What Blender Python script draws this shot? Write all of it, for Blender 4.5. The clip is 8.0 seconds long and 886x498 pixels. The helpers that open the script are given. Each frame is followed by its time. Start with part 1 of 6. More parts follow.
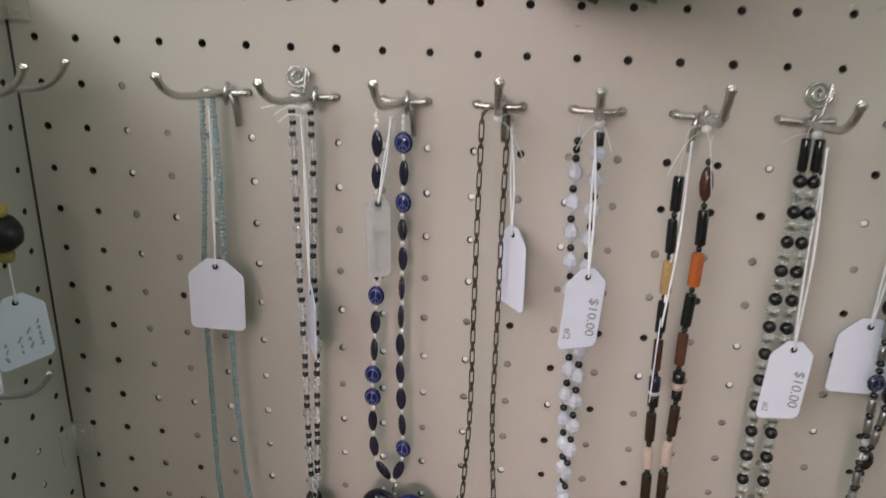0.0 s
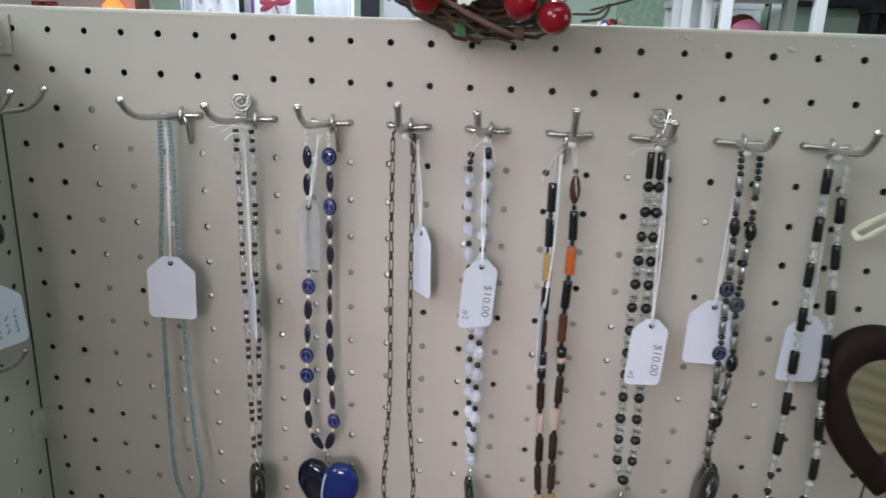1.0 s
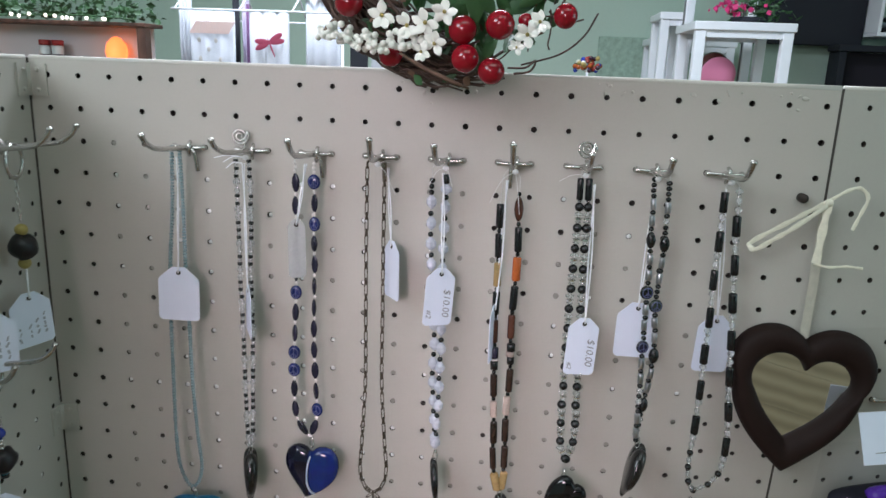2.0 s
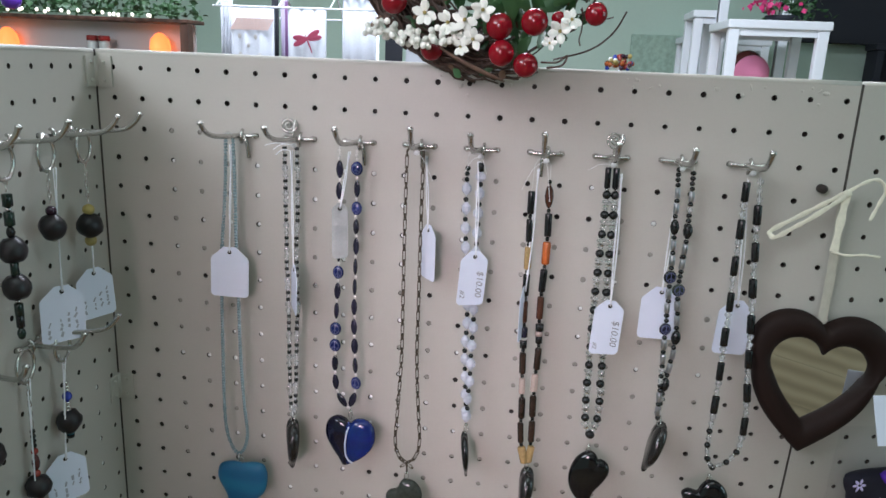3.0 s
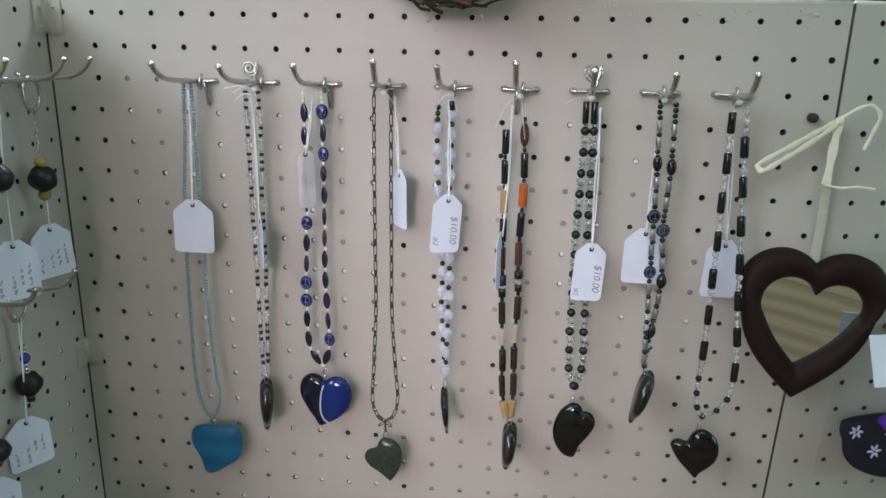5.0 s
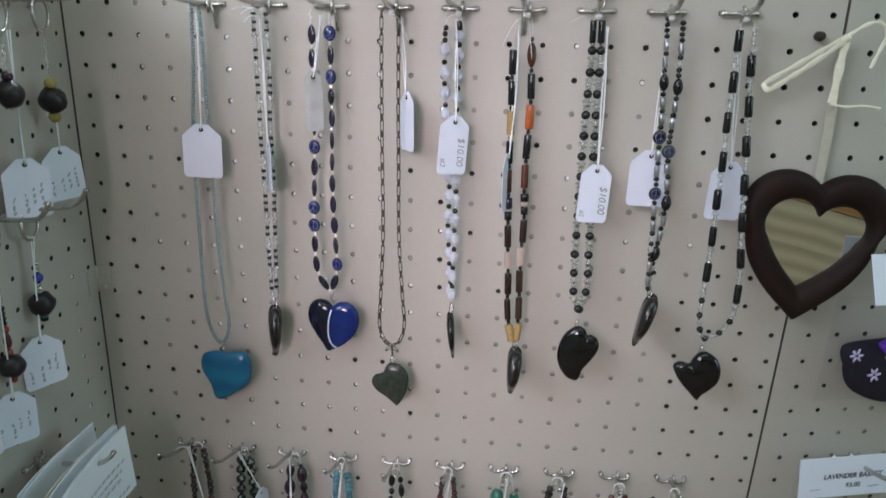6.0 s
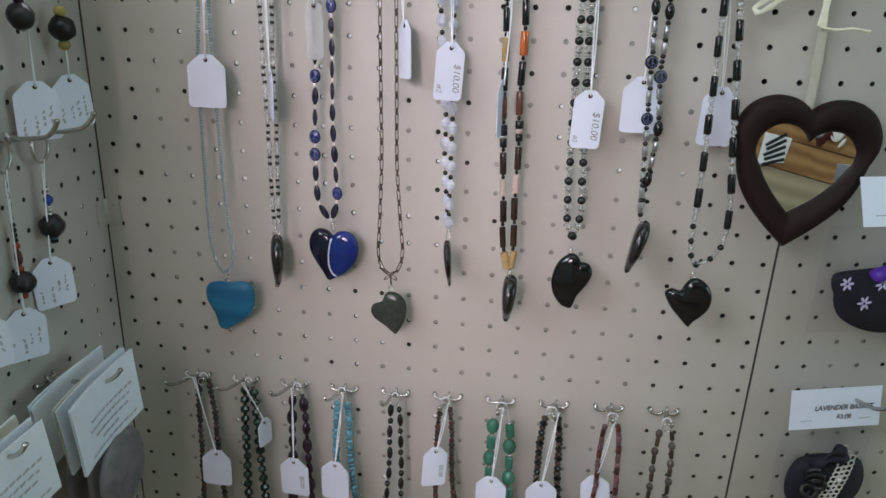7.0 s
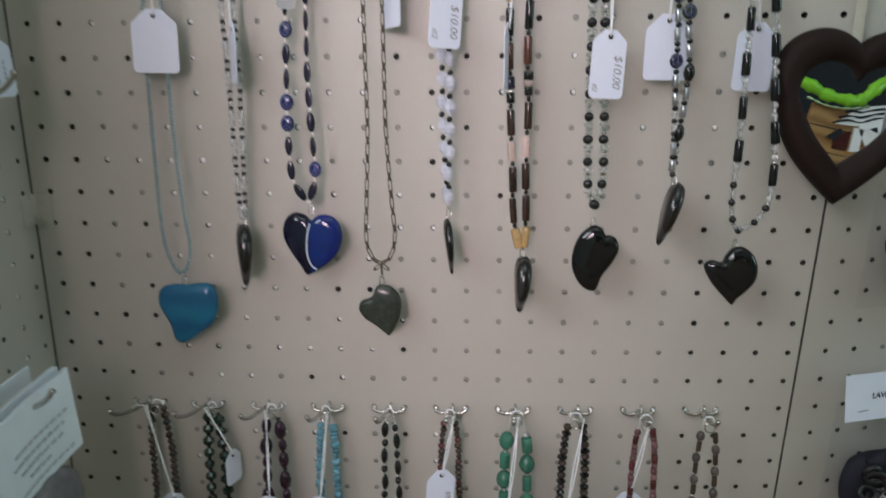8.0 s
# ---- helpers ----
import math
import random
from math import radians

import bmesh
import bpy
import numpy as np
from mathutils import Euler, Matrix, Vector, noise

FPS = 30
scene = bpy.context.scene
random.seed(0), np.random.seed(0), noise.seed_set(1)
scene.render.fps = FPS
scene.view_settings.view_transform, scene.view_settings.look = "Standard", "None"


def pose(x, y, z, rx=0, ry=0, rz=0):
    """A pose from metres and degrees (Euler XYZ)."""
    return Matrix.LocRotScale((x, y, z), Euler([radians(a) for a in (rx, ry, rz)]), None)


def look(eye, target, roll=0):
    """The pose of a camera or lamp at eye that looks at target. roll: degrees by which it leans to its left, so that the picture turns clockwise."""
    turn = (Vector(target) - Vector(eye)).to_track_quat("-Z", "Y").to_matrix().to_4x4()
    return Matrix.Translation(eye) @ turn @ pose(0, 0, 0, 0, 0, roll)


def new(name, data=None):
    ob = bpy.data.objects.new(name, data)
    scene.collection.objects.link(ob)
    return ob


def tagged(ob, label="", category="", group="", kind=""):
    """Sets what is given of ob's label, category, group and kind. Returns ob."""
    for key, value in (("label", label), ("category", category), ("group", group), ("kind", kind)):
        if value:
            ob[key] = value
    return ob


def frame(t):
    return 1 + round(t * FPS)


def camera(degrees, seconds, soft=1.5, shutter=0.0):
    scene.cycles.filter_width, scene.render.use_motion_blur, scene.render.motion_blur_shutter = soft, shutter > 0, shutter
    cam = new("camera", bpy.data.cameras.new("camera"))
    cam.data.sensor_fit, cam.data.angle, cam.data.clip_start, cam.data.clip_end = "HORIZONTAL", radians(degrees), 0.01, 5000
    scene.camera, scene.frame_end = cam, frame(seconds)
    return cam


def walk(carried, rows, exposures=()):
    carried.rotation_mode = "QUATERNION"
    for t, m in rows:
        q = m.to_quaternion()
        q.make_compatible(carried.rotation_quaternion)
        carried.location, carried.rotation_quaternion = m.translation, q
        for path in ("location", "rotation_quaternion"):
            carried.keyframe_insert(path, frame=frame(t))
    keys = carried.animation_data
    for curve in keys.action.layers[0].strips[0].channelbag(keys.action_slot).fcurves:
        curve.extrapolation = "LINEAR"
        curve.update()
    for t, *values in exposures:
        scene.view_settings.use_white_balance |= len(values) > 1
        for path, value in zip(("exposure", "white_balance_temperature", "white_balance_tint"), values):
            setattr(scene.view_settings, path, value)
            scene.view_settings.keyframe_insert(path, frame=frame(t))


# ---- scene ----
cam = camera(63.1, 8.0, soft=1.5, shutter=0.4)
PATH = [
    (0, (0.043, -0.385, 1.472), (-0.24, 1.482, 0.814), 1.7),
    (0.5, (0.052, -0.426, 1.491), (-0.186, 1.47, 0.903), 1.7),
    (1, (0.089, -0.459, 1.476), (-0.125, 1.446, 0.906), 2.1),
    (1.5, (0.11, -0.499, 1.487), (-0.067, 1.428, 0.98), 2.1),
    (2.8, (0.123, -0.583, 1.485), (-0.145, 1.339, 1.003), 2.5),
    (3, (0.119, -0.58, 1.484), (-0.158, 1.338, 0.988), 2.5),
    (3.5, (0.124, -0.569, 1.472), (-0.143, 1.342, 0.948), 1.4),
    (4, (0.121, -0.553, 1.47), (-0.16, 1.353, 0.931), 1.3),
    (5.3, (0.141, -0.56, 1.442), (-0.132, 1.343, 0.891), 1.0),
    (5.5, (0.14, -0.564, 1.436), (-0.133, 1.335, 0.869), 0.9),
    (6, (0.139, -0.574, 1.411), (-0.141, 1.311, 0.805), 1.2),
    (6.5, (0.149, -0.59, 1.386), (-0.144, 1.284, 0.751), 1.2),
    (7, (0.159, -0.601, 1.365), (-0.158, 1.271, 0.736), 1.2),
    (7.5, (0.129, -0.572, 1.337), (-0.19, 1.339, 0.838), -0.3),
    (8, (0.111, -0.533, 1.286), (-0.079, 1.396, 0.792), -0.3),
]
walk(cam, [(t, look(eye, target, roll)) for t, eye, target, roll in PATH],
     exposures=[(0, -0.21, 6650, 14.5), (0.5, -0.14, 6400, 13.5), (1.2, -0.10, 6050, 11.5), (3.0, -0.03, 5950, 15), (5.5, 0.01, 5980, 12.5), (7.0, 0.05, 6030, 14.5), (8.0, -0.07, 6150, 12.5)])

# ---- light ----
world = bpy.data.worlds.new("world")
scene.world = world
world.use_nodes = True
wn = world.node_tree
sky = wn.nodes.new("ShaderNodeTexSky")
sky.sky_type = "NISHITA"
sky.sun_disc = False
sky.sun_elevation, sky.sun_rotation = radians(38), radians(200)
wn.links.new(sky.outputs["Color"], wn.nodes["Background"].inputs["Color"])
wn.nodes["Background"].inputs["Strength"].default_value = 0.1


def area(name, m, sx, sy, watts, colour):
    data = bpy.data.lights.new(name, "AREA")
    data.shape, data.size, data.size_y, data.energy, data.color = "RECTANGLE", sx, sy, watts, colour
    ob = new(name, data)
    ob.matrix_world = m
    return tagged(ob, kind="structure")


# unseen lamps added to match the panel tones: a high left one that the shaded wing half hides, a pair of small pinkish
# spots, a top fill, a side fill for the left wing, a fill over the shelves
# unseen lamp, set where the wing's shading points; no shop front is built
area("high_left_light", look((-1.05, -1.45, 2.30), (0.10, 0, 1.30)), 0.9, 0.7, 20.5, (0.895, 0.965, 0.95))
# added pinkish lamps, with no source seen, that tint the panel's middle
area("pink_pool_fill", look((-0.08, -1.10, 1.62), (0.025, 0, 1.40)), 0.28, 0.28, 0.19, (1.0, 0.77, 0.80)).data.spread = radians(34)
area("pink_pool_fill", look((-0.04, -1.10, 1.46), (0.070, 0, 1.10)), 0.28, 0.28, 0.25, (1.0, 0.76, 0.80)).data.spread = radians(34)
# added overhead fill that brightens the upper panel; no fixture is built
area("top_fill_light", look((0.45, -0.85, 2.62), (0.25, -0.35, 0)), 1.3, 0.5, 6.0, (0.84, 1.0, 0.90))
# added side fill for the left wing; the east wall has no opening
area("left_wing_fill", look((3.3, -0.30, 1.70), (0, -0.1, 1.3)), 1.3, 1.3, 17, (0.70, 0.97, 0.96))
# added fill for the room behind the screen; its source is unseen
area("back_shelf_fill", look((-0.45, 0.95, 2.62), (-0.45, 0.95, 0)), 1.8, 0.5, 62, (0.92, 0.97, 1.0))

# ---- materials ----
MATS = {}


def material(name, colour, rough=0.5, metal=0.0, vary=0.12, grain=400.0, bump=0.1, fine=1500.0, **more):
    """A surface with two scales of mottling and fine relief, in metres."""
    if name in MATS:
        return MATS[name]
    mat = bpy.data.materials.new(name)
    mat.use_nodes = True
    nt = mat.node_tree
    bsdf = nt.nodes["Principled BSDF"]
    bsdf.inputs["Roughness"].default_value = rough
    bsdf.inputs["Metallic"].default_value = metal
    for key, value in more.items():
        bsdf.inputs[key.replace("_", " ")].default_value = value
    geo = nt.nodes.new("ShaderNodeNewGeometry")
    big = nt.nodes.new("ShaderNodeTexNoise")
    big.inputs["Scale"].default_value, big.inputs["Detail"].default_value = grain, 5
    small = nt.nodes.new("ShaderNodeTexNoise")
    small.inputs["Scale"].default_value = fine
    info = nt.nodes.new("ShaderNodeObjectInfo")
    nt.links.new(geo.outputs["Position"], big.inputs["Vector"])
    nt.links.new(geo.outputs["Position"], small.inputs["Vector"])
    add = nt.nodes.new("ShaderNodeMath")
    add.operation = "MULTIPLY_ADD"
    nt.links.new(small.outputs["Fac"], add.inputs[0])
    add.inputs[1].default_value = 0.5
    nt.links.new(big.outputs["Fac"], add.inputs[2])
    rnd = nt.nodes.new("ShaderNodeMath")
    rnd.operation = "MULTIPLY_ADD"
    nt.links.new(info.outputs["Random"], rnd.inputs[0])
    rnd.inputs[1].default_value = 0.5
    nt.links.new(add.outputs[0], rnd.inputs[2])
    mul = nt.nodes.new("ShaderNodeMapRange")
    nt.links.new(rnd.outputs[0], mul.inputs["Value"])
    mul.inputs["From Min"].default_value, mul.inputs["From Max"].default_value = 0.5, 1.5
    mul.inputs["To Min"].default_value, mul.inputs["To Max"].default_value = 1 - vary, 1 + vary
    mix = nt.nodes.new("ShaderNodeVectorMath")
    mix.operation = "SCALE"
    mix.inputs[0].default_value = colour
    nt.links.new(mul.outputs[0], mix.inputs["Scale"])
    nt.links.new(mix.outputs[0], bsdf.inputs["Base Color"])
    if bump:
        bp = nt.nodes.new("ShaderNodeBump")
        bp.inputs["Strength"].default_value, bp.inputs["Distance"].default_value = bump, 0.0006
        nt.links.new(add.outputs[0], bp.inputs["Height"])
        nt.links.new(bp.outputs[0], bsdf.inputs["Normal"])
    MATS[name] = mat
    return mat


def banded(name, dark, light, scale, rough=0.4, axis="Z", turn=1.5, bump=0.15, own=False):
    """A streaked surface: wood grain or banded stone."""
    if name in MATS:
        return MATS[name]
    mat = bpy.data.materials.new(name)
    mat.use_nodes = True
    nt = mat.node_tree
    bsdf = nt.nodes["Principled BSDF"]
    bsdf.inputs["Roughness"].default_value = rough
    geo = nt.nodes.new("ShaderNodeNewGeometry")
    wave = nt.nodes.new("ShaderNodeTexWave")
    wave.bands_direction = axis
    wave.inputs["Scale"].default_value, wave.inputs["Distortion"].default_value = scale, turn
    wave.inputs["Detail"].default_value = 3
    co = nt.nodes.new("ShaderNodeTexCoord")
    nt.links.new(co.outputs["Object"] if own else geo.outputs["Position"], wave.inputs["Vector"])
    info = nt.nodes.new("ShaderNodeObjectInfo")
    far = nt.nodes.new("ShaderNodeMath")
    far.operation = "MULTIPLY"
    far.inputs[1].default_value = 40.0
    nt.links.new(info.outputs["Random"], far.inputs[0])
    nt.links.new(far.outputs[0], wave.inputs["Phase Offset"])
    ramp = nt.nodes.new("ShaderNodeValToRGB")
    ramp.color_ramp.elements[0].color, ramp.color_ramp.elements[1].color = (*dark, 1), (*light, 1)
    nt.links.new(wave.outputs["Fac"], ramp.inputs["Fac"])
    nt.links.new(ramp.outputs["Color"], bsdf.inputs["Base Color"])
    bp = nt.nodes.new("ShaderNodeBump")
    bp.inputs["Strength"].default_value, bp.inputs["Distance"].default_value = bump, 0.001
    nt.links.new(wave.outputs["Fac"], bp.inputs["Height"])
    nt.links.new(bp.outputs[0], bsdf.inputs["Normal"])
    MATS[name] = mat
    return mat


PAINT = material("cream_paint", (0.478, 0.455, 0.408), 0.42, vary=0.05, grain=9, bump=0.12, fine=420)
# near-white colour stands in for the bright glints in the peg holes
PLUG = material("white_glint_plug", (0.95, 0.95, 0.94), 0.16, vary=0.05, grain=60, bump=0.0, Specular_IOR_Level=1.0, Coat_Weight=1.0, Coat_Roughness=0.12, Coat_IOR=2.0)
# panel cream made darker, with the shade of the recess put into it
PLUG_DULL = material("recess_dark_cream", (0.31, 0.29, 0.255), 0.3, vary=0.25, grain=60)
# brown hole walls, darkened so the shade inside sits in the colour
DARK_EDGE = material("shade_dark_drilled_edge", (0.045, 0.034, 0.027), 0.8, vary=0.2)
JOINT = material("grey_brown_joint_shade", (0.055, 0.046, 0.040), 0.8, vary=0.3, grain=90)
DARK_BROWN = material("plain_dark_brown", (0.028, 0.02, 0.016), 0.8, vary=0.2)
STEEL = material("zinc_plated_steel", (0.55, 0.54, 0.52), 0.27, 1.0, vary=0.12, grain=300, bump=0.05)
SILVER = material("silver_wire", (0.72, 0.71, 0.69), 0.2, 1.0, bump=0.02)
BRONZE = material("antique_bronze", (0.12, 0.095, 0.07), 0.3, 0.9, vary=0.3, bump=0.1)
CARD = material("white_card", (0.70, 0.735, 0.85), 0.7, vary=0.03, grain=80, bump=0.05)
STRING = material("white_cotton_string", (0.80, 0.81, 0.84), 0.85, vary=0.1, bump=0.3)
INK = material("black_ink", (0.03, 0.03, 0.04), 0.6)
PEN = material("grey_pen_ink", (0.23, 0.23, 0.26), 0.6)
THREAD = material("nylon_thread", (0.55, 0.55, 0.53), 0.5)
BLACK = material("black_glass", (0.008, 0.008, 0.009), 0.09, bump=0.0)
ONYX = material("black_onyx", (0.007, 0.007, 0.008), 0.07, vary=0.3, grain=120, bump=0.0)
CRYSTAL = material("clear_crystal", (0.92, 0.92, 0.94), 0.04, bump=0.0, vary=0.03, Transmission_Weight=0.78, IOR=1.3)
PALE_BLUE = material("pale_blue_quartz", (0.80, 0.82, 0.93), 0.12, bump=0.0, vary=0.08, Transmission_Weight=0.42)
LAPIS = material("lapis_blue", (0.014, 0.021, 0.115), 0.12, vary=0.5, grain=160, bump=0.0)
LAPIS_DARK = material("dark_lapis", (0.016, 0.014, 0.030), 0.14, vary=0.5, grain=200, bump=0.0)
PEARL = material("white_seed_pearl", (0.72, 0.68, 0.66), 0.25, bump=0.0)
TURQ_SEED = material("grey_turquoise_glass", (0.25, 0.345, 0.37), 0.15, vary=0.6, grain=600, bump=0.0, Transmission_Weight=0.25)
TURQ = banded("banded_turquoise", (0.009, 0.092, 0.195), (0.014, 0.140, 0.25), 14, 0.3, "Z", 6.0, 0.02)
MOSS = material("moss_grey_stone", (0.024, 0.029, 0.023), 0.25, vary=0.75, grain=250, bump=0.05)
SLATE = banded("grey_banded_stone", (0.010, 0.0095, 0.009), (0.024, 0.021, 0.020), 30, 0.2, "X", 3.0, 0.02)
BROWN_STONE = material("dark_brown_agate", (0.032, 0.017, 0.012), 0.15, vary=0.6, grain=140, bump=0.0)
ORANGE_STONE = material("orange_carnelian", (0.34, 0.085, 0.02), 0.15, vary=0.3, bump=0.0)
TAN_STONE = material("tan_agate", (0.45, 0.30, 0.13), 0.15, vary=0.3, bump=0.0, Transmission_Weight=0.2)
ROSE_QUARTZ = material("rose_quartz", (0.72, 0.56, 0.50), 0.15, bump=0.0, Transmission_Weight=0.4)
STRIPE = material("white_vein", (0.62, 0.66, 0.78), 0.25, bump=0.0)
LEATHER = material("dark_brown_leather", (0.0135, 0.006, 0.0045), 0.7, vary=0.2, grain=60, bump=0.25, fine=700, Specular_IOR_Level=0.22)
MIRROR = material("mirror_glass", (0.88, 0.89, 0.88), 0.012, 1.0, vary=0.0, bump=0.0)
RAFFIA = material("cream_raffia", (0.82, 0.78, 0.64), 0.6, vary=0.15, grain=300, bump=0.3)
VINE = material("brown_grapevine", (0.060, 0.032, 0.022), 0.6, vary=0.5, grain=200, bump=0.6, fine=900)
BERRY = material("red_lacquer_berry", (0.21, 0.004, 0.011), 0.12, vary=0.25, grain=90, bump=0.0)
WHITE_PETAL = material("white_silk_petal", (0.80, 0.80, 0.74), 0.6, vary=0.06)
LEAF = material("dark_green_leaf", (0.03, 0.085, 0.028), 0.45, vary=0.4, grain=60)
PINK_PETAL = material("pink_silk_petal", (0.55, 0.03, 0.16), 0.6, vary=0.3)
FROST = material("frosted_plastic", (0.62, 0.62, 0.64), 0.4, bump=0.0, Alpha=0.4)


def two_tone(name, dark, light, edge, rough):
    """A stone of two colours that meet at a place along its own width."""
    mat = bpy.data.materials.new(name)
    mat.use_nodes = True
    nt = mat.node_tree
    bsdf = nt.nodes["Principled BSDF"]
    bsdf.inputs["Roughness"].default_value = rough
    co = nt.nodes.new("ShaderNodeTexCoord")
    axes = nt.nodes.new("ShaderNodeSeparateXYZ")
    nt.links.new(co.outputs["Object"], axes.inputs[0])
    cut = nt.nodes.new("ShaderNodeMapRange")
    cut.inputs["From Min"].default_value, cut.inputs["From Max"].default_value = edge - 0.001, edge + 0.001
    nt.links.new(axes.outputs["X"], cut.inputs["Value"])
    cloud = nt.nodes.new("ShaderNodeTexNoise")
    cloud.inputs["Scale"].default_value = 120
    nt.links.new(co.outputs["Object"], cloud.inputs["Vector"])
    mix = nt.nodes.new("ShaderNodeMix")
    mix.data_type = "RGBA"
    nt.links.new(cut.outputs[0], mix.inputs[0])
    mix.inputs[6].default_value, mix.inputs[7].default_value = (*dark, 1), (*light, 1)
    shade = nt.nodes.new("ShaderNodeMix")
    shade.data_type, shade.blend_type = "RGBA", "MULTIPLY"
    shade.inputs[0].default_value = 0.6
    nt.links.new(mix.outputs[2], shade.inputs[6])
    nt.links.new(cloud.outputs["Color"], shade.inputs[7])
    nt.links.new(shade.outputs[2], bsdf.inputs["Base Color"])
    return mat


HEART_BLUE = two_tone("two_tone_lapis", (0.008, 0.008, 0.028), (0.012, 0.03, 0.20), -0.002, 0.12)
STRAP = material("cream_cotton_strap", (0.51, 0.485, 0.405), 0.8, vary=0.12, grain=200, bump=0.3)

# ---- mesh tools ----


class Mesh:
    """Vertices and faces gathered from simple solids."""

    def __init__(self):
        self.v, self.f = [], []

    def add(self, verts, faces, m=None):
        k = len(self.v)
        self.v += [tuple(m @ Vector(p)) for p in verts] if m else [tuple(p) for p in verts]
        self.f += [tuple(i + k for i in f) for f in faces]
        return self

    def data(self, name, mat, smooth=True):
        me = bpy.data.meshes.new(name)
        me.from_pydata(self.v, [], self.f)
        me.materials.append(mat)
        if smooth:
            me.shade_smooth()
        me.update()
        return me


def lathe(profile, n=12):
    """(radius, height) pairs turned about z; the ends are closed."""
    v, f = [], []
    for r, z in profile:
        v += [(r * math.cos(2 * math.pi * i / n), r * math.sin(2 * math.pi * i / n), z) for i in range(n)]
    for k in range(len(profile) - 1):
        f += [(k * n + i, k * n + (i + 1) % n, (k + 1) * n + (i + 1) % n, (k + 1) * n + i) for i in range(n)]
    f += [tuple(range(n - 1, -1, -1)), tuple(range((len(profile) - 1) * n, len(profile) * n))]
    return v, f


def ball(n=12, k=8):
    return lathe([(max(1e-3, math.sin(math.pi * j / k)), -math.cos(math.pi * j / k)) for j in range(k + 1)], n)


def smoothed(pts, steps=6, closed=False):
    """A smooth line through points."""
    p = [Vector(a) for a in pts]
    q = [p[-1], *p, p[0], p[1]] if closed else [2 * p[0] - p[1], *p, 2 * p[-1] - p[-2]]
    out = []
    for i in range(len(q) - 3):
        a, b, c, d = q[i:i + 4]
        for s in range(steps):
            t = s / steps
            out.append(0.5 * (2 * b + (c - a) * t + (2 * a - 5 * b + 4 * c - d) * t * t + (3 * b - a - 3 * c + d) * t ** 3))
    if not closed:
        out.append(p[-1])
    return out


def tube(pts, r, n=8, closed=False):
    """A round bar along points; r is a number or one for each point."""
    p = [Vector(a) for a in pts]
    rs = r if isinstance(r, (list, tuple)) else [r] * len(p)
    v, f = [], []
    up = Vector((0.31, 0.22, 0.92))
    m = len(p)
    for i in range(m):
        d = (p[(i + 1) % m] - p[i - 1]) if closed else (p[min(i + 1, m - 1)] - p[max(i - 1, 0)])
        d = d.normalized() if d.length > 1e-9 else Vector((0, 0, 1))
        side = d.cross(up)
        if side.length < 1e-3:
            side = d.cross(Vector((1, 0, 0)))
        side.normalize()
        up = side.cross(d)
        v += [p[i] + (side * math.cos(2 * math.pi * j / n) + up * math.sin(2 * math.pi * j / n)) * rs[i] for j in range(n)]
    for i in range(m if closed else m - 1):
        a, b = i * n, ((i + 1) % m) * n
        f += [(a + j, a + (j + 1) % n, b + (j + 1) % n, b + j) for j in range(n)]
    if not closed:
        f += [tuple(range(n - 1, -1, -1)), tuple(range((m - 1) * n, m * n))]
    return v, f


def block(x0, x1, y0, y1, z0, z1, b=0.0):
    """A box whose edges are chamfered by b."""
    bm = bmesh.new()
    bmesh.ops.create_cube(bm, size=1, matrix=Matrix.Translation(((x0 + x1) / 2, (y0 + y1) / 2, (z0 + z1) / 2)) @ Matrix.Diagonal((x1 - x0, y1 - y0, z1 - z0, 1)))
    if b:
        bmesh.ops.bevel(bm, geom=bm.edges[:], offset=b, segments=2, affect="EDGES", profile=0.5)
    v, f = [tuple(p.co) for p in bm.verts], [tuple(p.index for p in q.verts) for q in bm.faces]
    bm.free()
    return v, f


def plate(outline, depth):
    """A flat piece: an outline in x and z, given thickness along y."""
    n = len(outline)
    v = [(x, -depth / 2, z) for x, z in outline] + [(x, depth / 2, z) for x, z in outline]
    f = [tuple(range(n)), tuple(range(2 * n - 1, n - 1, -1))]
    f += [(i, n + i, n + (i + 1) % n, (i + 1) % n) for i in range(n)]
    return v, f


PLACE = {}


# moves, tilts and stretches the hung necklaces to fit the camera's view
VIEW_FIT = Matrix.Translation((0.135, -0.014, 1.45)) @ pose(0, 0, 0, -1.0) @ Matrix.Diagonal((1.0225, 1.0, 1.0155, 1)) @ Matrix.Translation((-0.135, 0.026, -1.45))


def thing(name, at, label, category, group="", kind="", view_fit=False):
    ob = new(name)
    ob.empty_display_size = 0.02
    ob.matrix_basis = (VIEW_FIT if view_fit else Matrix()) @ Matrix.Translation(at)
    PLACE[ob] = Matrix.Translation(at)
    return tagged(ob, label, category, group, kind)


def part(name, geometry, mat, parent, label="", m=None, smooth=True):
    """Links a mesh (or a finished one, shared) under a thing or a part, at the world pose m."""
    if isinstance(geometry, tuple):
        geometry = Mesh().add(*geometry)
    data = geometry.data(name, mat, smooth) if isinstance(geometry, Mesh) else geometry
    ob = new(name, data)
    m = m or Matrix()
    if parent:
        ob.parent = parent
        ob.matrix_basis = PLACE[parent].inverted() @ m
    else:
        ob.matrix_basis = m
    PLACE[ob] = m
    return tagged(ob, label) if label else ob


def solid(name, geometry, mat, label, category, group="", kind="", smooth=False):
    """A top-level thing of one mesh, in world places."""
    return tagged(part(name, geometry, mat, None, smooth=smooth), label, category, group, kind)


CACHE = {}


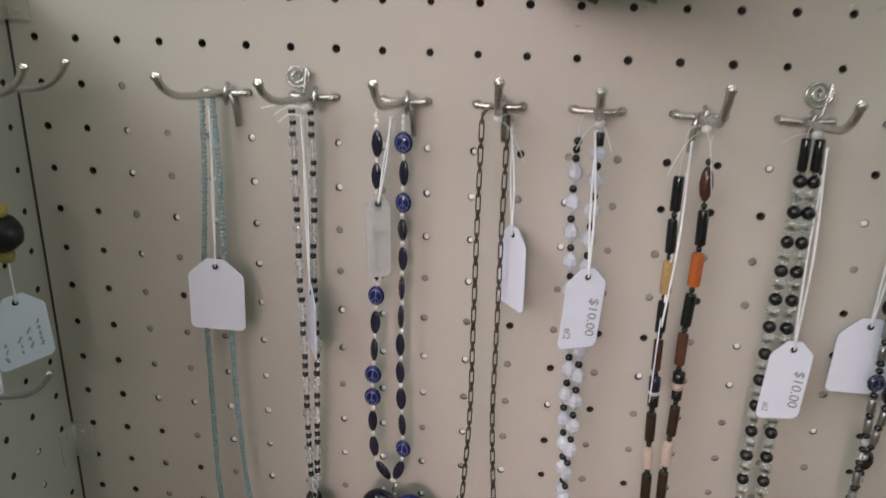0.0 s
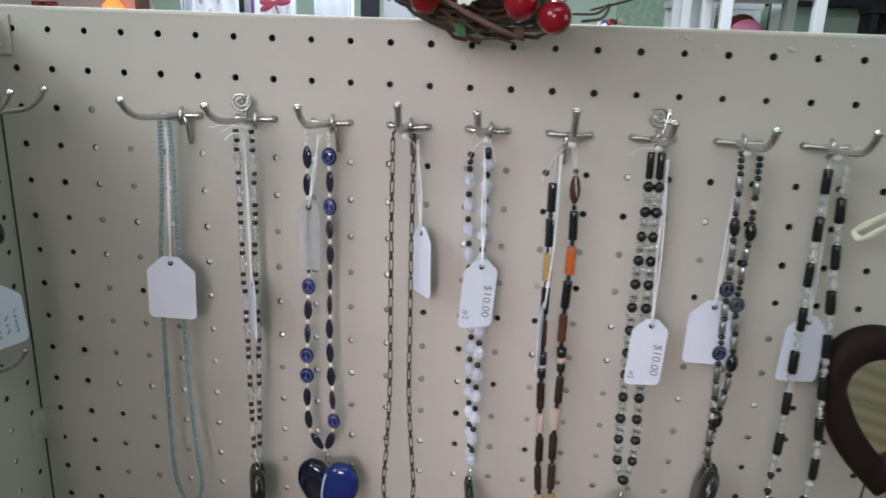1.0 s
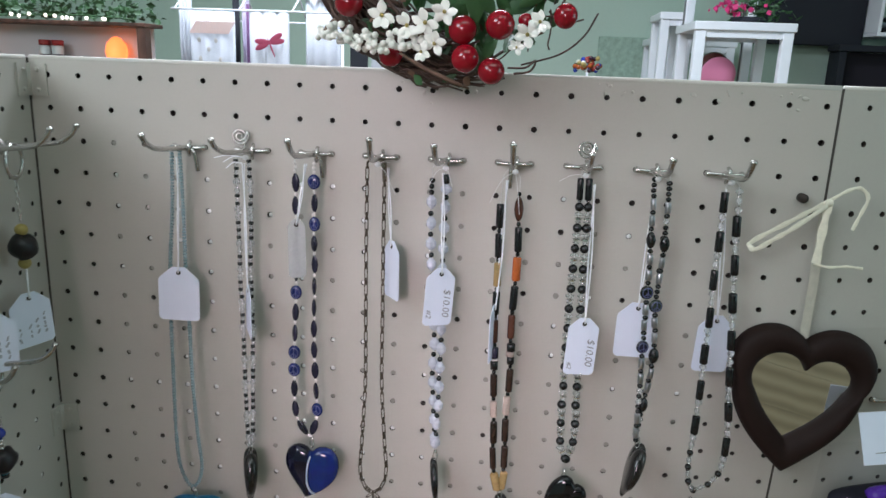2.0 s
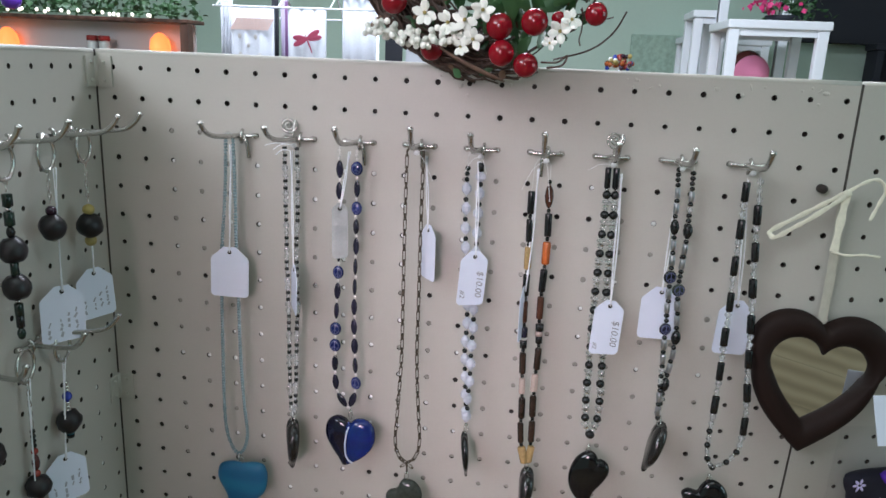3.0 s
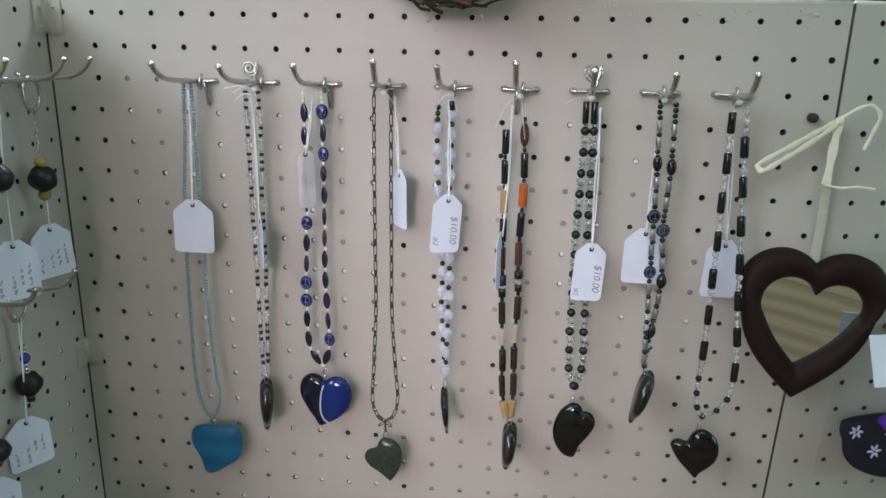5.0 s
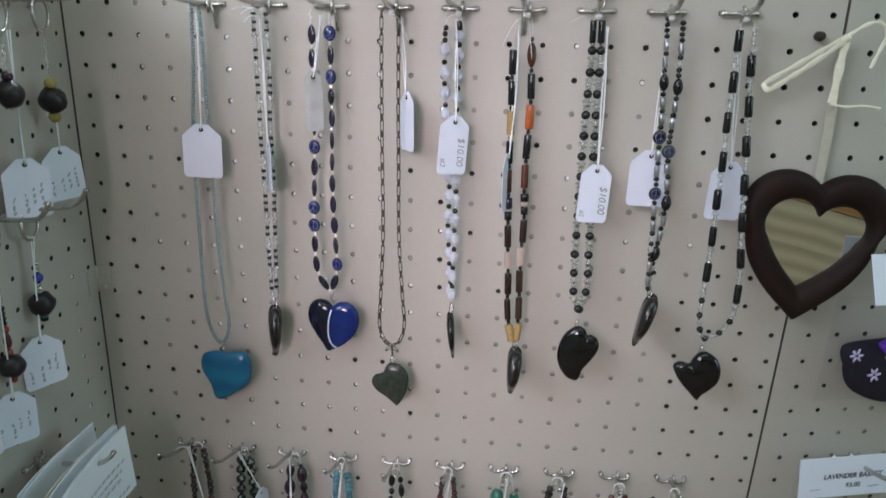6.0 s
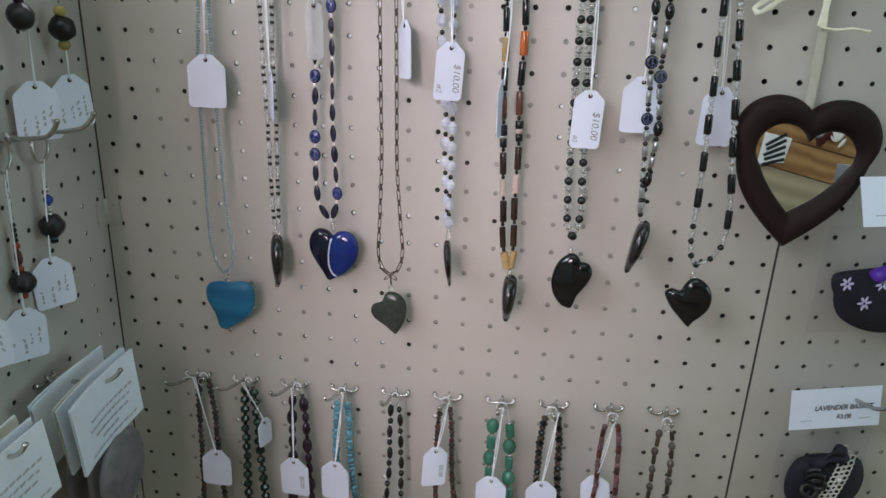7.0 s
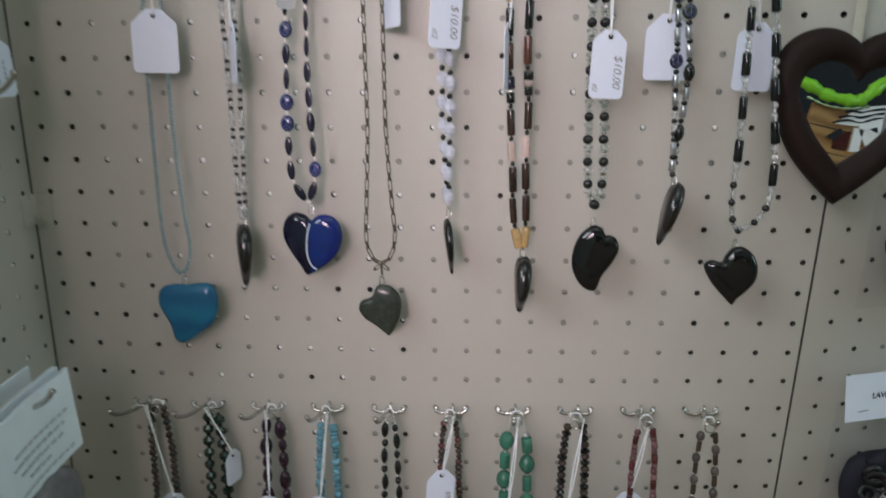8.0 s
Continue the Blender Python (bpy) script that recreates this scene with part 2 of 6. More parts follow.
def shared(kind, mat):
    """Unit bead shapes along z, one mesh for each shape and material."""
    if (kind, mat.name) not in CACHE:
        if kind == "round":
            g = ball(12, 8)
        elif kind == "tube":
            g = lathe([(0.55, -1), (0.85, -0.98), (1, -0.9), (1, 0.9), (0.85, 0.98), (0.55, 1)], 12)
        elif kind == "oval":
            g = lathe([(0.2, -1), (0.5, -0.86), (0.82, -0.55), (1, 0), (0.82, 0.55), (0.5, 0.86), (0.2, 1)], 12)
        elif kind == "facet":
            g = lathe([(0.35, -1), (1, -0.35), (1, 0.35), (0.35, 1)], 8)
        elif kind == "link":
            pts = [(0.5 * math.cos(a), 0, 0.62 * math.copysign(1, math.sin(a)) + 0.38 * math.sin(a)) for a in np.linspace(0.26, 2 * math.pi + 0.26, 14)[:-1]]
            g = tube(pts, 0.17, 6, True)
        CACHE[kind, mat.name] = Mesh().add(*g).data(kind, mat, kind != "facet")
    return CACHE[kind, mat.name]


PITCH, TOP = 0.0254, 1.47


def hole(c, r):
    return c * PITCH, TOP - r * PITCH


def twist(x, z):
    """How far the warped middle panel stands back at a place."""
    u = min(max((x + 0.2286) / 0.54, 0), 1.06)
    return 0.0290 * u ** 1.9 * max(0, ((TOP - z) / PITCH - 6.4) / 12)


SEAM, CORNER = 0.340, -0.2705
RIGHT, LEFT = radians(15), radians(95)


def middle(u, z, out=0.0):
    return Vector((u, twist(u, z) - out, z))


def right_side(d, z, out=0.0):
    return Vector((SEAM + d * math.cos(RIGHT) + out * math.sin(RIGHT), twist(SEAM, z) + d * math.sin(RIGHT) - out * math.cos(RIGHT), z))


def left_side(d, z, out=0.0):
    return Vector((CORNER - d * math.cos(LEFT) + out * math.sin(LEFT), -d * math.sin(LEFT) - out * math.cos(LEFT), z))

# ---- pegboard screen ----


PLUG_MESH = Mesh().add(*(lambda q: ([(a, -b, c) for a, c, b in q[0]], [g[::-1] for g in q[1]]))(lathe([(1.0, -0.6), (0.97, 0.1), (0.72, 0.7), (0.3, 0.95)], 10))).data("paint_plug", PLUG)


def pegboard(at, cells, rows, first, sign, edge, style, screen, label):
    """One panel: a cell with a drilled hole for each place of the grid. at(u, z, out) gives places; first is the u of column 0."""
    rnd = random.Random(len(cells))
    board, dull = Mesh(), Mesh()
    n, rad, deep = 12, 0.00215, 0.0035
    half = PITCH / 2
    ring = [(math.cos(2 * math.pi * (i + 0.5) / n), math.sin(2 * math.pi * (i + 0.5) / n)) for i in range(n)]
    for c in cells:
        for r in rows:
            u0, z0 = first + c * PITCH, TOP - r * PITCH
            lo, hi = max(u0 - half, edge[0]), min(u0 + half, edge[1])
            if c == cells[0]:
                lo = edge[0]
            if c == cells[-1]:
                hi = edge[1]
            outer = []
            for x, y in ring:
                k = 1 / max(abs(x), abs(y))
                x, y = x * k, y * k
                x, y = (math.copysign(1, x) if abs(x) > 0.7 and abs(y) > 0.7 else x), (math.copysign(1, y) if abs(x) > 0.7 and abs(y) > 0.7 else y)
                outer.append((u0 + (x * (hi - u0) if x > 0 else -x * (lo - u0)), z0 + y * half))
            rr = rad * rnd.uniform(0.92, 1.08)
            v = [at(a, b) for a, b in outer]
            v += [at(u0 + x * rr, z0 + y * rr) for x, y in ring]
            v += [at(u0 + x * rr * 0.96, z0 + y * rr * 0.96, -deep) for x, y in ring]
            f = []
            for i in range(n):
                j = (i + 1) % n
                f += [(i, j, n + j, n + i), (n + i, n + j, 2 * n + j, 2 * n + i)]
            if sign < 0:
                f = [g[::-1] for g in f]
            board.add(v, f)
            what = style(c, r, rnd)
            # white disc imitates a glint; the gap beside it stays dark
            if what == 2:
                pr = rr * rnd.uniform(0.70, 0.92)
                a = rnd.gauss(0.2, 0.7)
                gap = (rr - pr) * 0.85
                spot = at(u0 + gap * math.cos(a), z0 + gap * math.sin(a), -0.0007)
                turn = (at(u0 + 0.01, z0) - at(u0, z0)).to_track_quat("X", "Z").to_matrix().to_4x4()
                lay = turn @ pose(0, 0, 0, rnd.uniform(-16, 22), 0, rnd.uniform(-28, 12)) @ Matrix.Diagonal((pr * rnd.uniform(0.9, 1.1), 0.0011, pr, 1))
                part("paint_plug", PLUG_MESH, PLUG, screen, m=Matrix.Translation(spot) @ lay)
            elif what:
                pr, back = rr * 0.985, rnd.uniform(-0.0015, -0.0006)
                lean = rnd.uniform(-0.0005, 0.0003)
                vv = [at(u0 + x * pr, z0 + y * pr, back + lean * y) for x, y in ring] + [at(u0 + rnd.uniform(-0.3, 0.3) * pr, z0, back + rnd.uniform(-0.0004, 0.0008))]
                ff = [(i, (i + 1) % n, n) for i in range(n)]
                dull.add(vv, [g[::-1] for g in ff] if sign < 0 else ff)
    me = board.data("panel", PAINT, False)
    me.materials.append(DARK_EDGE)
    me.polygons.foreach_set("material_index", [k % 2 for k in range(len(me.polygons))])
    bm = bmesh.new()
    bm.from_mesh(me)
    bmesh.ops.remove_doubles(bm, verts=bm.verts[:], dist=0.00002)
    bm.to_mesh(me)
    bm.free()
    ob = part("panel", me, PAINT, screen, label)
    z_lo, z_hi = TOP - (rows[-1] + 0.5) * PITCH, TOP - (rows[0] - 0.5) * PITCH
    # edge band, and a dark sheet added to carry the hole shade, in a few steps along the height to follow the warp
    zs = [z_lo + (z_hi - z_lo) * k / 12 for k in range(13)]
    rim = Mesh()
    for a, b in zip(zs, zs[1:]):
        for u in edge:
            rim.add([at(u, a), at(u, b), at(u, b, -0.0055), at(u, a, -0.0055)], [(0, 1, 2, 3)])
    us = [edge[0] + (edge[1] - edge[0]) * k / 12 for k in range(13)]
    for a, b in zip(us, us[1:]):
        for z in (z_lo, z_hi):
            rim.add([at(a, z), at(b, z), at(b, z, -0.0055), at(a, z, -0.0055)], [(0, 1, 2, 3)])
    part("edge_band", rim, PAINT, screen, smooth=False)
    part("top_bead", tube([at(u, z_hi - 0.0006, -0.0024) for u in us], 0.0027, 8), PAINT, screen, "rounded painted top edge")
    # added dark sheet, so that the open holes read black
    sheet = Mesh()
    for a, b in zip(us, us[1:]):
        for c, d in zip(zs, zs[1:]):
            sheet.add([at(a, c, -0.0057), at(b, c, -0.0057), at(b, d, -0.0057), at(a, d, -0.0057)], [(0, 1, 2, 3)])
    part("back_sheet", sheet, DARK_BROWN, screen, "dark brown sheet added to carry the hole shade")
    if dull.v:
        tagged(part("dull_paint_plugs", dull, PLUG_DULL, screen, "paint skin in many peg holes, recess shade in its darker cream", smooth=False), kind="stuff")
    return ob


def middle_style(c, r, rnd):
    if r < 2 or c < -8 or c > 10:
        return 0
    a = rnd.random()
    if c <= -7:
        return 2 if a < (0.36 if r < 13 else 0.12) else (1 if a < 0.84 else 0)
    if c <= -1:
        return 2 if a < (0.80 if r < 12 else 0.58) else (1 if a < 0.97 else 0)
    if c <= 2:
        return 2 if a < (0.52 if r < 16 else 0.3) else (1 if a < 0.93 else 0)
    if r > 10:
        return 2 if a < 0.04 else (1 if c <= 9 and a < 0.97 else 0)
    return 2 if a < 0.14 else (1 if a < 0.72 - 0.03 * max(0, c - 6) else 0)


def left_style(c, r, rnd):
    return 2 if c in (1, 3) and r > 7 and rnd.random() < 0.4 else 0


def right_style(c, r, rnd):
    return 1 if c > 1 and r > 11 and rnd.random() < 0.5 else 0


screen = thing("pegboard_screen", (0, 0, 0.746), "cream-painted folding pegboard screen full of hung jewellery", "display screen", kind="structure")
pegboard(middle, range(-10, 14), range(0, 29), 0.0, 1, (-0.2690, 0.3385), middle_style, screen, "cream-painted pegboard, slightly warped")
pegboard(right_side, range(0, 14), range(0, 29), 0.0222, 1, (0.0010, 0.37), right_style, screen, "cream-painted pegboard wing")
pegboard(left_side, range(0, 12), range(0, 29), 0.0115, -1, (0.0006, 0.306), left_style, screen, "cream-painted pegboard wing in shade")


def hinge(z, h, at_a, at_b, sign):
    g = Mesh()
    g.add(*tube([at_a(CORNER + 0.001, z - h, 0.001), at_a(CORNER + 0.001, z + h, 0.001)], 0.0028, 10))
    body = part("hinge", g, PAINT, screen, "small hinge painted over in cream")
    for at, u0, u1 in ((at_a, CORNER + 0.002, CORNER + 0.016), (at_b, 0.002, 0.016)):
        leaf = Mesh()
        v = [at(u, zz, o) for o in (0.0, 0.0016) for u, zz in ((u0, z - h), (u1, z - h), (u1, z + h), (u0, z + h))]
        leaf.add(v, [(0, 1, 2, 3), (7, 6, 5, 4), (0, 4, 5, 1), (1, 5, 6, 2), (2, 6, 7, 3), (3, 7, 4, 0)])
        for k in (-0.6, 0.6):
            leaf.add(*ball(8, 4), Matrix.Translation(at((u0 + u1) / 2, z + k * h, 0.0016)) @ Matrix.Diagonal((0.0018, 0.0018, 0.0018, 1)))
        part("hinge_leaf", leaf, PAINT, screen, smooth=False)
    return body


hinge(1.466, 0.0125, middle, left_side, -1)
hinge(1.176, 0.012, middle, left_side, -1)

# dark strips added in the gaps between panels, in place of their shade
for pts, r in (([middle(CORNER - 0.0005, 0.747 + 0.0613 * k, -0.0030) for k in range(13)], 0.0022), ([middle(SEAM, 0.747 + 0.0613 * k, -0.0028) for k in range(13)], 0.0021)):
    part("joint_strip", tube(pts, r, 8), JOINT, screen, "dark strip added to carry the shade in the joint")

# ---- hooks ----


def peg_hook(at, u, z, lean=0.0, reach=0.05, rise=0.016, width=PITCH, wire=0.0016, group="hooks on the pegboard", heel=0.0, sag=0.0):
    """A two-legged wire peg hook: its bar between two holes and an arm that turns up at a round tip. lean: metres by which the tip stands aside."""
    hook = thing("peg_hook", at(u, z), "zinc-plated steel wire peg hook with turned-up round tip", "hook", group)
    h = width / 2
    bar = [at(u - h, z, -0.005), at(u - h, z, -0.001), at(u - h, z, 0.0018), at(u - h * 0.93, z - sag * 0.6, 0.0031), at(u - h * 0.5, z - 0.0003 - sag, 0.0034), at(u, z - 0.0004 - sag * 0.5, 0.0034),
           at(u + h * 0.5, z - 0.0003 - sag, 0.0034), at(u + h * 0.93, z - sag * 0.6, 0.0031), at(u + h, z, 0.0018), at(u + h, z, -0.001), at(u + h, z, -0.005)]
    part("bar", tube(smoothed(bar, 4), wire, 9), STEEL, hook)
    for s in (-1, 1):
        part("leg_collar", ball(10, 6), STEEL, hook, m=Matrix.Translation(at(u + s * h * 0.93, z, 0.0015)) @ Matrix.Diagonal((wire * 1.5, wire * 1.2, wire * 1.5, 1)))
    arm = [at(u, z - 0.0005, 0.004), at(u + lean * 0.25, z + 0.0005, reach * 0.3), at(u + lean * 0.62, z + 0.0025, reach * 0.66), at(u + lean * 0.80, z + 0.0048, reach * 0.82),
           at(u + lean * 0.93, z + rise * 0.66, reach * 0.94), at(u + lean, z + rise, reach)]
    part("weld", ball(10, 7), STEEL, hook, m=Matrix.Translation(at(u, z, 0.0045)) @ Matrix.Diagonal((wire * 1.8, wire * 1.5, wire * 1.4, 1)))
    part("wire_wrap", tube(smoothed([at(u + 0.0018, z + 0.0045, 0.0030), at(u + 0.0022, z + 0.0025, 0.0062), at(u + 0.0016, z - 0.0025, 0.0066), at(u + 0.0008, z - 0.0060, 0.0036)], 4), wire * 0.85, 8), STEEL, hook)
    if heel:
        part("heel", tube(smoothed([at(u + heel * 0.4, z - 0.001, 0.0042), at(u + heel * 0.9, z - 0.0045, 0.0048), at(u + heel, z - 0.012, 0.0036), at(u + heel * 1.02, z - 0.0185, 0.0022)], 4), wire * 0.95, 8), STEEL, hook, "steel wire heel that braces the hook")
    part("arm", tube(smoothed(arm, 5), wire * 1.15, 10), STEEL, hook)
    part("tip", ball(12, 8), STEEL, hook, m=Matrix.Translation(at(u + lean, z + rise, reach)) @ Matrix.Diagonal((wire * 1.5, wire * 1.5, wire * 1.2, 1)))
    return hook


LEANS = (-0.0037, -0.0042, -0.0010, 0.0045, -0.0025, -0.0008, -0.0004, 0.0004, -0.0008)
RISES = (0.0140, 0.0131, 0.0150, 0.0185, 0.0165, 0.0200, 0.0160, 0.0150, 0.0160)
HEELS = (0.0062, 0.0, 0.0050, 0.0030, 0.0, -0.0025, 0.0, 0.0, 0.0)
for k in range(9):
    x0, z0 = hole(-5.5 + 2 * k, 2)
    peg_hook(middle, x0, z0, LEANS[k], 0.066, RISES[k], group="upper row of hooks", wire=0.0017, heel=HEELS[k])

rnd = random.Random(77)
chips = Mesh()
for k in range(20):
    u, z = rnd.uniform(0.02, 0.335), TOP + 0.010 - abs(rnd.gauss(0, 0.008))
    m = Matrix.Translation(middle(u, z, 0.0)) @ pose(0, 0, 0, 0, rnd.uniform(0, 180), 0)
    chips.add(*ball(8, 5), m @ Matrix.Diagonal((rnd.uniform(0.0008, 0.0030), 0.0006, rnd.uniform(0.0006, 0.0016), 1)))
tagged(part("paint_lumps", chips, PAINT, screen, "small lumps of thick paint near the top edge"), kind="stuff")

# ---- necklaces ----
HANG = -0.026


def line(pts, y):
    """A strand's line, top to bottom: (x, z) pairs smoothed; y is a number or two (top, bottom)."""
    ys = y if isinstance(y, tuple) else (y, y)
    zs = [p[1] for p in pts]
    span = max(1e-6, zs[0] - min(zs))
    return smoothed([(x, ys[0] + (ys[1] - ys[0]) * (zs[0] - z) / span, z) for x, z in pts], 10)


def along(path, s):
    """The place and the way on at s metres along a line."""
    for a, b in zip(path, path[1:]):
        d = (b - a).length
        if s <= d or b is path[-1]:
            way = (b - a).normalized()
            return a + way * s, way
        s -= d
    return path[-1], Vector((0, 0, -1))


def length(path):
    return sum((b - a).length for a, b in zip(path, path[1:]))


CARVED = material("pale_carved_line", (0.075, 0.085, 0.20), 0.4, bump=0.0)


def carved_sign():
    """A ring with a stem and two spokes cut into both faces of a flat coin, at unit size."""
    if "sign" not in CACHE:
        g = Mesh()
        for s in (-1, 1):
            g.add(*tube([(0.70 * math.cos(a), s * 0.75, 0.70 * math.sin(a)) for a in np.linspace(0, 2 * math.pi, 17)[:-1]], 0.065, 5, True))
            for a in (90, 270, 225, 315):
                g.add(*tube([(r * math.cos(radians(a)), s * (math.sqrt(1 - r * r) + 0.03), -r * math.sin(radians(a))) for r in (0.0, 0.35, 0.68)], 0.06, 5))
        CACHE["sign"] = g.data("carved_sign", CARVED)
    return CACHE["sign"]


def string_beads(owner, path, beads, rnd, start=0.0, end=0.0, name="bead", fill=False):
    """Threads beads on a line: a list of (shape, material, length, radius[, flatness]), repeated to the end."""
    total = length(path) - end
    s, i = start, 0
    if fill:
        k = (total - start) / sum(b[2] + 0.0002 for b in beads)
        beads = [(b[0], b[1], b[2] * k - 1e-6, *b[3:]) for b in beads]
    while s < total - 0.001:
        shape, mat, size, rad, *flat = beads[i % len(beads)]
        i += 1
        if shape == "gap":
            s += size
            continue
        k = rnd.uniform(0.93, 1.07)
        at, way = along(path, s + size / 2)
        ax = (Vector((1, 0, 0)) - way * way.x).normalized()
        ay = way.cross(ax)
        turn = Matrix((ax, ay, way)).transposed().to_4x4() @ pose(0, 0, 0, 0, 0, rnd.uniform(0, 360) if not flat else rnd.choice((0, 10, 70, -15, 55, 25, 80) if flat[0] != 0.5 else (0, 8, -12, 15)))
        wide = flat[0] if flat else 1
        jitter = Vector((rnd.uniform(-1, 1), rnd.uniform(-1, 1), 0)) * 0.0003
        lay = Matrix.Translation(at + jitter) @ turn @ Matrix.Diagonal((rad * k, rad * k * wide, size / 2, 1))
        bead = part(name, shared(shape, mat), mat, owner, m=lay)
        if flat and shape == "round":
            part("carved_sign", carved_sign(), CARVED, bead, "pale carved ring and spokes", m=lay)
        s += size + 0.0002


def heart_outline(n=44, skew=0.0, lobe=1.0):
    """A heart about 1 wide and 1 high round its middle; skew bends the point aside, lobe sets how deep the notch is."""
    out = []
    for i in range(n):
        t = 2 * math.pi * i / n
        x = 16 * math.sin(t) ** 3 / 32
        z = (13 * math.cos(t) - 5 * lobe * math.cos(2 * t) - 2 * math.cos(3 * t) - math.cos(4 * t)) / 29 + 0.09
        if z < 0:
            x += skew * z * z * 1.6
        out.append((x, z))
    lo, hi = min(p[0] for p in out), max(p[0] for p in out)
    bottom, top = min(p[1] for p in out), max(p[1] for p in out)
    return [((x - (lo + hi) / 2) / (hi - lo), (z - (bottom + top) / 2) / (top - bottom)) for x, z in out]


# heart outlines traced as the camera sees them, in parts of their width and height
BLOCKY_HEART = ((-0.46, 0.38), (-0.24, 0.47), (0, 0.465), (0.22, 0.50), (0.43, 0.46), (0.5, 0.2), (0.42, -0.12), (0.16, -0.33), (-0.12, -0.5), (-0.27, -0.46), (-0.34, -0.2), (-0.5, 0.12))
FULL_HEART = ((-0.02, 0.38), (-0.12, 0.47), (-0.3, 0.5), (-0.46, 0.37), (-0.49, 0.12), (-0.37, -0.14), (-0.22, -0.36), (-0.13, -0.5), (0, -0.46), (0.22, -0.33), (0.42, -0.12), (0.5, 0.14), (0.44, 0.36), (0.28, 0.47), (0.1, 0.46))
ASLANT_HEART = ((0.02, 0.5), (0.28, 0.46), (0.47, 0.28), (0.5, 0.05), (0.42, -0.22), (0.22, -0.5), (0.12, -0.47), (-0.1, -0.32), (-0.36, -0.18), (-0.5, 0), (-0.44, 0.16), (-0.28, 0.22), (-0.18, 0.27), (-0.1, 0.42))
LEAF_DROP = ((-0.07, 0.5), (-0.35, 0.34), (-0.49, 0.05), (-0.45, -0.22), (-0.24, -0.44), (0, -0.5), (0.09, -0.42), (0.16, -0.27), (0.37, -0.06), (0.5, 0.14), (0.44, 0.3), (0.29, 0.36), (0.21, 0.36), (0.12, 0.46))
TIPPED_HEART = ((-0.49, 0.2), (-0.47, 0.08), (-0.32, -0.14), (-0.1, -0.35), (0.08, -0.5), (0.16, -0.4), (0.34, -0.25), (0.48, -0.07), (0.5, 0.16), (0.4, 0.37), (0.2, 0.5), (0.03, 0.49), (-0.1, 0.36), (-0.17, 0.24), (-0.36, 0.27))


def heart_solid(w, h, thick, skew=0.0, lobe=1.0, shape=()):
    """A polished stone heart, facing -y, that thins towards its point. shape: an outline traced from the camera's view,
    in parts of w and h.
    """
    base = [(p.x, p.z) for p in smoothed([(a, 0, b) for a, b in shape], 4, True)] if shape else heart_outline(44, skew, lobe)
    n = len(base)
    v, f = [], []
    steps = [(-1, 0.1), (-0.98, 0.45), (-0.9, 0.72), (-0.72, 0.88), (-0.4, 0.97), (0, 1.0), (0.4, 0.97), (0.72, 0.88), (0.9, 0.72), (0.98, 0.45), (1, 0.1)]
    for y, s in steps:
        v += [(x * s * w, y * thick / 2 * (0.45 + 0.55 * min(1, max(0, z * s + 0.5) / 0.75) ** 0.8), z * s * h) for x, z in base]
    for k in range(len(steps) - 1):
        f += [(k * n + i, (k + 1) * n + i, (k + 1) * n + (i + 1) % n, k * n + (i + 1) % n) for i in range(n)]
    f += [tuple(range(n)), tuple(range(len(steps) * n - 1, (len(steps) - 1) * n - 1, -1))]
    return v, f


def pendant(owner, x, z_top, cx, cz, w, h, mat, thick=0.009, turn=0.0, tilt=0.0, skew=0.1, y=HANG, label="", lobe=0.35, lean=0.0, shape=()):
    """A stone heart round (cx, cz), hung by a wire bail at (x, z_top)."""
    z_top -= 0.0022
    g = Mesh()
    g.add(*tube(smoothed([(x + 0.0016 * math.cos(a), y + 0.002 * math.sin(a * 2) * 0.3, z_top + 0.001 + 0.004 * math.sin(a)) for a in np.linspace(0, 2 * math.pi, 9)[:-1]], 3, True), 0.0004, 6, True))
    for k in range(3):
        g.add(*tube([(x + 0.0012 * math.cos(a), y + 0.0012 * math.sin(a), z_top + 0.0045 + 0.0006 * k) for a in np.linspace(0, 2 * math.pi, 9)[:-1]], 0.00035, 5, True))
    part("bail", g, SILVER, owner, "twisted silver wire bail")
    m = Matrix.Translation((cx, y, cz - 0.0022)) @ pose(0, 0, 0, 0, lean, 0) @ pose(0, 0, 0, 0, tilt, turn)
    return part("pendant", heart_solid(w, h, thick, skew, lobe, shape), mat, owner, label, m)


def thread(owner, path, r=0.0003, mat=None):
    part("thread", tube(path, r, 5), mat or THREAD, owner)


def loop_over(x0, x1, z, y, reach=0.004):
    """The bit of thread that lies over the hook's arm."""
    return smoothed([(x0, y, z), ((x0 * 3 + x1) / 4, y, z + reach), ((x0 + 3 * x1) / 4, y, z + reach), (x1, y, z)], 5)


def spiral(owner, x, y, z, r=0.0058, turns=2.3):
    pts = []
    for k in range(46):
        a = 2 * math.pi * turns * k / 45
        rr = 0.0008 + (r - 0.0008) * k / 45
        pts.append((x + rr * math.cos(a - 1.2), y + 0.0006 * math.sin(a), z + rr * math.sin(a - 1.2)))
    pts += [(x + r * 0.5, y, z - r * 1.3), (x - r * 0.05, y, z - r * 2.0)]
    part("spiral_clasp", tube(pts, 0.0008, 7), STEEL, owner, "silver wire spiral clasp")


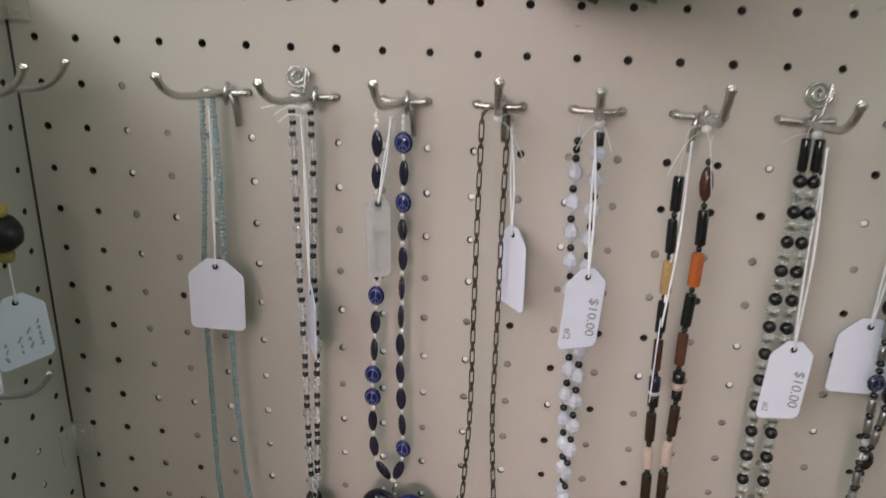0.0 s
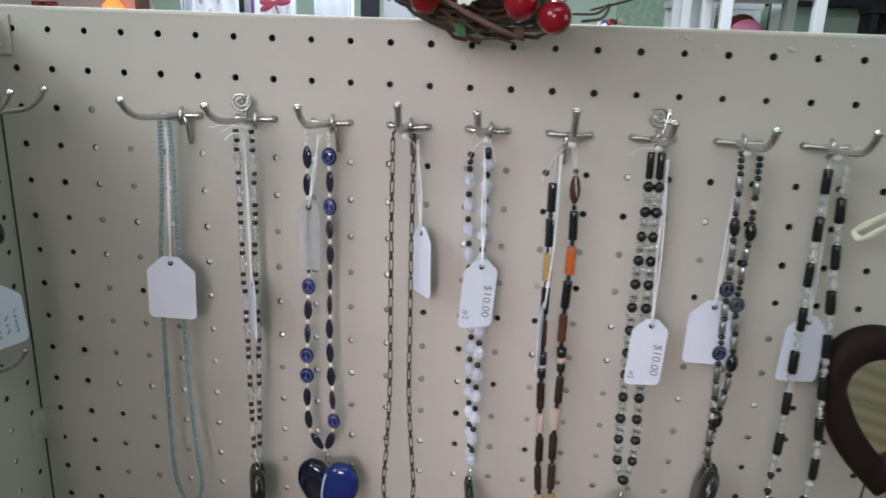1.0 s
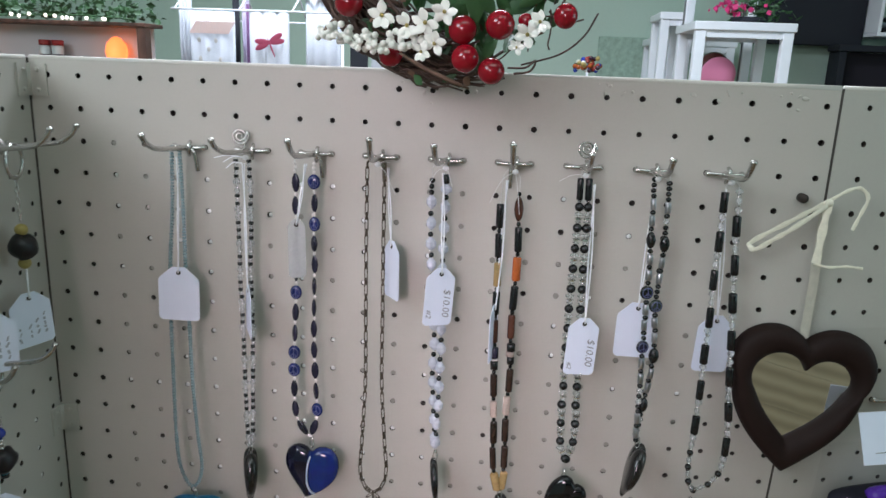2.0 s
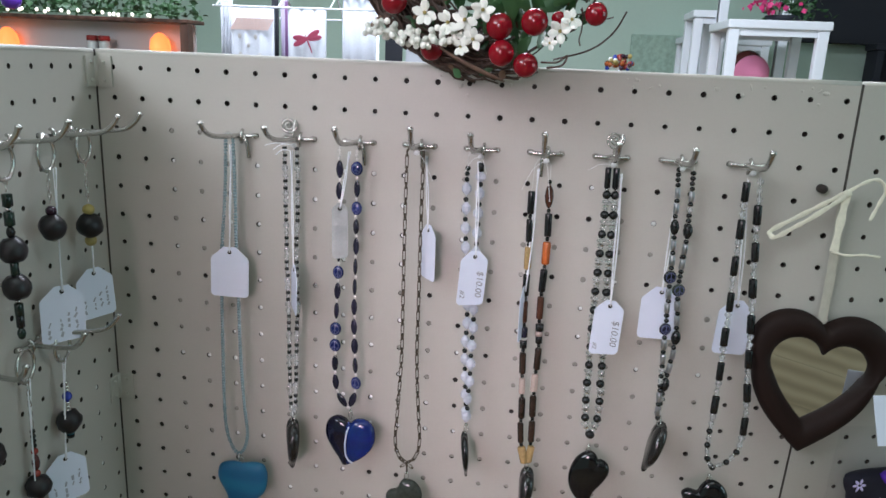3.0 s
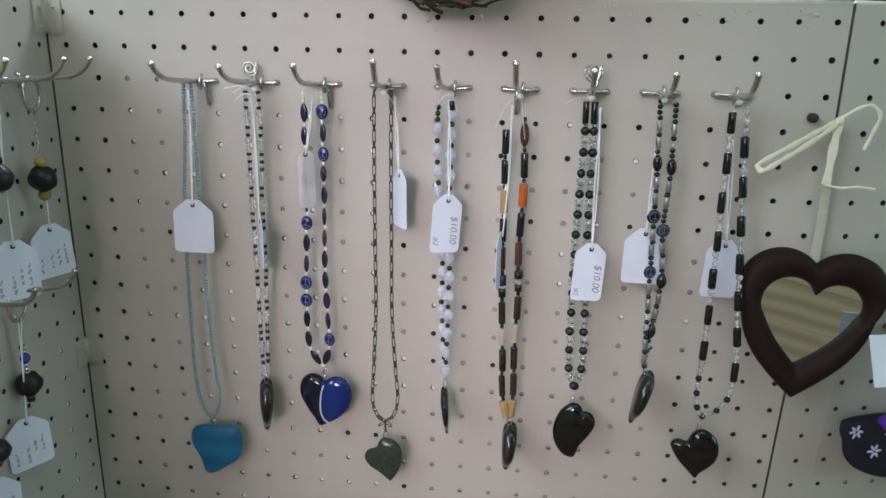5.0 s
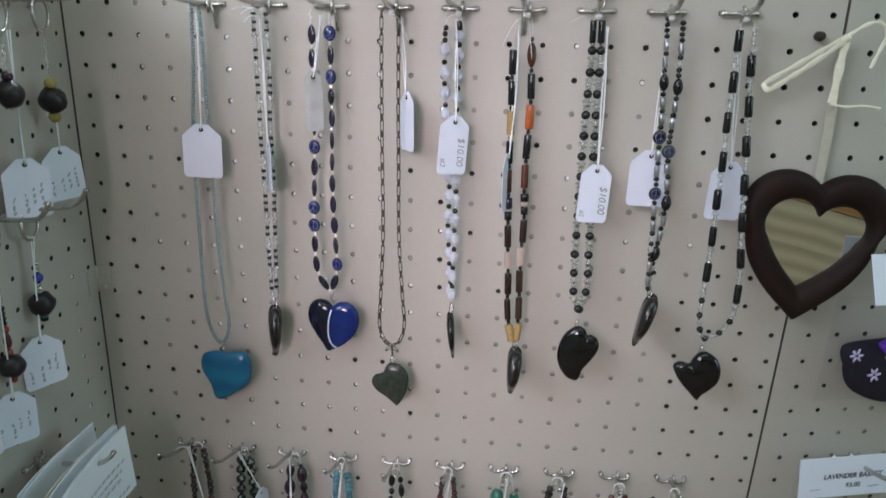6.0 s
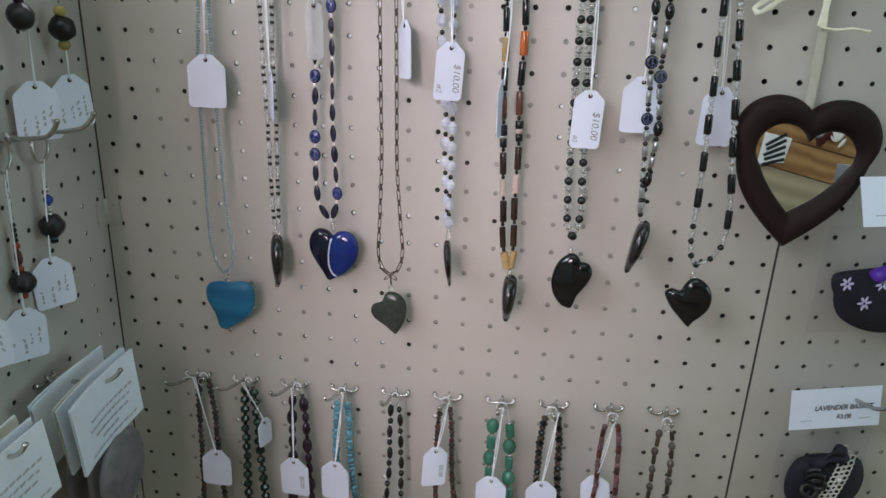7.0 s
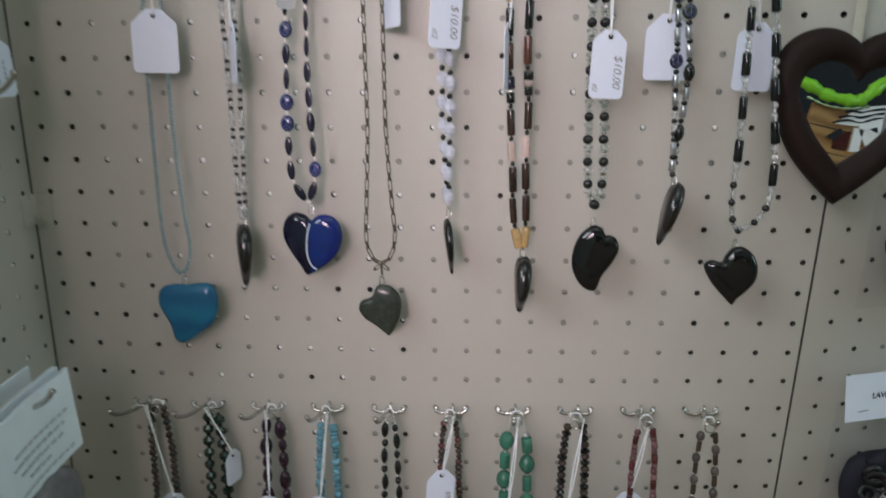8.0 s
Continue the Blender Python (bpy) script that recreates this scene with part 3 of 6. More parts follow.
def price_tag(x, z, w=0.030, h=0.041, y=-0.028, turn=0.0, roll=0.0, knot=None, price="", label="white card price tag on a cotton string, blank side out", clip=0.27, tails=False, stock=None, view_fit=True):
    """A shouldered string tag. x, z: its top middle. knot: where the string is tied."""
    tag = thing("price_tag", (x, y, z), label, "price tag", "price tags", view_fit=view_fit)
    c = clip * w
    o = [(-0.16 * w, 0), (0.16 * w, 0), (0.5 * w - 0.001, -c), (0.5 * w, -c - 0.002), (0.5 * w, -h + 0.003), (0.5 * w - 0.001, -h + 0.001), (0.5 * w - 0.003, -h),
         (-0.5 * w + 0.003, -h), (-0.5 * w + 0.001, -h + 0.001), (-0.5 * w, -h + 0.003), (-0.5 * w, -c - 0.002), (-0.5 * w + 0.001, -c)]
    m = Matrix.Translation((x, y, z)) @ pose(0, 0, 0, 0, roll, turn)
    v, f = plate(o, 0.0005)
    card = part("card", (v, f), stock or CARD, tag, m=m, smooth=False)
    eye = Matrix.Translation((0, -0.0004, -0.0045))
    part("eyelet", lathe([(0.0017, -0.0002), (0.0017, 0.0002)], 12), DARK_BROWN if price or turn else PLUG_DULL, tag, m=m @ eye @ pose(0, 0, 0, 90))
    if knot:
        a = m @ Vector((0, -0.0009, -0.0045))
        b = Vector(knot)
        mid = (a + b) / 2 + Vector((0.0015, -0.001, 0))
        part("string", tube(smoothed([a, mid, b], 8), 0.00055, 6), STRING, tag)
        part("string", tube(smoothed([a + Vector((0, 0.0012, 0)), mid + Vector((-0.002, 0.002, 0)), b + Vector((0.001, 0.002, 0))], 8), 0.00055, 6), STRING, tag)
        if tails:
            part("string_tail", tube(smoothed([b, b + Vector((-0.006, -0.002, 0.0005)), b + Vector((-0.012, -0.001, -0.004))], 6), 0.0005, 5), STRING, tag)
    if price:
        for k, (text, px, pz, size) in enumerate(price):
            cu = bpy.data.curves.new("writing", "FONT")
            cu.body, cu.size, cu.extrude, cu.shear = text, size, 0.00004, 0.2
            cu.materials.append(PEN)
            ob = new("writing", cu)
            ob.parent = tag
            ob.matrix_basis = PLACE[tag].inverted() @ m @ Matrix.Translation((px * w, -0.0004, pz * h)) @ pose(0, 0, 0, 90, 0, 0) @ pose(0, 0, 0, 0, 0, -90)
            tagged(ob, "thin handwritten grey ink")
    return tag


def hook_xz(k):
    return hole(-5.5 + 2 * k, 2)


def necklace(x, z, label, y=HANG):
    return thing("necklace", (x, y, z), label, "necklace", "necklaces on the upper hooks", view_fit=True)


G = random.Random(5)
GREEN_GLASS = material("clear_green_grey_glass", (0.92, 0.94, 0.92), 0.05, bump=0.0, vary=0.03, Transmission_Weight=0.8, IOR=1.3)
RED_AGATE = material("red_brown_agate", (0.075, 0.028, 0.018), 0.15, vary=0.5, grain=140, bump=0.0)

# 1: seed beads with a turquoise heart
nk = necklace(-0.1385, 1.416, "thin grey-turquoise seed bead necklace with a turquoise stone heart")
pl = line([(-0.1415, 1.4205), (-0.1432, 1.375), (-0.1472, 1.325), (-0.1485, 1.283), (-0.1488, 1.233), (-0.1488, 1.185), (-0.1470, 1.157), (-0.1412, 1.140), (-0.1358, 1.1355)], HANG)
pr = line([(-0.1355, 1.4205), (-0.1345, 1.375), (-0.1345, 1.325), (-0.1335, 1.283), (-0.1328, 1.233), (-0.1303, 1.185), (-0.1278, 1.157), (-0.1308, 1.142), (-0.1358, 1.1355)], HANG)
thread(nk, pl)
thread(nk, pr)
thread(nk, loop_over(-0.1415, -0.1355, 1.4205, HANG, 0.002))
for path in (pl, pr):
    g = Mesh()
    s = 0.0
    while s < length(path):
        at, way = along(path, s)
        k = G.uniform(0.85, 1.1)
        g.add(*lathe([(0.35, -1), (0.9, -0.7), (1, 0), (0.9, 0.7), (0.35, 1)], 8), Matrix.Translation(at) @ way.to_track_quat("Z", "Y").to_matrix().to_4x4() @ Matrix.Diagonal((0.0017 * k, 0.0017 * k, 0.0011, 1)))
        s += 0.0025
    tagged(part("seed_bead_strand", g, TURQ_SEED, nk), kind="stuff")
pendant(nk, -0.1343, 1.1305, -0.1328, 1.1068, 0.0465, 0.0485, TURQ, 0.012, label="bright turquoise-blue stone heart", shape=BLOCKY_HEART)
price_tag(-0.1393, 1.3275, 0.0325, 0.0435, y=-0.0285, turn=4, roll=1, knot=(-0.138, -0.026, 1.413))

# 2: crystal and black rondelles
nk = necklace(-0.087, 1.417, "clear crystal and black bead necklace with dark stone pendant")
pl = line([(-0.092, 1.416), (-0.091, 1.375), (-0.0902, 1.323), (-0.0888, 1.28), (-0.088, 1.236), (-0.0872, 1.20), (-0.0855, 1.180)], (HANG, HANG - 0.002))
pr = line([(-0.082, 1.416), (-0.081, 1.375), (-0.0825, 1.323), (-0.0818, 1.28), (-0.083, 1.236), (-0.0838, 1.20), (-0.0850, 1.179)], (HANG, HANG + 0.002))
B2, C2 = ("tube", BLACK, 0.0024, 0.0018), ("facet", CRYSTAL, 0.0030, 0.0016)
SEQ = [B2, C2, B2, C2, B2, ("facet", CRYSTAL, 0.0065, 0.0026), ("facet", CRYSTAL, 0.0055, 0.0022), B2, C2, B2, ("facet", CRYSTAL, 0.006, 0.0026), ("facet", CRYSTAL, 0.0058, 0.0022)]
for path in (pl, pr):
    thread(nk, path)
    string_beads(nk, path, SEQ, G, 0.002)
thread(nk, loop_over(-0.092, -0.082, 1.416, HANG))
spiral(nk, -0.092, -0.016, 1.4305, 0.0068)
pendant(nk, -0.0855, 1.1765, -0.0860, 1.1530, 0.034, 0.047, SLATE, 0.0120, turn=112, lean=1, skew=0.1, label="dark brown stone heart, seen edge on")
price_tag(-0.0825, 1.318, 0.028, 0.041, y=-0.031, turn=-62, roll=2, knot=(-0.087, -0.026, 1.411), tails=True)

# 3: lapis coins and ovals with a striped blue heart
nk = necklace(-0.039, 1.417, "blue lapis bead necklace with a large blue stone heart")
pl = line([(-0.0465, 1.416), (-0.046, 1.36), (-0.0462, 1.317), (-0.048, 1.269), (-0.048, 1.218), (-0.0435, 1.202), (-0.0365, 1.1925)], HANG)
pr = line([(-0.032, 1.416), (-0.032, 1.36), (-0.0318, 1.323), (-0.032, 1.270), (-0.030, 1.222), (-0.0312, 1.204), (-0.0355, 1.1925)], HANG)
W3 = ("round", PEARL, 0.0024, 0.0012)
OV, OD, CO = ("oval", LAPIS_DARK, 0.0115, 0.0036, 0.55), ("oval", LAPIS_DARK, 0.0115, 0.0031, 0.5), ("round", LAPIS, 0.0094, 0.0047, 0.5)
for path, seq in ((pl, [W3, W3, W3, OV, W3, OD, W3, OV, W3, OD, W3, OV, W3, CO, W3, OD, W3, OV, W3, CO, W3, CO, W3, OD, W3, OD, W3, OV]),
                  (pr, [W3, W3, W3, CO, W3, OD, W3, CO, W3, ("oval", LAPIS_DARK, 0.010, 0.0042, 0.55), W3, OD, W3, OV, W3, OV, W3, OD, W3, OD, W3, OD, W3, OV, W3, CO, W3, OD])):
    thread(nk, path)
    string_beads(nk, path, seq, G, 0.001, fill=True)
thread(nk, loop_over(-0.0465, -0.032, 1.416, HANG))
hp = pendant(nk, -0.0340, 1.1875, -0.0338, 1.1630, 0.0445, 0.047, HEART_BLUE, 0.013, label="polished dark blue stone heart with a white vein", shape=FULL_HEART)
vein = [(0.0, -0.0062, 0.0165), (-0.0018, -0.0069, 0.010), (-0.0028, -0.0071, 0.0), (-0.0024, -0.0064, -0.009), (0.0, -0.0052, -0.0155), (0.0030, -0.0036, -0.0185)]
part("white_vein", tube([PLACE[hp] @ Vector(p) for p in smoothed(vein, 6)], 0.00075, 6), STRIPE, hp)
price_tag(-0.0445, 1.372, 0.013, 0.046, y=-0.0305, turn=22, roll=-1, knot=(-0.039, -0.026, 1.413), label="narrow translucent plastic tag tied among blue beads", clip=0.3, stock=FROST)

# 4: bronze chain
nk = necklace(0.0145, 1.417, "antique bronze link chain necklace with a grey-green stone heart")
pl = line([(0.008, 1.416), (0.008, 1.358), (0.0085, 1.30), (0.009, 1.244), (0.007, 1.194), (0.006, 1.166), (0.010, 1.152), (0.0165, 1.1465)], HANG)
pr = line([(0.021, 1.416), (0.021, 1.358), (0.0215, 1.30), (0.022, 1.244), (0.025, 1.196), (0.027, 1.168), (0.0235, 1.153), (0.0165, 1.1465)], HANG)
for path in (pl, pr):
    s, i = 0.0, 0
    while s < length(path) - 0.002:
        size = 0.0098 if i % 2 else 0.0041
        at, way = along(path, s + size / 2 - 0.0006)
        rad = 0.0023 if i % 2 else 0.0036
        m = Matrix.Translation(at) @ way.to_track_quat("Z", "Y").to_matrix().to_4x4() @ pose(0, 0, 0, 0, 0, (80 if i % 2 else 4) + G.uniform(-12, 12))
        part("link", shared("link", BRONZE), BRONZE, nk, m=m @ Matrix.Diagonal((rad, rad, size / 2 + 0.0006, 1)))
        s += size - 0.0006
        i += 1
part("top_link", tube(loop_over(0.008, 0.021, 1.416, HANG), 0.0009, 7), BRONZE, nk)
part("drop_wire", tube([(0.0165, HANG, 1.147), (0.017, HANG, 1.137)], 0.0008, 6), BRONZE, nk)
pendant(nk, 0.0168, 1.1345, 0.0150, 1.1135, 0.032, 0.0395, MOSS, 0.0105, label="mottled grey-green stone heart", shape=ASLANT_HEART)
price_tag(0.0272, 1.3585, 0.027, 0.045, y=-0.024, turn=-57, roll=-2, knot=(0.0225, -0.024, 1.413))

# 5: pale blue quartz and black
nk = necklace(0.061, 1.417, "pale blue quartz and black bead necklace, slim dark pendant")
pl = line([(0.056, 1.414), (0.0565, 1.364), (0.059, 1.325), (0.062, 1.285), (0.0617, 1.257), (0.0640, 1.22), (0.0655, 1.196)], HANG)
pr = line([(0.0665, 1.414), (0.0665, 1.377), (0.066, 1.33), (0.0672, 1.285), (0.0672, 1.252), (0.0665, 1.22), (0.0660, 1.195)], HANG - 0.001)
BK, PB = ("round", BLACK, 0.0042, 0.0021), ("facet", PALE_BLUE, 0.0096, 0.0038)
thread(nk, pl)
thread(nk, pr)
string_beads(nk, pl, [BK, BK, BK] + [PB, ("round", CRYSTAL, 0.0014, 0.001), BK] * 14, G, 0.006)
string_beads(nk, pr, [("tube", BLACK, 0.007, 0.0022), ("facet", PALE_BLUE, 0.0075, 0.004)] + [BK, PB, ("round", CRYSTAL, 0.0014, 0.001)] * 14, G, 0.003)
thread(nk, loop_over(0.056, 0.0665, 1.415, HANG))
pendant(nk, 0.0662, 1.1865, 0.0668, 1.1625, 0.030, 0.041, ONYX, 0.0068, turn=98, lean=-5, skew=0.1, label="slim black stone heart seen edge on")
price_tag(0.0670, 1.3430, 0.0235, 0.044, y=-0.0375, turn=32, roll=4, knot=(0.064, -0.029, 1.412), price=(("$10.00", 0.16, -0.36, 0.0078), ("#2", -0.40, -0.72, 0.006)), label="white card price tag with a handwritten ten dollar price")

# 6: brown agate tubes
nk = necklace(0.113, 1.417, "brown agate tube bead necklace with one orange bead")
pl = line([(0.1075, 1.412), (0.1065, 1.386), (0.1075, 1.340), (0.1078, 1.296), (0.1095, 1.251), (0.1112, 1.212), (0.112, 1.188), (0.115, 1.168), (0.1185, 1.160)], HANG - 0.001)
pr = line([(0.1195, 1.412), (0.1202, 1.386), (0.1212, 1.345), (0.120, 1.301), (0.1208, 1.261), (0.120, 1.218), (0.121, 1.193), (0.1208, 1.171), (0.1188, 1.160)], HANG)
SP = ("round", BLACK, 0.003, 0.0016)


def agate(mat, size=0.0150, rad=0.0027):
    return ("tube", mat, size, rad)


thread(nk, pl)
thread(nk, pr)
string_beads(nk, pl, [("gap", None, 0.016, 0), agate(BLACK), SP, agate(BLACK), SP, agate(TAN_STONE), SP, agate(BLACK), SP, agate(RED_AGATE), SP, agate(LAPIS_DARK, 0.007, 0.003), agate(PEARL, 0.0015, 0.0028), agate(BLACK, 0.006, 0.003), SP, agate(BROWN_STONE), SP, agate(ROSE_QUARTZ, 0.011), SP, agate(BROWN_STONE), SP, agate(BROWN_STONE), SP, ("tube", TAN_STONE, 0.012, 0.0032)], G, 0.001, fill=True)
string_beads(nk, pr, [("gap", None, 0.008, 0), SP, ("oval", RED_AGATE, 0.0145, 0.0033), SP, agate(BLACK, 0.015, 0.003), SP, agate(ORANGE_STONE, 0.0145, 0.0031), SP, agate(BLACK, 0.015, 0.003), SP, agate(RED_AGATE, 0.015, 0.003), SP, agate(BLACK, 0.005, 0.0031), agate(ROSE_QUARTZ, 0.003, 0.003), agate(BLACK, 0.005, 0.003), SP, agate(BROWN_STONE), SP, agate(ROSE_QUARTZ, 0.012, 0.003), SP, agate(BROWN_STONE), SP, agate(BROWN_STONE), SP, ("tube", TAN_STONE, 0.012, 0.0032)], G, 0.001, fill=True)
thread(nk, loop_over(0.1075, 0.1195, 1.412, HANG))
pendant(nk, 0.1190, 1.1580, 0.1192, 1.1350, 0.034, 0.042, SLATE, 0.0125, turn=93, lean=4, skew=0.1, label="grey banded stone heart seen edge on")
price_tag(0.1065, 1.316, 0.028, 0.044, y=-0.030, turn=80, roll=-2, knot=(0.110, -0.028, 1.409))

# 7: black rounds and crystals in pairs
nk = necklace(0.1655, 1.416, "black round bead and clear crystal necklace with a black teardrop pendant")
pl = line([(0.1625, 1.4165), (0.1628, 1.378), (0.1615, 1.332), (0.1615, 1.29), (0.162, 1.254), (0.1630, 1.207), (0.1675, 1.1945)], HANG)
pr = line([(0.1685, 1.4165), (0.1690, 1.380), (0.1695, 1.332), (0.1705, 1.29), (0.172, 1.257), (0.1730, 1.212), (0.1690, 1.1945)], HANG)
SV, RB = ("tube", SILVER, 0.0012, 0.0017), ("round", BLACK, 0.0068, 0.0034)
for path in (pl, pr):
    thread(nk, path)
    string_beads(nk, path, [("tube", BLACK, 0.016, 0.0024), SV, RB] + [("facet", GREEN_GLASS, 0.0034, 0.0033), ("facet", SILVER, 0.0026, 0.0030), ("facet", GREEN_GLASS, 0.0018, 0.0024), RB] * 20, G, 0.0032)
thread(nk, loop_over(0.1625, 0.1685, 1.4165, HANG))
spiral(nk, 0.1655, -0.020, 1.4335, 0.0072)
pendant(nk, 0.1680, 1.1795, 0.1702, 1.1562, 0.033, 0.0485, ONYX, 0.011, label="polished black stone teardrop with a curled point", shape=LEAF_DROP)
price_tag(0.1735, 1.3105, 0.0235, 0.0445, y=-0.031, turn=14, roll=3, knot=(0.172, -0.026, 1.409), price=(("$10.00", 0.18, -0.36, 0.0078), ("#2", -0.4, -0.78, 0.005)), label="white card price tag with a handwritten ten dollar price")

OLD_SILVER = material("dull_old_silver", (0.40, 0.41, 0.43), 0.32, 1.0, vary=0.3, grain=500, bump=0.1)
# 8: fine black, silver and crystal
nk = necklace(0.219, 1.416, "fine black, silver and crystal bead necklace with a slanted dark pendant")
pl = line([(0.2128, 1.4185), (0.2148, 1.369), (0.2162, 1.330), (0.2172, 1.288), (0.2182, 1.248), (0.219, 1.222), (0.2192, 1.2150)], HANG - 0.002)
pr = line([(0.2242, 1.4175), (0.2250, 1.365), (0.2235, 1.323), (0.2262, 1.283), (0.2225, 1.244), (0.2200, 1.222), (0.2192, 1.2150)], HANG + 0.001)
b3, s3, sb = ("round", BLACK, 0.0037, 0.0021), ("facet", CRYSTAL, 0.0044, 0.0022), ("tube", OLD_SILVER, 0.0078, 0.0021)
bo, bc = ("oval", BLACK, 0.0122, 0.0037), ("round", BLACK, 0.0105, 0.0052, 0.5)
run = [b3, sb, b3, sb, b3]
thread(nk, pl)
thread(nk, pr)
string_beads(nk, pl, [b3, b3, b3, b3, sb, b3, sb, b3, bo, *run, bc, *run, b3, ("round", LAPIS_DARK, 0.0100, 0.0050, 0.5), *run, s3, b3, s3, b3, *run, s3, b3], G, 0.0015)
string_beads(nk, pr, [b3, b3, b3, b3, sb, b3, s3, b3, b3, bo, *run, b3, b3, ("round", MOSS, 0.0100, 0.0050, 0.5), *run, bo, *run, bo, b3, s3, b3, s3, b3], G, 0.003)
thread(nk, loop_over(0.2130, 0.2240, 1.412, HANG))
pendant(nk, 0.2212, 1.2125, 0.2192, 1.1888, 0.034, 0.046, SLATE, 0.0115, turn=84, lean=15, skew=0.1, label="dark grey stone heart seen edge on, hanging aslant")
price_tag(0.2147, 1.3190, 0.0305, 0.044, y=-0.0075, turn=4, roll=1, knot=(0.2165, -0.010, 1.409), clip=0.3, view_fit=False)

# 9: black tubes and crystals
nk = necklace(0.2665, 1.416, "black tube bead and clear crystal necklace with a black stone heart")
pl = line([(0.2620, 1.412), (0.2620, 1.347), (0.2622, 1.292), (0.2618, 1.238), (0.2608, 1.210), (0.2608, 1.190), (0.2635, 1.180), (0.2670, 1.1765)], HANG - 0.001)
pr = line([(0.2715, 1.412), (0.2745, 1.363), (0.279, 1.310), (0.2822, 1.266), (0.2860, 1.226), (0.2848, 1.197), (0.2770, 1.182), (0.2670, 1.1765)], HANG)
T9, C9 = ("tube", BLACK, 0.0150, 0.0029), [("facet", CRYSTAL, 0.005, 0.0026), SV, ("facet", CRYSTAL, 0.005, 0.0022), SV]
K9 = [("round", BLACK, 0.0048, 0.0026), SV, ("facet", CRYSTAL, 0.004, 0.002), SV]
thread(nk, pl)
thread(nk, pr)
string_beads(nk, pl, [("gap", None, 0.003, 0)] + ([T9] + C9) * 7 + K9 * 8, G, 0.0)
string_beads(nk, pr, C9 + C9[:2] + ([T9] + C9) * 7 + K9 * 8, G, 0.0)
thread(nk, loop_over(0.2620, 0.2715, 1.412, HANG))
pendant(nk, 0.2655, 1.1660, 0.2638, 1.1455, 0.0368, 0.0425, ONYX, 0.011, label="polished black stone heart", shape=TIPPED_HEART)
price_tag(0.2740, 1.3130, 0.0275, 0.0455, y=-0.0065, turn=10, roll=3, knot=(0.2665, -0.010, 1.409), clip=0.3, view_fit=False)


# loose ends of nylon and cotton at the hooks
NYLON = material("clear_nylon_thread", (0.7, 0.7, 0.7), 0.3, bump=0.0)
for k, ends in ((1, ((-0.020, 0.000), (-0.013, -0.003))), (3, ((0.012, 0.003), (0.016, -0.020))), (4, ((-0.010, -0.012), (0.007, -0.012))), (5, ((-0.016, -0.022), (0.006, -0.03))), (6, ((-0.018, -0.004),)), (7, ((-0.007, 0.006), (0.006, 0.008))), (8, ((-0.008, 0.004), (0.008, 0.008)))):
    u, z = hook_xz(k)
    ob = thing("loose_thread", (u, -0.02, z), "loose clear thread ends knotted round a hook", "thread", "thread ends")
    for dx, dz in ends:
        part("thread", tube(smoothed([(u + 0.001, -0.018, z - 0.004), (u + dx * 0.5, -0.024, z - 0.004 + dz * 0.35 + 0.002), (u + dx, -0.027, z - 0.004 + dz)], 6), 0.00038 if k == 1 else 0.00022, 5), STRING if k == 1 else NYLON, ob)
    part("knot", ball(9, 6), NYLON, ob, m=Matrix.Translation((u + 0.001, -0.018, z - 0.004)) @ Matrix.Diagonal((0.0024, 0.002, 0.002, 1)))

# ---- heart mirror with its raffia ----


def heart_curve(cx, half, z_top, z_tip, r, n=22, swell=0.0):
    """A heart outline from two round lobes of radius r and nearly straight sides that meet in a point."""
    a, zc = half - r, z_top - r
    d = math.hypot(a, zc - z_tip)
    low = math.atan2(z_tip - zc, -a) + math.acos(r / d)
    start = math.acos(-a / r)
    side = [(a + r * math.cos(t), zc + r * math.sin(t)) for t in np.linspace(start, low - 2 * math.pi if low > start else low, n)]
    x1, z1 = side[-1]
    for k in range(1, n):
        s = k / n
        side.append((x1 * (1 - s) + swell * math.sin(math.pi * s), z1 + (z_tip - z1) * s))
    return [(cx + x, z) for x, z in side] + [(cx, z_tip)] + [(cx - x, z) for x, z in reversed(side[1:])]


mirror = thing("heart_mirror", (0.338, -0.004, 1.25), "heart-shaped wall mirror in a thick dark brown leather frame", "mirror")
outer = heart_curve(0.3390, 0.0514, 1.3095, 1.1915, 0.029, swell=0.0115)
inner = heart_curve(0.3405, 0.0372, 1.2850, 1.2165, 0.0196, swell=0.003)


def askew(pts, degrees, wide=1.0, cx=0.3395, cz=1.253):
    """The outline turned clockwise about its middle."""
    c, q = math.cos(radians(degrees)), math.sin(radians(degrees))
    return [(cx + (x - cx) * wide * c + (z - cz) * q, cz - (x - cx) * q + (z - cz) * c) for x, z in pts]


outer, inner = [(x, z - 0.002) for x, z in askew(outer, 3.0, 1.03)], askew(inner, 7.5)
g, n = Mesh(), len(outer)
prof = [(0.0, 0.0), (-0.02, 0.4), (0.06, 0.75), (0.22, 0.95), (0.45, 1.0), (0.7, 0.92), (0.9, 0.68), (1.0, 0.36), (1.0, 0.12)]
vs = []
for s, h in prof:
    vs += [(a[0] + (b[0] - a[0]) * s, -0.001 - 0.0145 * h, a[1] + (b[1] - a[1]) * s) for a, b in zip(outer, inner)]
fs = [(k * n + i, k * n + (i + 1) % n, (k + 1) * n + (i + 1) % n, (k + 1) * n + i) for k in range(len(prof) - 1) for i in range(n)]
part("frame", (vs, [f[::-1] for f in fs]), LEATHER, mirror, "padded dark brown leather frame")
part("backing", ([(x, -0.001, z) for x, z in outer], [tuple(range(n))]), DARK_BROWN, mirror, smooth=False)
cz = 1.255
glass = [(0.3405 + (x - 0.3405) * 1.06, cz + (z - cz) * 1.06) for x, z in inner]
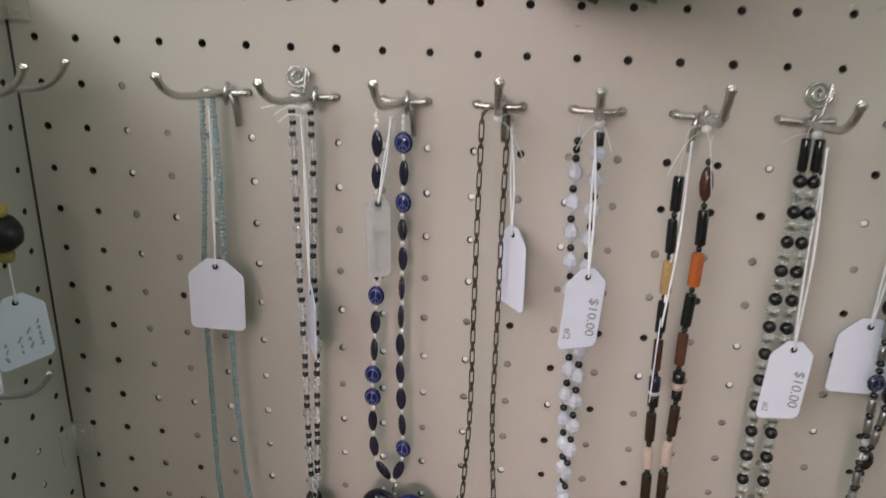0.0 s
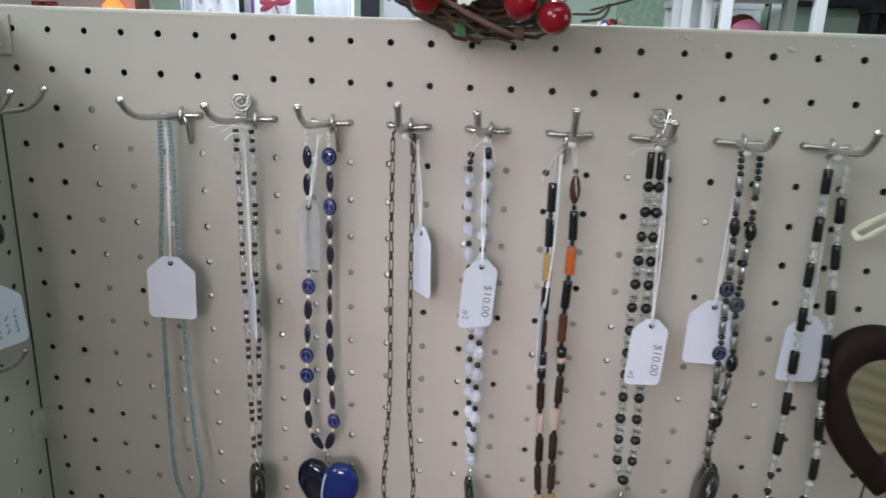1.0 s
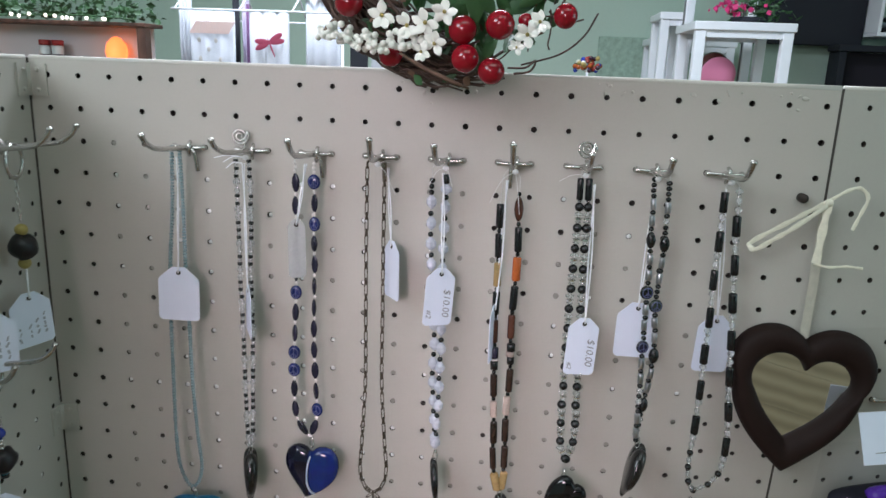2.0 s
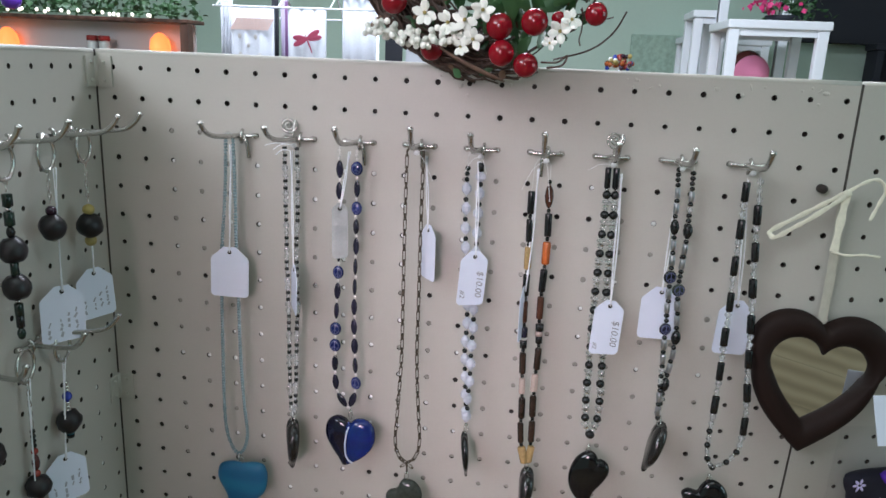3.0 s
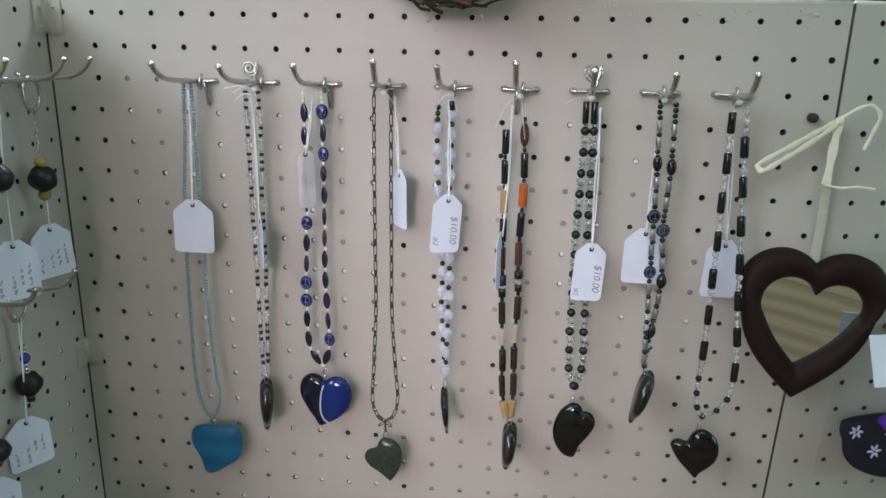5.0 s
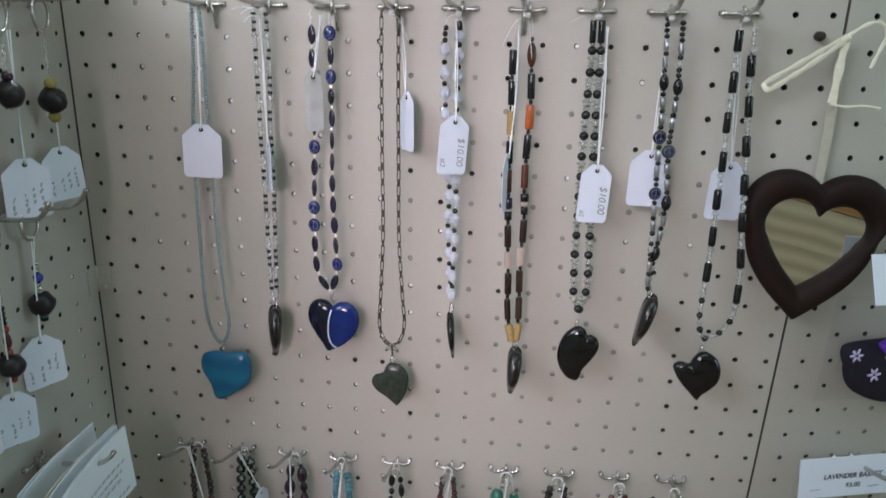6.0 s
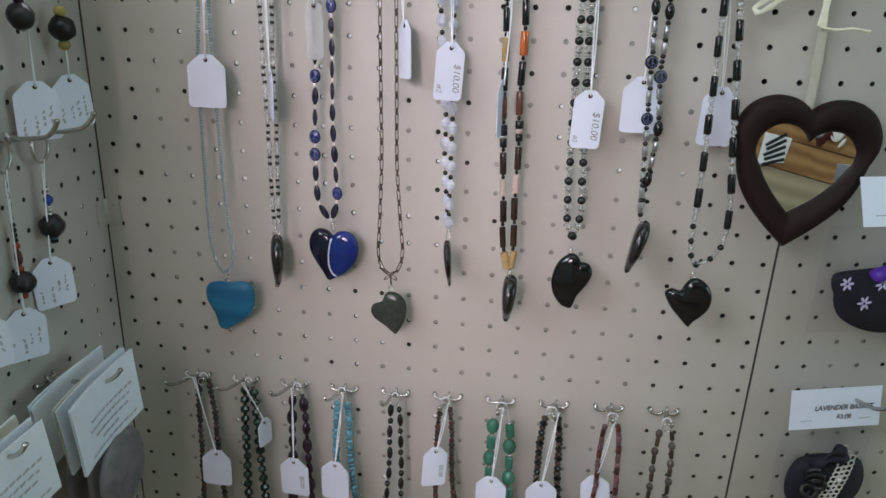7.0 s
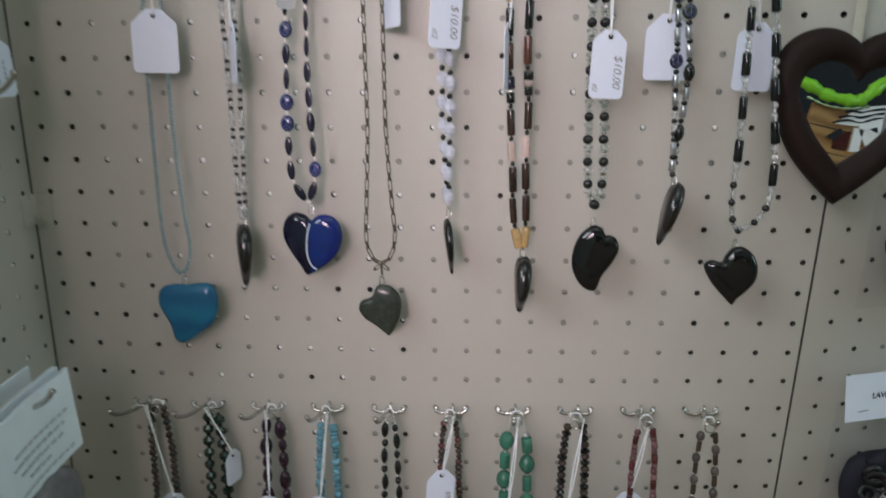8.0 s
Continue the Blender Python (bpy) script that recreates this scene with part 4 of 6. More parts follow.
part("mirror_glass", ([(x, -0.0045 + 0.0001 * (z - cz) / 0.03, z) for x, z in glass], [tuple(range(n))]), MIRROR, mirror, "silvered mirror glass", smooth=False)


def ribbon(pts, w, mat, name, owner, flat=0.0004, uneven=0.15):
    """A flat strip along points, a little cupped."""
    p = smoothed(pts, 8)
    v, f = [], []
    for i, a in enumerate(p):
        d = (p[min(i + 1, len(p) - 1)] - p[max(i - 1, 0)]).normalized()
        side = d.cross(Vector((0, 1, 0.15))).normalized()
        ww = w * (1 - uneven + uneven * math.sin(i * 0.9))
        for k, out in ((-0.5, 0), (0, -0.0007), (0.5, 0)):
            v.append(a + side * ww * k + Vector((0, out, 0)))
    m = len(p)
    f = [(i * 3 + k, i * 3 + k + 1, i * 3 + k + 4, i * 3 + k + 3) for i in range(m - 1) for k in range(2)]
    v += [q + Vector((0, flat, 0)) for q in v[:m * 3]]
    f += [tuple(j + m * 3 for j in reversed(q)) for q in f]
    return part(name, (v, f), mat, owner)


bow = thing("raffia_bow", (0.334, -0.008, 1.405), "cream raffia bow tied to a wooden peg above the heart mirror", "bow")
ribbon([(0.336, -0.012, 1.404), (0.322, -0.014, 1.3955), (0.309, -0.013, 1.3865), (0.2905, -0.012, 1.3738), (0.2872, -0.014, 1.3698), (0.2915, -0.016, 1.3682), (0.303, -0.017, 1.3768), (0.313, -0.018, 1.3845), (0.336, -0.014, 1.402)], 0.0042, RAFFIA, "bow_loop", bow)
ribbon([(0.336, -0.012, 1.404), (0.348, -0.013, 1.413), (0.358, -0.010, 1.415), (0.365, -0.008, 1.408), (0.3625, -0.006, 1.395), (0.359, -0.006, 1.384)], 0.003, RAFFIA, "bow_tail", bow)
ribbon([(0.337, -0.013, 1.404), (0.3365, -0.012, 1.385), (0.3355, -0.012, 1.3595)], 0.0065, RAFFIA, "bow_tail", bow)
ribbon([(0.334, -0.012, 1.3592), (0.345, -0.012, 1.3570), (0.358, -0.010, 1.3578), (0.371, -0.006, 1.3560)], 0.0022, RAFFIA, "bow_tail", bow)
ribbon([(0.338, -0.006, 1.402), (0.3385, -0.0055, 1.36), (0.339, -0.005, 1.33), (0.3385, -0.005, 1.2995)], 0.0070, STRAP, "hanging_strap", bow, uneven=0.025)
part("knot", ball(10, 6), RAFFIA, bow, m=Matrix.Translation((0.337, -0.013, 1.404)) @ Matrix.Diagonal((0.0035, 0.002, 0.003, 1)))
part("peg", lathe([(0.0034, -0.004), (0.0034, 0.004), (0.0022, 0.006)], 12), DARK_BROWN, bow, "dark wooden peg", m=Matrix.Translation((0.3225, -0.002, 1.405)) @ pose(0, 0, 0, 90))

# ---- room ----
GREEN_WALL = material("pale_green_wall_paint", (0.41, 0.53, 0.45), 0.7, vary=0.07, grain=2, fine=60)
WHITE_CEIL = material("white_ceiling_paint", (0.78, 0.77, 0.74), 0.8, vary=0.04, grain=3)
WOOD_FLOOR = banded("tan_wood_floor", (0.24, 0.16, 0.08), (0.44, 0.32, 0.17), 3.0, 0.45, "Y", 1.2, 0.1)
solid("floor", block(-3.2, 4.2, -2.5, 3.2, -0.1, 0), WOOD_FLOOR, "tan wooden floor", "floor", kind="structure")
solid("ceiling", block(-3.2, 4.2, -2.5, 3.2, 2.7, 2.8), WHITE_CEIL, "white ceiling", "ceiling", kind="structure")
solid("wall_north", block(-3.2, 4.2, 3.0, 3.2, 0, 2.7), GREEN_WALL, "pale green painted wall", "wall", kind="structure")
solid("wall_west", block(-3.2, -3.0, -2.3, 3.0, 0, 2.7), GREEN_WALL, "pale green painted wall", "wall", kind="structure")
solid("wall_east", block(4.0, 4.2, -2.3, 3.0, 0, 2.7), GREEN_WALL, "pale green painted wall", "wall", kind="structure")
wall_s = thing("wall_south", (0, -2.4, 0), "pale green painted wall", "wall", kind="structure")
part("wall_piece", block(-3.2, 4.2, -2.5, -2.3, 0, 2.7), GREEN_WALL, wall_s, smooth=False)
WOOD_TOP = banded("brown_table_wood", (0.16, 0.09, 0.045), (0.30, 0.18, 0.09), 4.0, 0.4, "X", 4.0)
table = thing("display_table", (0.1, 0.3, 0), "brown wooden display table under the screen", "table")
part("tabletop", block(-0.9, 1.1, -0.5, 2.7, 0.706, 0.746, 0.004), WOOD_TOP, table, smooth=False)
for x in (-0.85, 1.05):
    for y in (-0.45, 2.62):
        part("leg", block(x - 0.03, x + 0.03, y - 0.03, y + 0.03, 0, 0.706, 0.003), WOOD_TOP, table, smooth=False)

# ---- lower row of necklaces ----
JADE = material("green_jade", (0.05, 0.20, 0.135), 0.18, vary=0.35, grain=150, bump=0.0, Transmission_Weight=0.3)
DARK_GREEN = material("dark_green_stone", (0.010, 0.024, 0.017), 0.15, vary=0.5, grain=300, bump=0.0)
PURPLE = material("dark_purple_stone", (0.028, 0.009, 0.022), 0.18, vary=0.5, grain=200, bump=0.0)
SKY = material("turquoise_blue_glass", (0.11, 0.27, 0.34), 0.2, vary=0.5, grain=300, bump=0.0)
RUST = material("rust_brown_stone", (0.052, 0.031, 0.026), 0.25, vary=0.6, grain=260, bump=0.0)
MAROON = material("maroon_stone", (0.085, 0.02, 0.02), 0.22, vary=0.6, grain=260, bump=0.0)
ROSE = material("rose_pink_stone", (0.16, 0.072, 0.078), 0.22, vary=0.6, grain=260, bump=0.0)
CHIP = material("dark_brown_chip_stone", (0.045, 0.028, 0.02), 0.2, vary=0.7, grain=260, bump=0.0)
COPPER = material("dull_copper_bead", (0.10, 0.078, 0.072), 0.3, 0.4, vary=0.5, grain=260, bump=0.0)
STY = {
    0: ([("oval", RUST, 0.0062, 0.0042), ("round", CHIP, 0.0050, 0.0036), ("oval", CHIP, 0.0064, 0.0044), ("round", MOSS, 0.0055, 0.0038), ("oval", CHIP, 0.0055, 0.0036)], "brown and moss-grey small bead necklace"),
    1: ([("facet", DARK_GREEN, 0.0085, 0.0050), ("round", BLACK, 0.0020, 0.0022)], "dark green faceted bead necklace"),
    2: ([("oval", PURPLE, 0.0145, 0.0040), ("round", BLACK, 0.003, 0.0022), ("oval", PURPLE, 0.0165, 0.0052), ("oval", PURPLE, 0.011, 0.0036)], "dark purple oval stone bead necklace"),
    3: ([("facet", SKY, 0.0055, 0.0036), ("round", SKY, 0.0068, 0.0042), ("tube", SKY, 0.0024, 0.0032)], "turquoise blue glass bead necklace"),
    4: ([("oval", BLACK, 0.0135, 0.0034), ("round", SILVER, 0.0016, 0.0012), ("round", BLACK, 0.0062, 0.0031), ("round", SILVER, 0.0016, 0.0012)], "black oval and small green bead necklace"),
    5: ([("round", MAROON, 0.0046, 0.0038), ("oval", CHIP, 0.0052, 0.0044), ("round", RUST, 0.0042, 0.0038), ("oval", CHIP, 0.0046, 0.0034)], "maroon and brown chip bead necklace"),
    6: ([("oval", JADE, 0.0155, 0.0064), ("round", CRYSTAL, 0.0030, 0.0022), ("tube", JADE, 0.0130, 0.0040), ("round", SILVER, 0.0024, 0.0016)], "pale green jade oval bead necklace"),
    7: ([("round", CHIP, 0.0060, 0.0042), ("facet", BLACK, 0.0044, 0.0048), ("oval", RUST, 0.0052, 0.0040), ("facet", BLACK, 0.005, 0.0042)], "dark brown and black chip bead necklace"),
    8: ([("round", ROSE, 0.0056, 0.0036), ("tube", MAROON, 0.0070, 0.0034), ("round", ROSE, 0.0044, 0.0034), ("tube", ROSE, 0.005, 0.0034)], "rose pink and red small bead necklace"),
    9: ([("round", COPPER, 0.0085, 0.0042), ("tube", CHIP, 0.0085, 0.0026), ("round", SILVER, 0.0016, 0.0014)], "dull copper and dark brown bead necklace"),
}
LOW = [(-0.1855, -0.1695, 0.0), (-0.1365, -0.1245, 0.0), (-0.0875, -0.0735, 0.0), (-0.0422, -0.0295, 0.001), (0.0112, 0.0212, 0.0025), (0.0575, 0.0712, 0.005), (0.1090, 0.1262, 0.008), (0.1548, 0.1722, 0.010), (0.2100, 0.2265, 0.012), (0.2590, 0.2735, 0.014)]
G = random.Random(9)
for k, (xl, xr, back) in enumerate(LOW):
    u, z = hole(-7.5 + 2 * k, 18)
    peg_hook(middle, u, z, (-0.0095, -0.0085, -0.0065, -0.005, -0.003, 0.0, 0.001, 0.0, 0.001, 0.0015)[k], 0.044, 0.0115, group="lower row of hooks", wire=0.0014, sag=0.0032)
    beads, label = STY[k]
    slim = (0.80, 0.88, 1.0, 0.9, 0.88, 0.74, 1.0, 0.82, 0.74, 0.78)[k]
    beads = [(b[0], b[1], b[2], b[3] * slim) for b in beads]
    bare = (0.0, 0.004, 0.006, 0.010, 0.007, 0.004, 0.014, 0.004, 0.006, 0.008)[k]
    y = -0.0135 + back * 0.6
    nk = thing("necklace", ((xl + xr) / 2, y, 1.0170), label + " on a lower hook", "necklace", "necklaces on the lower hooks")
    mid = (xl + xr) / 2
    sway = G.uniform(-0.003, 0.003)
    pl = line([(mid + (xl - mid) * 0.55, 1.0170), (xl, 0.985), (xl - 0.001, 0.94), (xl + sway - 0.003, 0.89), (xl + sway - 0.004, 0.85), (mid + sway, 0.822)], y)
    pr = line([(mid + (xr - mid) * 0.55, 1.0170), (xr, 0.985), (xr + 0.001, 0.94), (xr + sway + 0.003, 0.89), (xr + sway + 0.004, 0.85), (mid + sway, 0.822)], y)
    thread(nk, pl)
    thread(nk, pr)
    thread(nk, loop_over(mid + (xl - mid) * 0.55, mid + (xr - mid) * 0.55, 1.0170, y, 0.003), 0.0006, STRING)
    string_beads(nk, pl, beads, G, bare + 0.001 + 0.001 * (k % 3))
    string_beads(nk, pr, beads[1:] + beads[:1], G, bare + 0.002)
    part("clasp_ring", tube([(mid + 0.004 * math.cos(a), y - 0.004, 1.0130 + 0.004 * math.sin(a)) for a in np.linspace(0, 2 * math.pi, 15)[:-1]], 0.0005, 6, True), SILVER, nk, "small silver clasp ring")
LT = ((0, -0.1655, 0.9410, 0.030, 0.041, 3, 2, -0.024), (1, -0.1155, 0.9790, 0.018, 0.030, 70, 0, -0.016), (2, -0.0830, 0.9440, 0.0295, 0.042, -3, -1, -0.026), (3, -0.0405, 0.9460, 0.0285, 0.043, -6, 1, -0.026),
      (5, 0.0590, 0.9745, 0.0235, 0.042, 24, 4, -0.024), (6, 0.1120, 0.9480, 0.029, 0.042, -4, 1, -0.022), (7, 0.1585, 0.9485, 0.029, 0.042, 8, -2, -0.020), (8, 0.2080, 0.9520, 0.027, 0.042, 4, -4, -0.006))
for k, x, z, w, h, turn, roll, y in LT:
    u, _ = hole(-7.5 + 2 * k, 18)
    price_tag(x, z, w, h, y=y, turn=turn, roll=roll, knot=(u + 0.004, LOW[k][2] * 0.6 - 0.018, 1.0170), label="small white card price tag tied to a lower necklace", clip=0.3, tails=k == 0, view_fit=False,
              price=(("$8.00", 0.2, -0.45, 0.006),) if k in (2, 5) else ())

# ---- keyrings and earring cards on the shaded wing ----
AMBER = material("yellow_amber_bead", (0.40, 0.31, 0.09), 0.35, vary=0.3, bump=0.0, Transmission_Weight=0.2)
LAVA = material("dark_lava_stone", (0.007, 0.005, 0.007), 0.42, vary=0.5, grain=150, bump=0.25, fine=600)
CORAL = material("red_coral_bead", (0.28, 0.04, 0.03), 0.25, vary=0.4, bump=0.0)
COBALT = material("cobalt_blue_bead", (0.03, 0.05, 0.32), 0.15, bump=0.0)
for d, r, lean in ((0.0496, 2, -0.002), (0.0750, 2, 0.003), (0.1258, 2, 0.009), (0.1766, 2, 0.005), (0.1004, 8, -0.006), (0.1258, 8, 0.011), (0.1766, 8, 0.02), (0.1258, 16, 0.005), (0.2274, 16, 0.012)):
    peg_hook(left_side, d, TOP - r * PITCH, lean, (0.0645 if r < 12 else 0.083) - 0.087 * (d + lean), 0.016, group="hooks on the shaded wing")


def rough_stone(at, r, seed, mat, owner):
    rnd = random.Random(seed)
    v, f = ball(14, 9)
    off = Vector((rnd.uniform(0, 9), rnd.uniform(0, 9), rnd.uniform(0, 9)))
    v = [Vector(p) * (1 + 0.18 * noise.noise(Vector(p) * 1.7 + off)) for p in v]
    part("stone", (v, f), mat, owner, "rough dark stone", m=Matrix.Translation(at) @ Matrix.Diagonal((r * 0.98, r * 1.0, r * 1.0, 1)))


def keyring(x, y, z, drop, beads, label, stone=0.0088, seed=1):
    """A split ring on a hook with a short chain, beads and a rough stone. z: the ring's top."""
    ob = thing("keyring", (x, y, z), label, "keyring", "keyrings on the shaded wing")
    ring = [(x - 0.002 * math.sin(a), y + 0.0115 * math.sin(a), z - 0.0125 + 0.0125 * math.cos(a)) for a in np.linspace(0, 2 * math.pi, 25)[:-1]]
    part("split_ring", tube(ring, 0.0014, 7, True), STEEL, ob, "steel split ring")
    zz, i = z - 0.0255, 0
    while zz > z - 0.0255 - drop:
        m = Matrix.Translation((x, y, zz)) @ pose(0, 0, 0, 0, 0, 90 * (i % 2) + 20)
        part("chain_link", shared("link", SILVER), SILVER, ob, m=m @ Matrix.Diagonal((0.0021, 0.0021, 0.0026, 1)))
        zz -= 0.0042
        i += 1
    for shape, mat, size, rad in beads:
        if shape == "stone":
            rough_stone((x, y, zz - size / 2), stone, seed, mat, ob)
        else:
            part("bead", shared(shape, mat), mat, ob, m=Matrix.Translation((x, y, zz - size / 2)) @ Matrix.Diagonal((rad, rad, size / 2, 1)))
        zz -= size
    return ob


Y8 = ("round", AMBER, 0.0092, 0.0048)
ST = ("stone", LAVA, 0.0165, 0.0088)
sb, bb, cb = ("round", SILVER, 0.0032, 0.0022), ("round", COBALT, 0.008, 0.0038), ("round", CORAL, 0.0055, 0.0026)
keyring(-0.248, -0.0560, 1.4215, 0.033, [Y8, ST, Y8], "steel keyring with yellow beads and a dark rough stone", 0.0104, 1)
keyring(-0.243, -0.1065, 1.4215, 0.024, [("round", PURPLE, 0.008, 0.004), ST, sb], "steel keyring with a dark round stone", 0.0100, 2)
keyring(-0.240, -0.1520, 1.4215, 0.006, [("tube", DARK_GREEN, 0.009, 0.0034), sb, ("tube", DARK_GREEN, 0.010, 0.0034), ("oval", BLACK, 0.009, 0.003), ST, ("tube", DARK_GREEN, 0.010, 0.0028), ST, sb, ("tube", DARK_GREEN, 0.009, 0.003), ("tube", BLACK, 0.009, 0.0028), ("oval", DARK_GREEN, 0.009, 0.003)], "long keyring of dark green beads and two dark stones", 0.0095, 3)
keyring(-0.250, -0.0990, 1.2690, 0.016, [sb, sb, sb, bb, sb, sb, sb, ST, ("tube", SKY, 0.003, 0.003), ("tube", BLACK, 0.003, 0.003)], "steel keyring with a blue bead and dark stone", 0.0100, 4)
keyring(-0.250, -0.1400, 1.2690, 0.034, [("round", BLACK, 0.004, 0.002)] * 4 + [cb, ("oval", MAROON, 0.013, 0.003), cb, ST, cb], "steel keyring with red beads and a dark stone", 0.0095, 5)
keyring(-0.246, -0.1850, 1.2690, 0.016, [sb, cb, ST, sb], "steel keyring with a dark stone and red bead", 0.0095, 6)


FAINT_PEN = material("faint_grey_pen", (0.36, 0.37, 0.42), 0.6)


def wing_tag(x, y, z, w, h, turn, roll, knot, n):
    tag = price_tag(x, z, w, h, y=y, turn=turn, roll=roll, knot=knot, label="white card tag with faint handwriting on a keyring", clip=0.28, view_fit=False)
    m = Matrix.Translation((x, y, z)) @ pose(0, 0, 0, 0, roll, turn)
    rnd = random.Random(n)
    for px, pz, length_ in ((-0.32, -0.62, 0.4), (-0.05, -0.58, 0.26), (0.12, -0.5, 0.22), (0.30, -0.42, 0.34)):
        z0 = pz * h
        while z0 > (pz - length_) * h * 1.0 and z0 > -h + 0.004:
            s = rnd.uniform(0.0016, 0.0045)
            a = rnd.uniform(-0.0006, 0.0004)
            part("pen_stroke", block(-rnd.uniform(0.0005, 0.0012), rnd.uniform(0.0003, 0.0011), -0.00045, -0.0003, -s / 2, s / 2), FAINT_PEN, tag, m=m @ Matrix.Translation((px * w + a, 0, z0 - s / 2)) @ pose(0, 0, 0, 0, rnd.uniform(-38, 38)), smooth=False)
            z0 -= s + rnd.uniform(0.0006, 0.0022)


wing_tag(-0.2485, -0.0560, 1.3085, 0.031, 0.043, 62, -3, (-0.248, -0.056, 1.345), 1)
wing_tag(-0.2440, -0.1020, 1.3075, 0.033, 0.045, 58, 1, (-0.243, -0.100, 1.398), 2)
wing_tag(-0.2500, -0.1085, 1.1670, 0.032, 0.043, 60, -2, (-0.250, -0.100, 1.246), 4)
wing_tag(-0.2500, -0.1450, 1.1370, 0.032, 0.043, 60, 2, (-0.250, -0.140, 1.246), 5)
wing_tag(-0.2450, -0.1900, 1.1500, 0.032, 0.043, 60, -2, (-0.246, -0.185, 1.246), 6)

PLASTIC = material("clear_plastic_film", (0.75, 0.77, 0.80), 0.12, vary=0.05, bump=0.5, fine=90, Alpha=0.04)
GREY_SHELL = material("grey_earring_bag", (0.19, 0.185, 0.20), 0.28, vary=0.5, grain=90)


def film(name, at, us, zs, bulge, owner, seed=0, mat=None):
    """A crumpled plastic film over a stretch of u and z."""
    n, k = 14, 14
    v, f = [], []
    for i in range(n + 1):
        for j in range(k + 1):
            a, b = i / n, j / k
            u, z = us[0] + (us[1] - us[0]) * a, zs[0] + (zs[1] - zs[0]) * b
            puff = bulge * (math.sin(math.pi * a) * math.sin(math.pi * b)) ** 0.6 + 0.0035 * noise.noise(Vector((u * 60, z * 60, seed)))
            v.append(at(u, z, max(0.001, puff)))
    for i in range(n):
        for j in range(k):
            f.append((i * (k + 1) + j, (i + 1) * (k + 1) + j, (i + 1) * (k + 1) + j + 1, i * (k + 1) + j + 1))
    ob = part(name, (v, f), mat or PLASTIC, owner, "crinkled plastic bag film with shade in its tint")
    ob.visible_shadow = False
    return ob


GLOSS_CARD = material("glossy_white_card", (0.81, 0.88, 0.95), 0.4, vary=0.03, grain=60, bump=0.03)
CREAM_CARD = material("cream_inner_card", (0.72, 0.70, 0.60), 0.6, vary=0.05, grain=60, bump=0.03)
GREY_TYPE = material("grey_print", (0.50, 0.50, 0.54), 0.6)


def earring_pack(x, y, z, roll, turn, bend, n, front):
    """A white folded header card on a hook with its bag of earrings below. x, y, z: the hook point."""
    ob = thing("earring_card", (x, y, z), "white printed earring card with a clear bag below, on a hook", "earring card", "earring cards on the shaded wing")
    w, h, top = 0.086, 0.066, 0.015
    m = Matrix.Translation((x, y, z)) @ pose(0, 0, 0, 0, 0, 90 + turn) @ pose(0, 0, 0, bend, roll, 0)
    card = Mesh()
    cols = 6
    v = []
    for yy in (-0.0003, 0.0003):
        for i in range(cols + 1):
            u = -w / 2 + w * i / cols
            sag = 0.004 * math.sin(math.pi * i / cols + 0.6)
            v += [(u, sag + yy, top), (u, sag + yy + 0.001, top - h)]
    q = (cols + 1) * 2
    f = [(2 * i, 2 * i + 1, 2 * i + 3, 2 * i + 2) for i in range(cols)] + [(q + 2 * i, q + 2 * i + 2, q + 2 * i + 3, q + 2 * i + 1) for i in range(cols)]
    f += [(2 * i, 2 * i + 2, q + 2 * i + 2, q + 2 * i) for i in range(cols)] + [(2 * i + 1, q + 2 * i + 1, q + 2 * i + 3, 2 * i + 3) for i in range(cols)]
    f += [(0, q, q + 1, 1), (2 * cols, 2 * cols + 1, q + 2 * cols + 1, q + 2 * cols)]
    card.add(v, f, m)
    part("header_card", card, CREAM_CARD if n == 2 and not front else GLOSS_CARD, ob, smooth=False)
    if front:
        for k, (a, b) in enumerate(((-0.022, 0.030), (-0.026, 0.026), (-0.020, 0.024), (-0.012, 0.008), (-0.03, 0.034))):
            zz = -0.012 - 0.0075 * k
            x0 = a
            rnd = random.Random(k)
            while x0 < b:
                s = rnd.uniform(0.003, 0.007)
                sag = 0.004 * math.sin(math.pi * (x0 + w / 2) / w + 0.6)
                part("printed_word", block(x0, x0 + s, sag - 0.0012, sag - 0.0009, zz - 0.0018, zz), GREY_TYPE, ob, m=m, smooth=False)
                x0 += s + 0.0012
    bag = Mesh()
    v, f = ball(12, 8)
    bag.add(v, f, m @ Matrix.Translation((0.004, 0.004, top - h - 0.036)) @ Matrix.Diagonal((0.036, 0.006, 0.038, 1)))
    part("bag", bag, GREY_SHELL if n % 2 else PLASTIC, ob, "grey padded earring bag")
    return ob


# three thick bundles fanned apart on one hook, a smaller fan on the other
for n, (x, roll, turn) in enumerate(((-0.2320, -8, -1), (-0.2305, -9, 1), (-0.2115, -9, 0), (-0.2104, -10, 2), (-0.2090, -9.5, 0), (-0.2008, -8, 4), (-0.2000, -9, 3), (-0.1992, -9, 4))):
    earring_pack(x, -0.1295, 1.0600, roll, turn, 2 - n % 3, n, n == 7)
for n, (x, roll) in enumerate(((-0.2240, -11), (-0.2225, -10), (-0.2120, -9), (-0.2105, -10), (-0.2020, -9))):
    earring_pack(x, -0.241, 1.0570, roll, n % 2 + 1, 2 - n % 3, n + 1, n == 4)

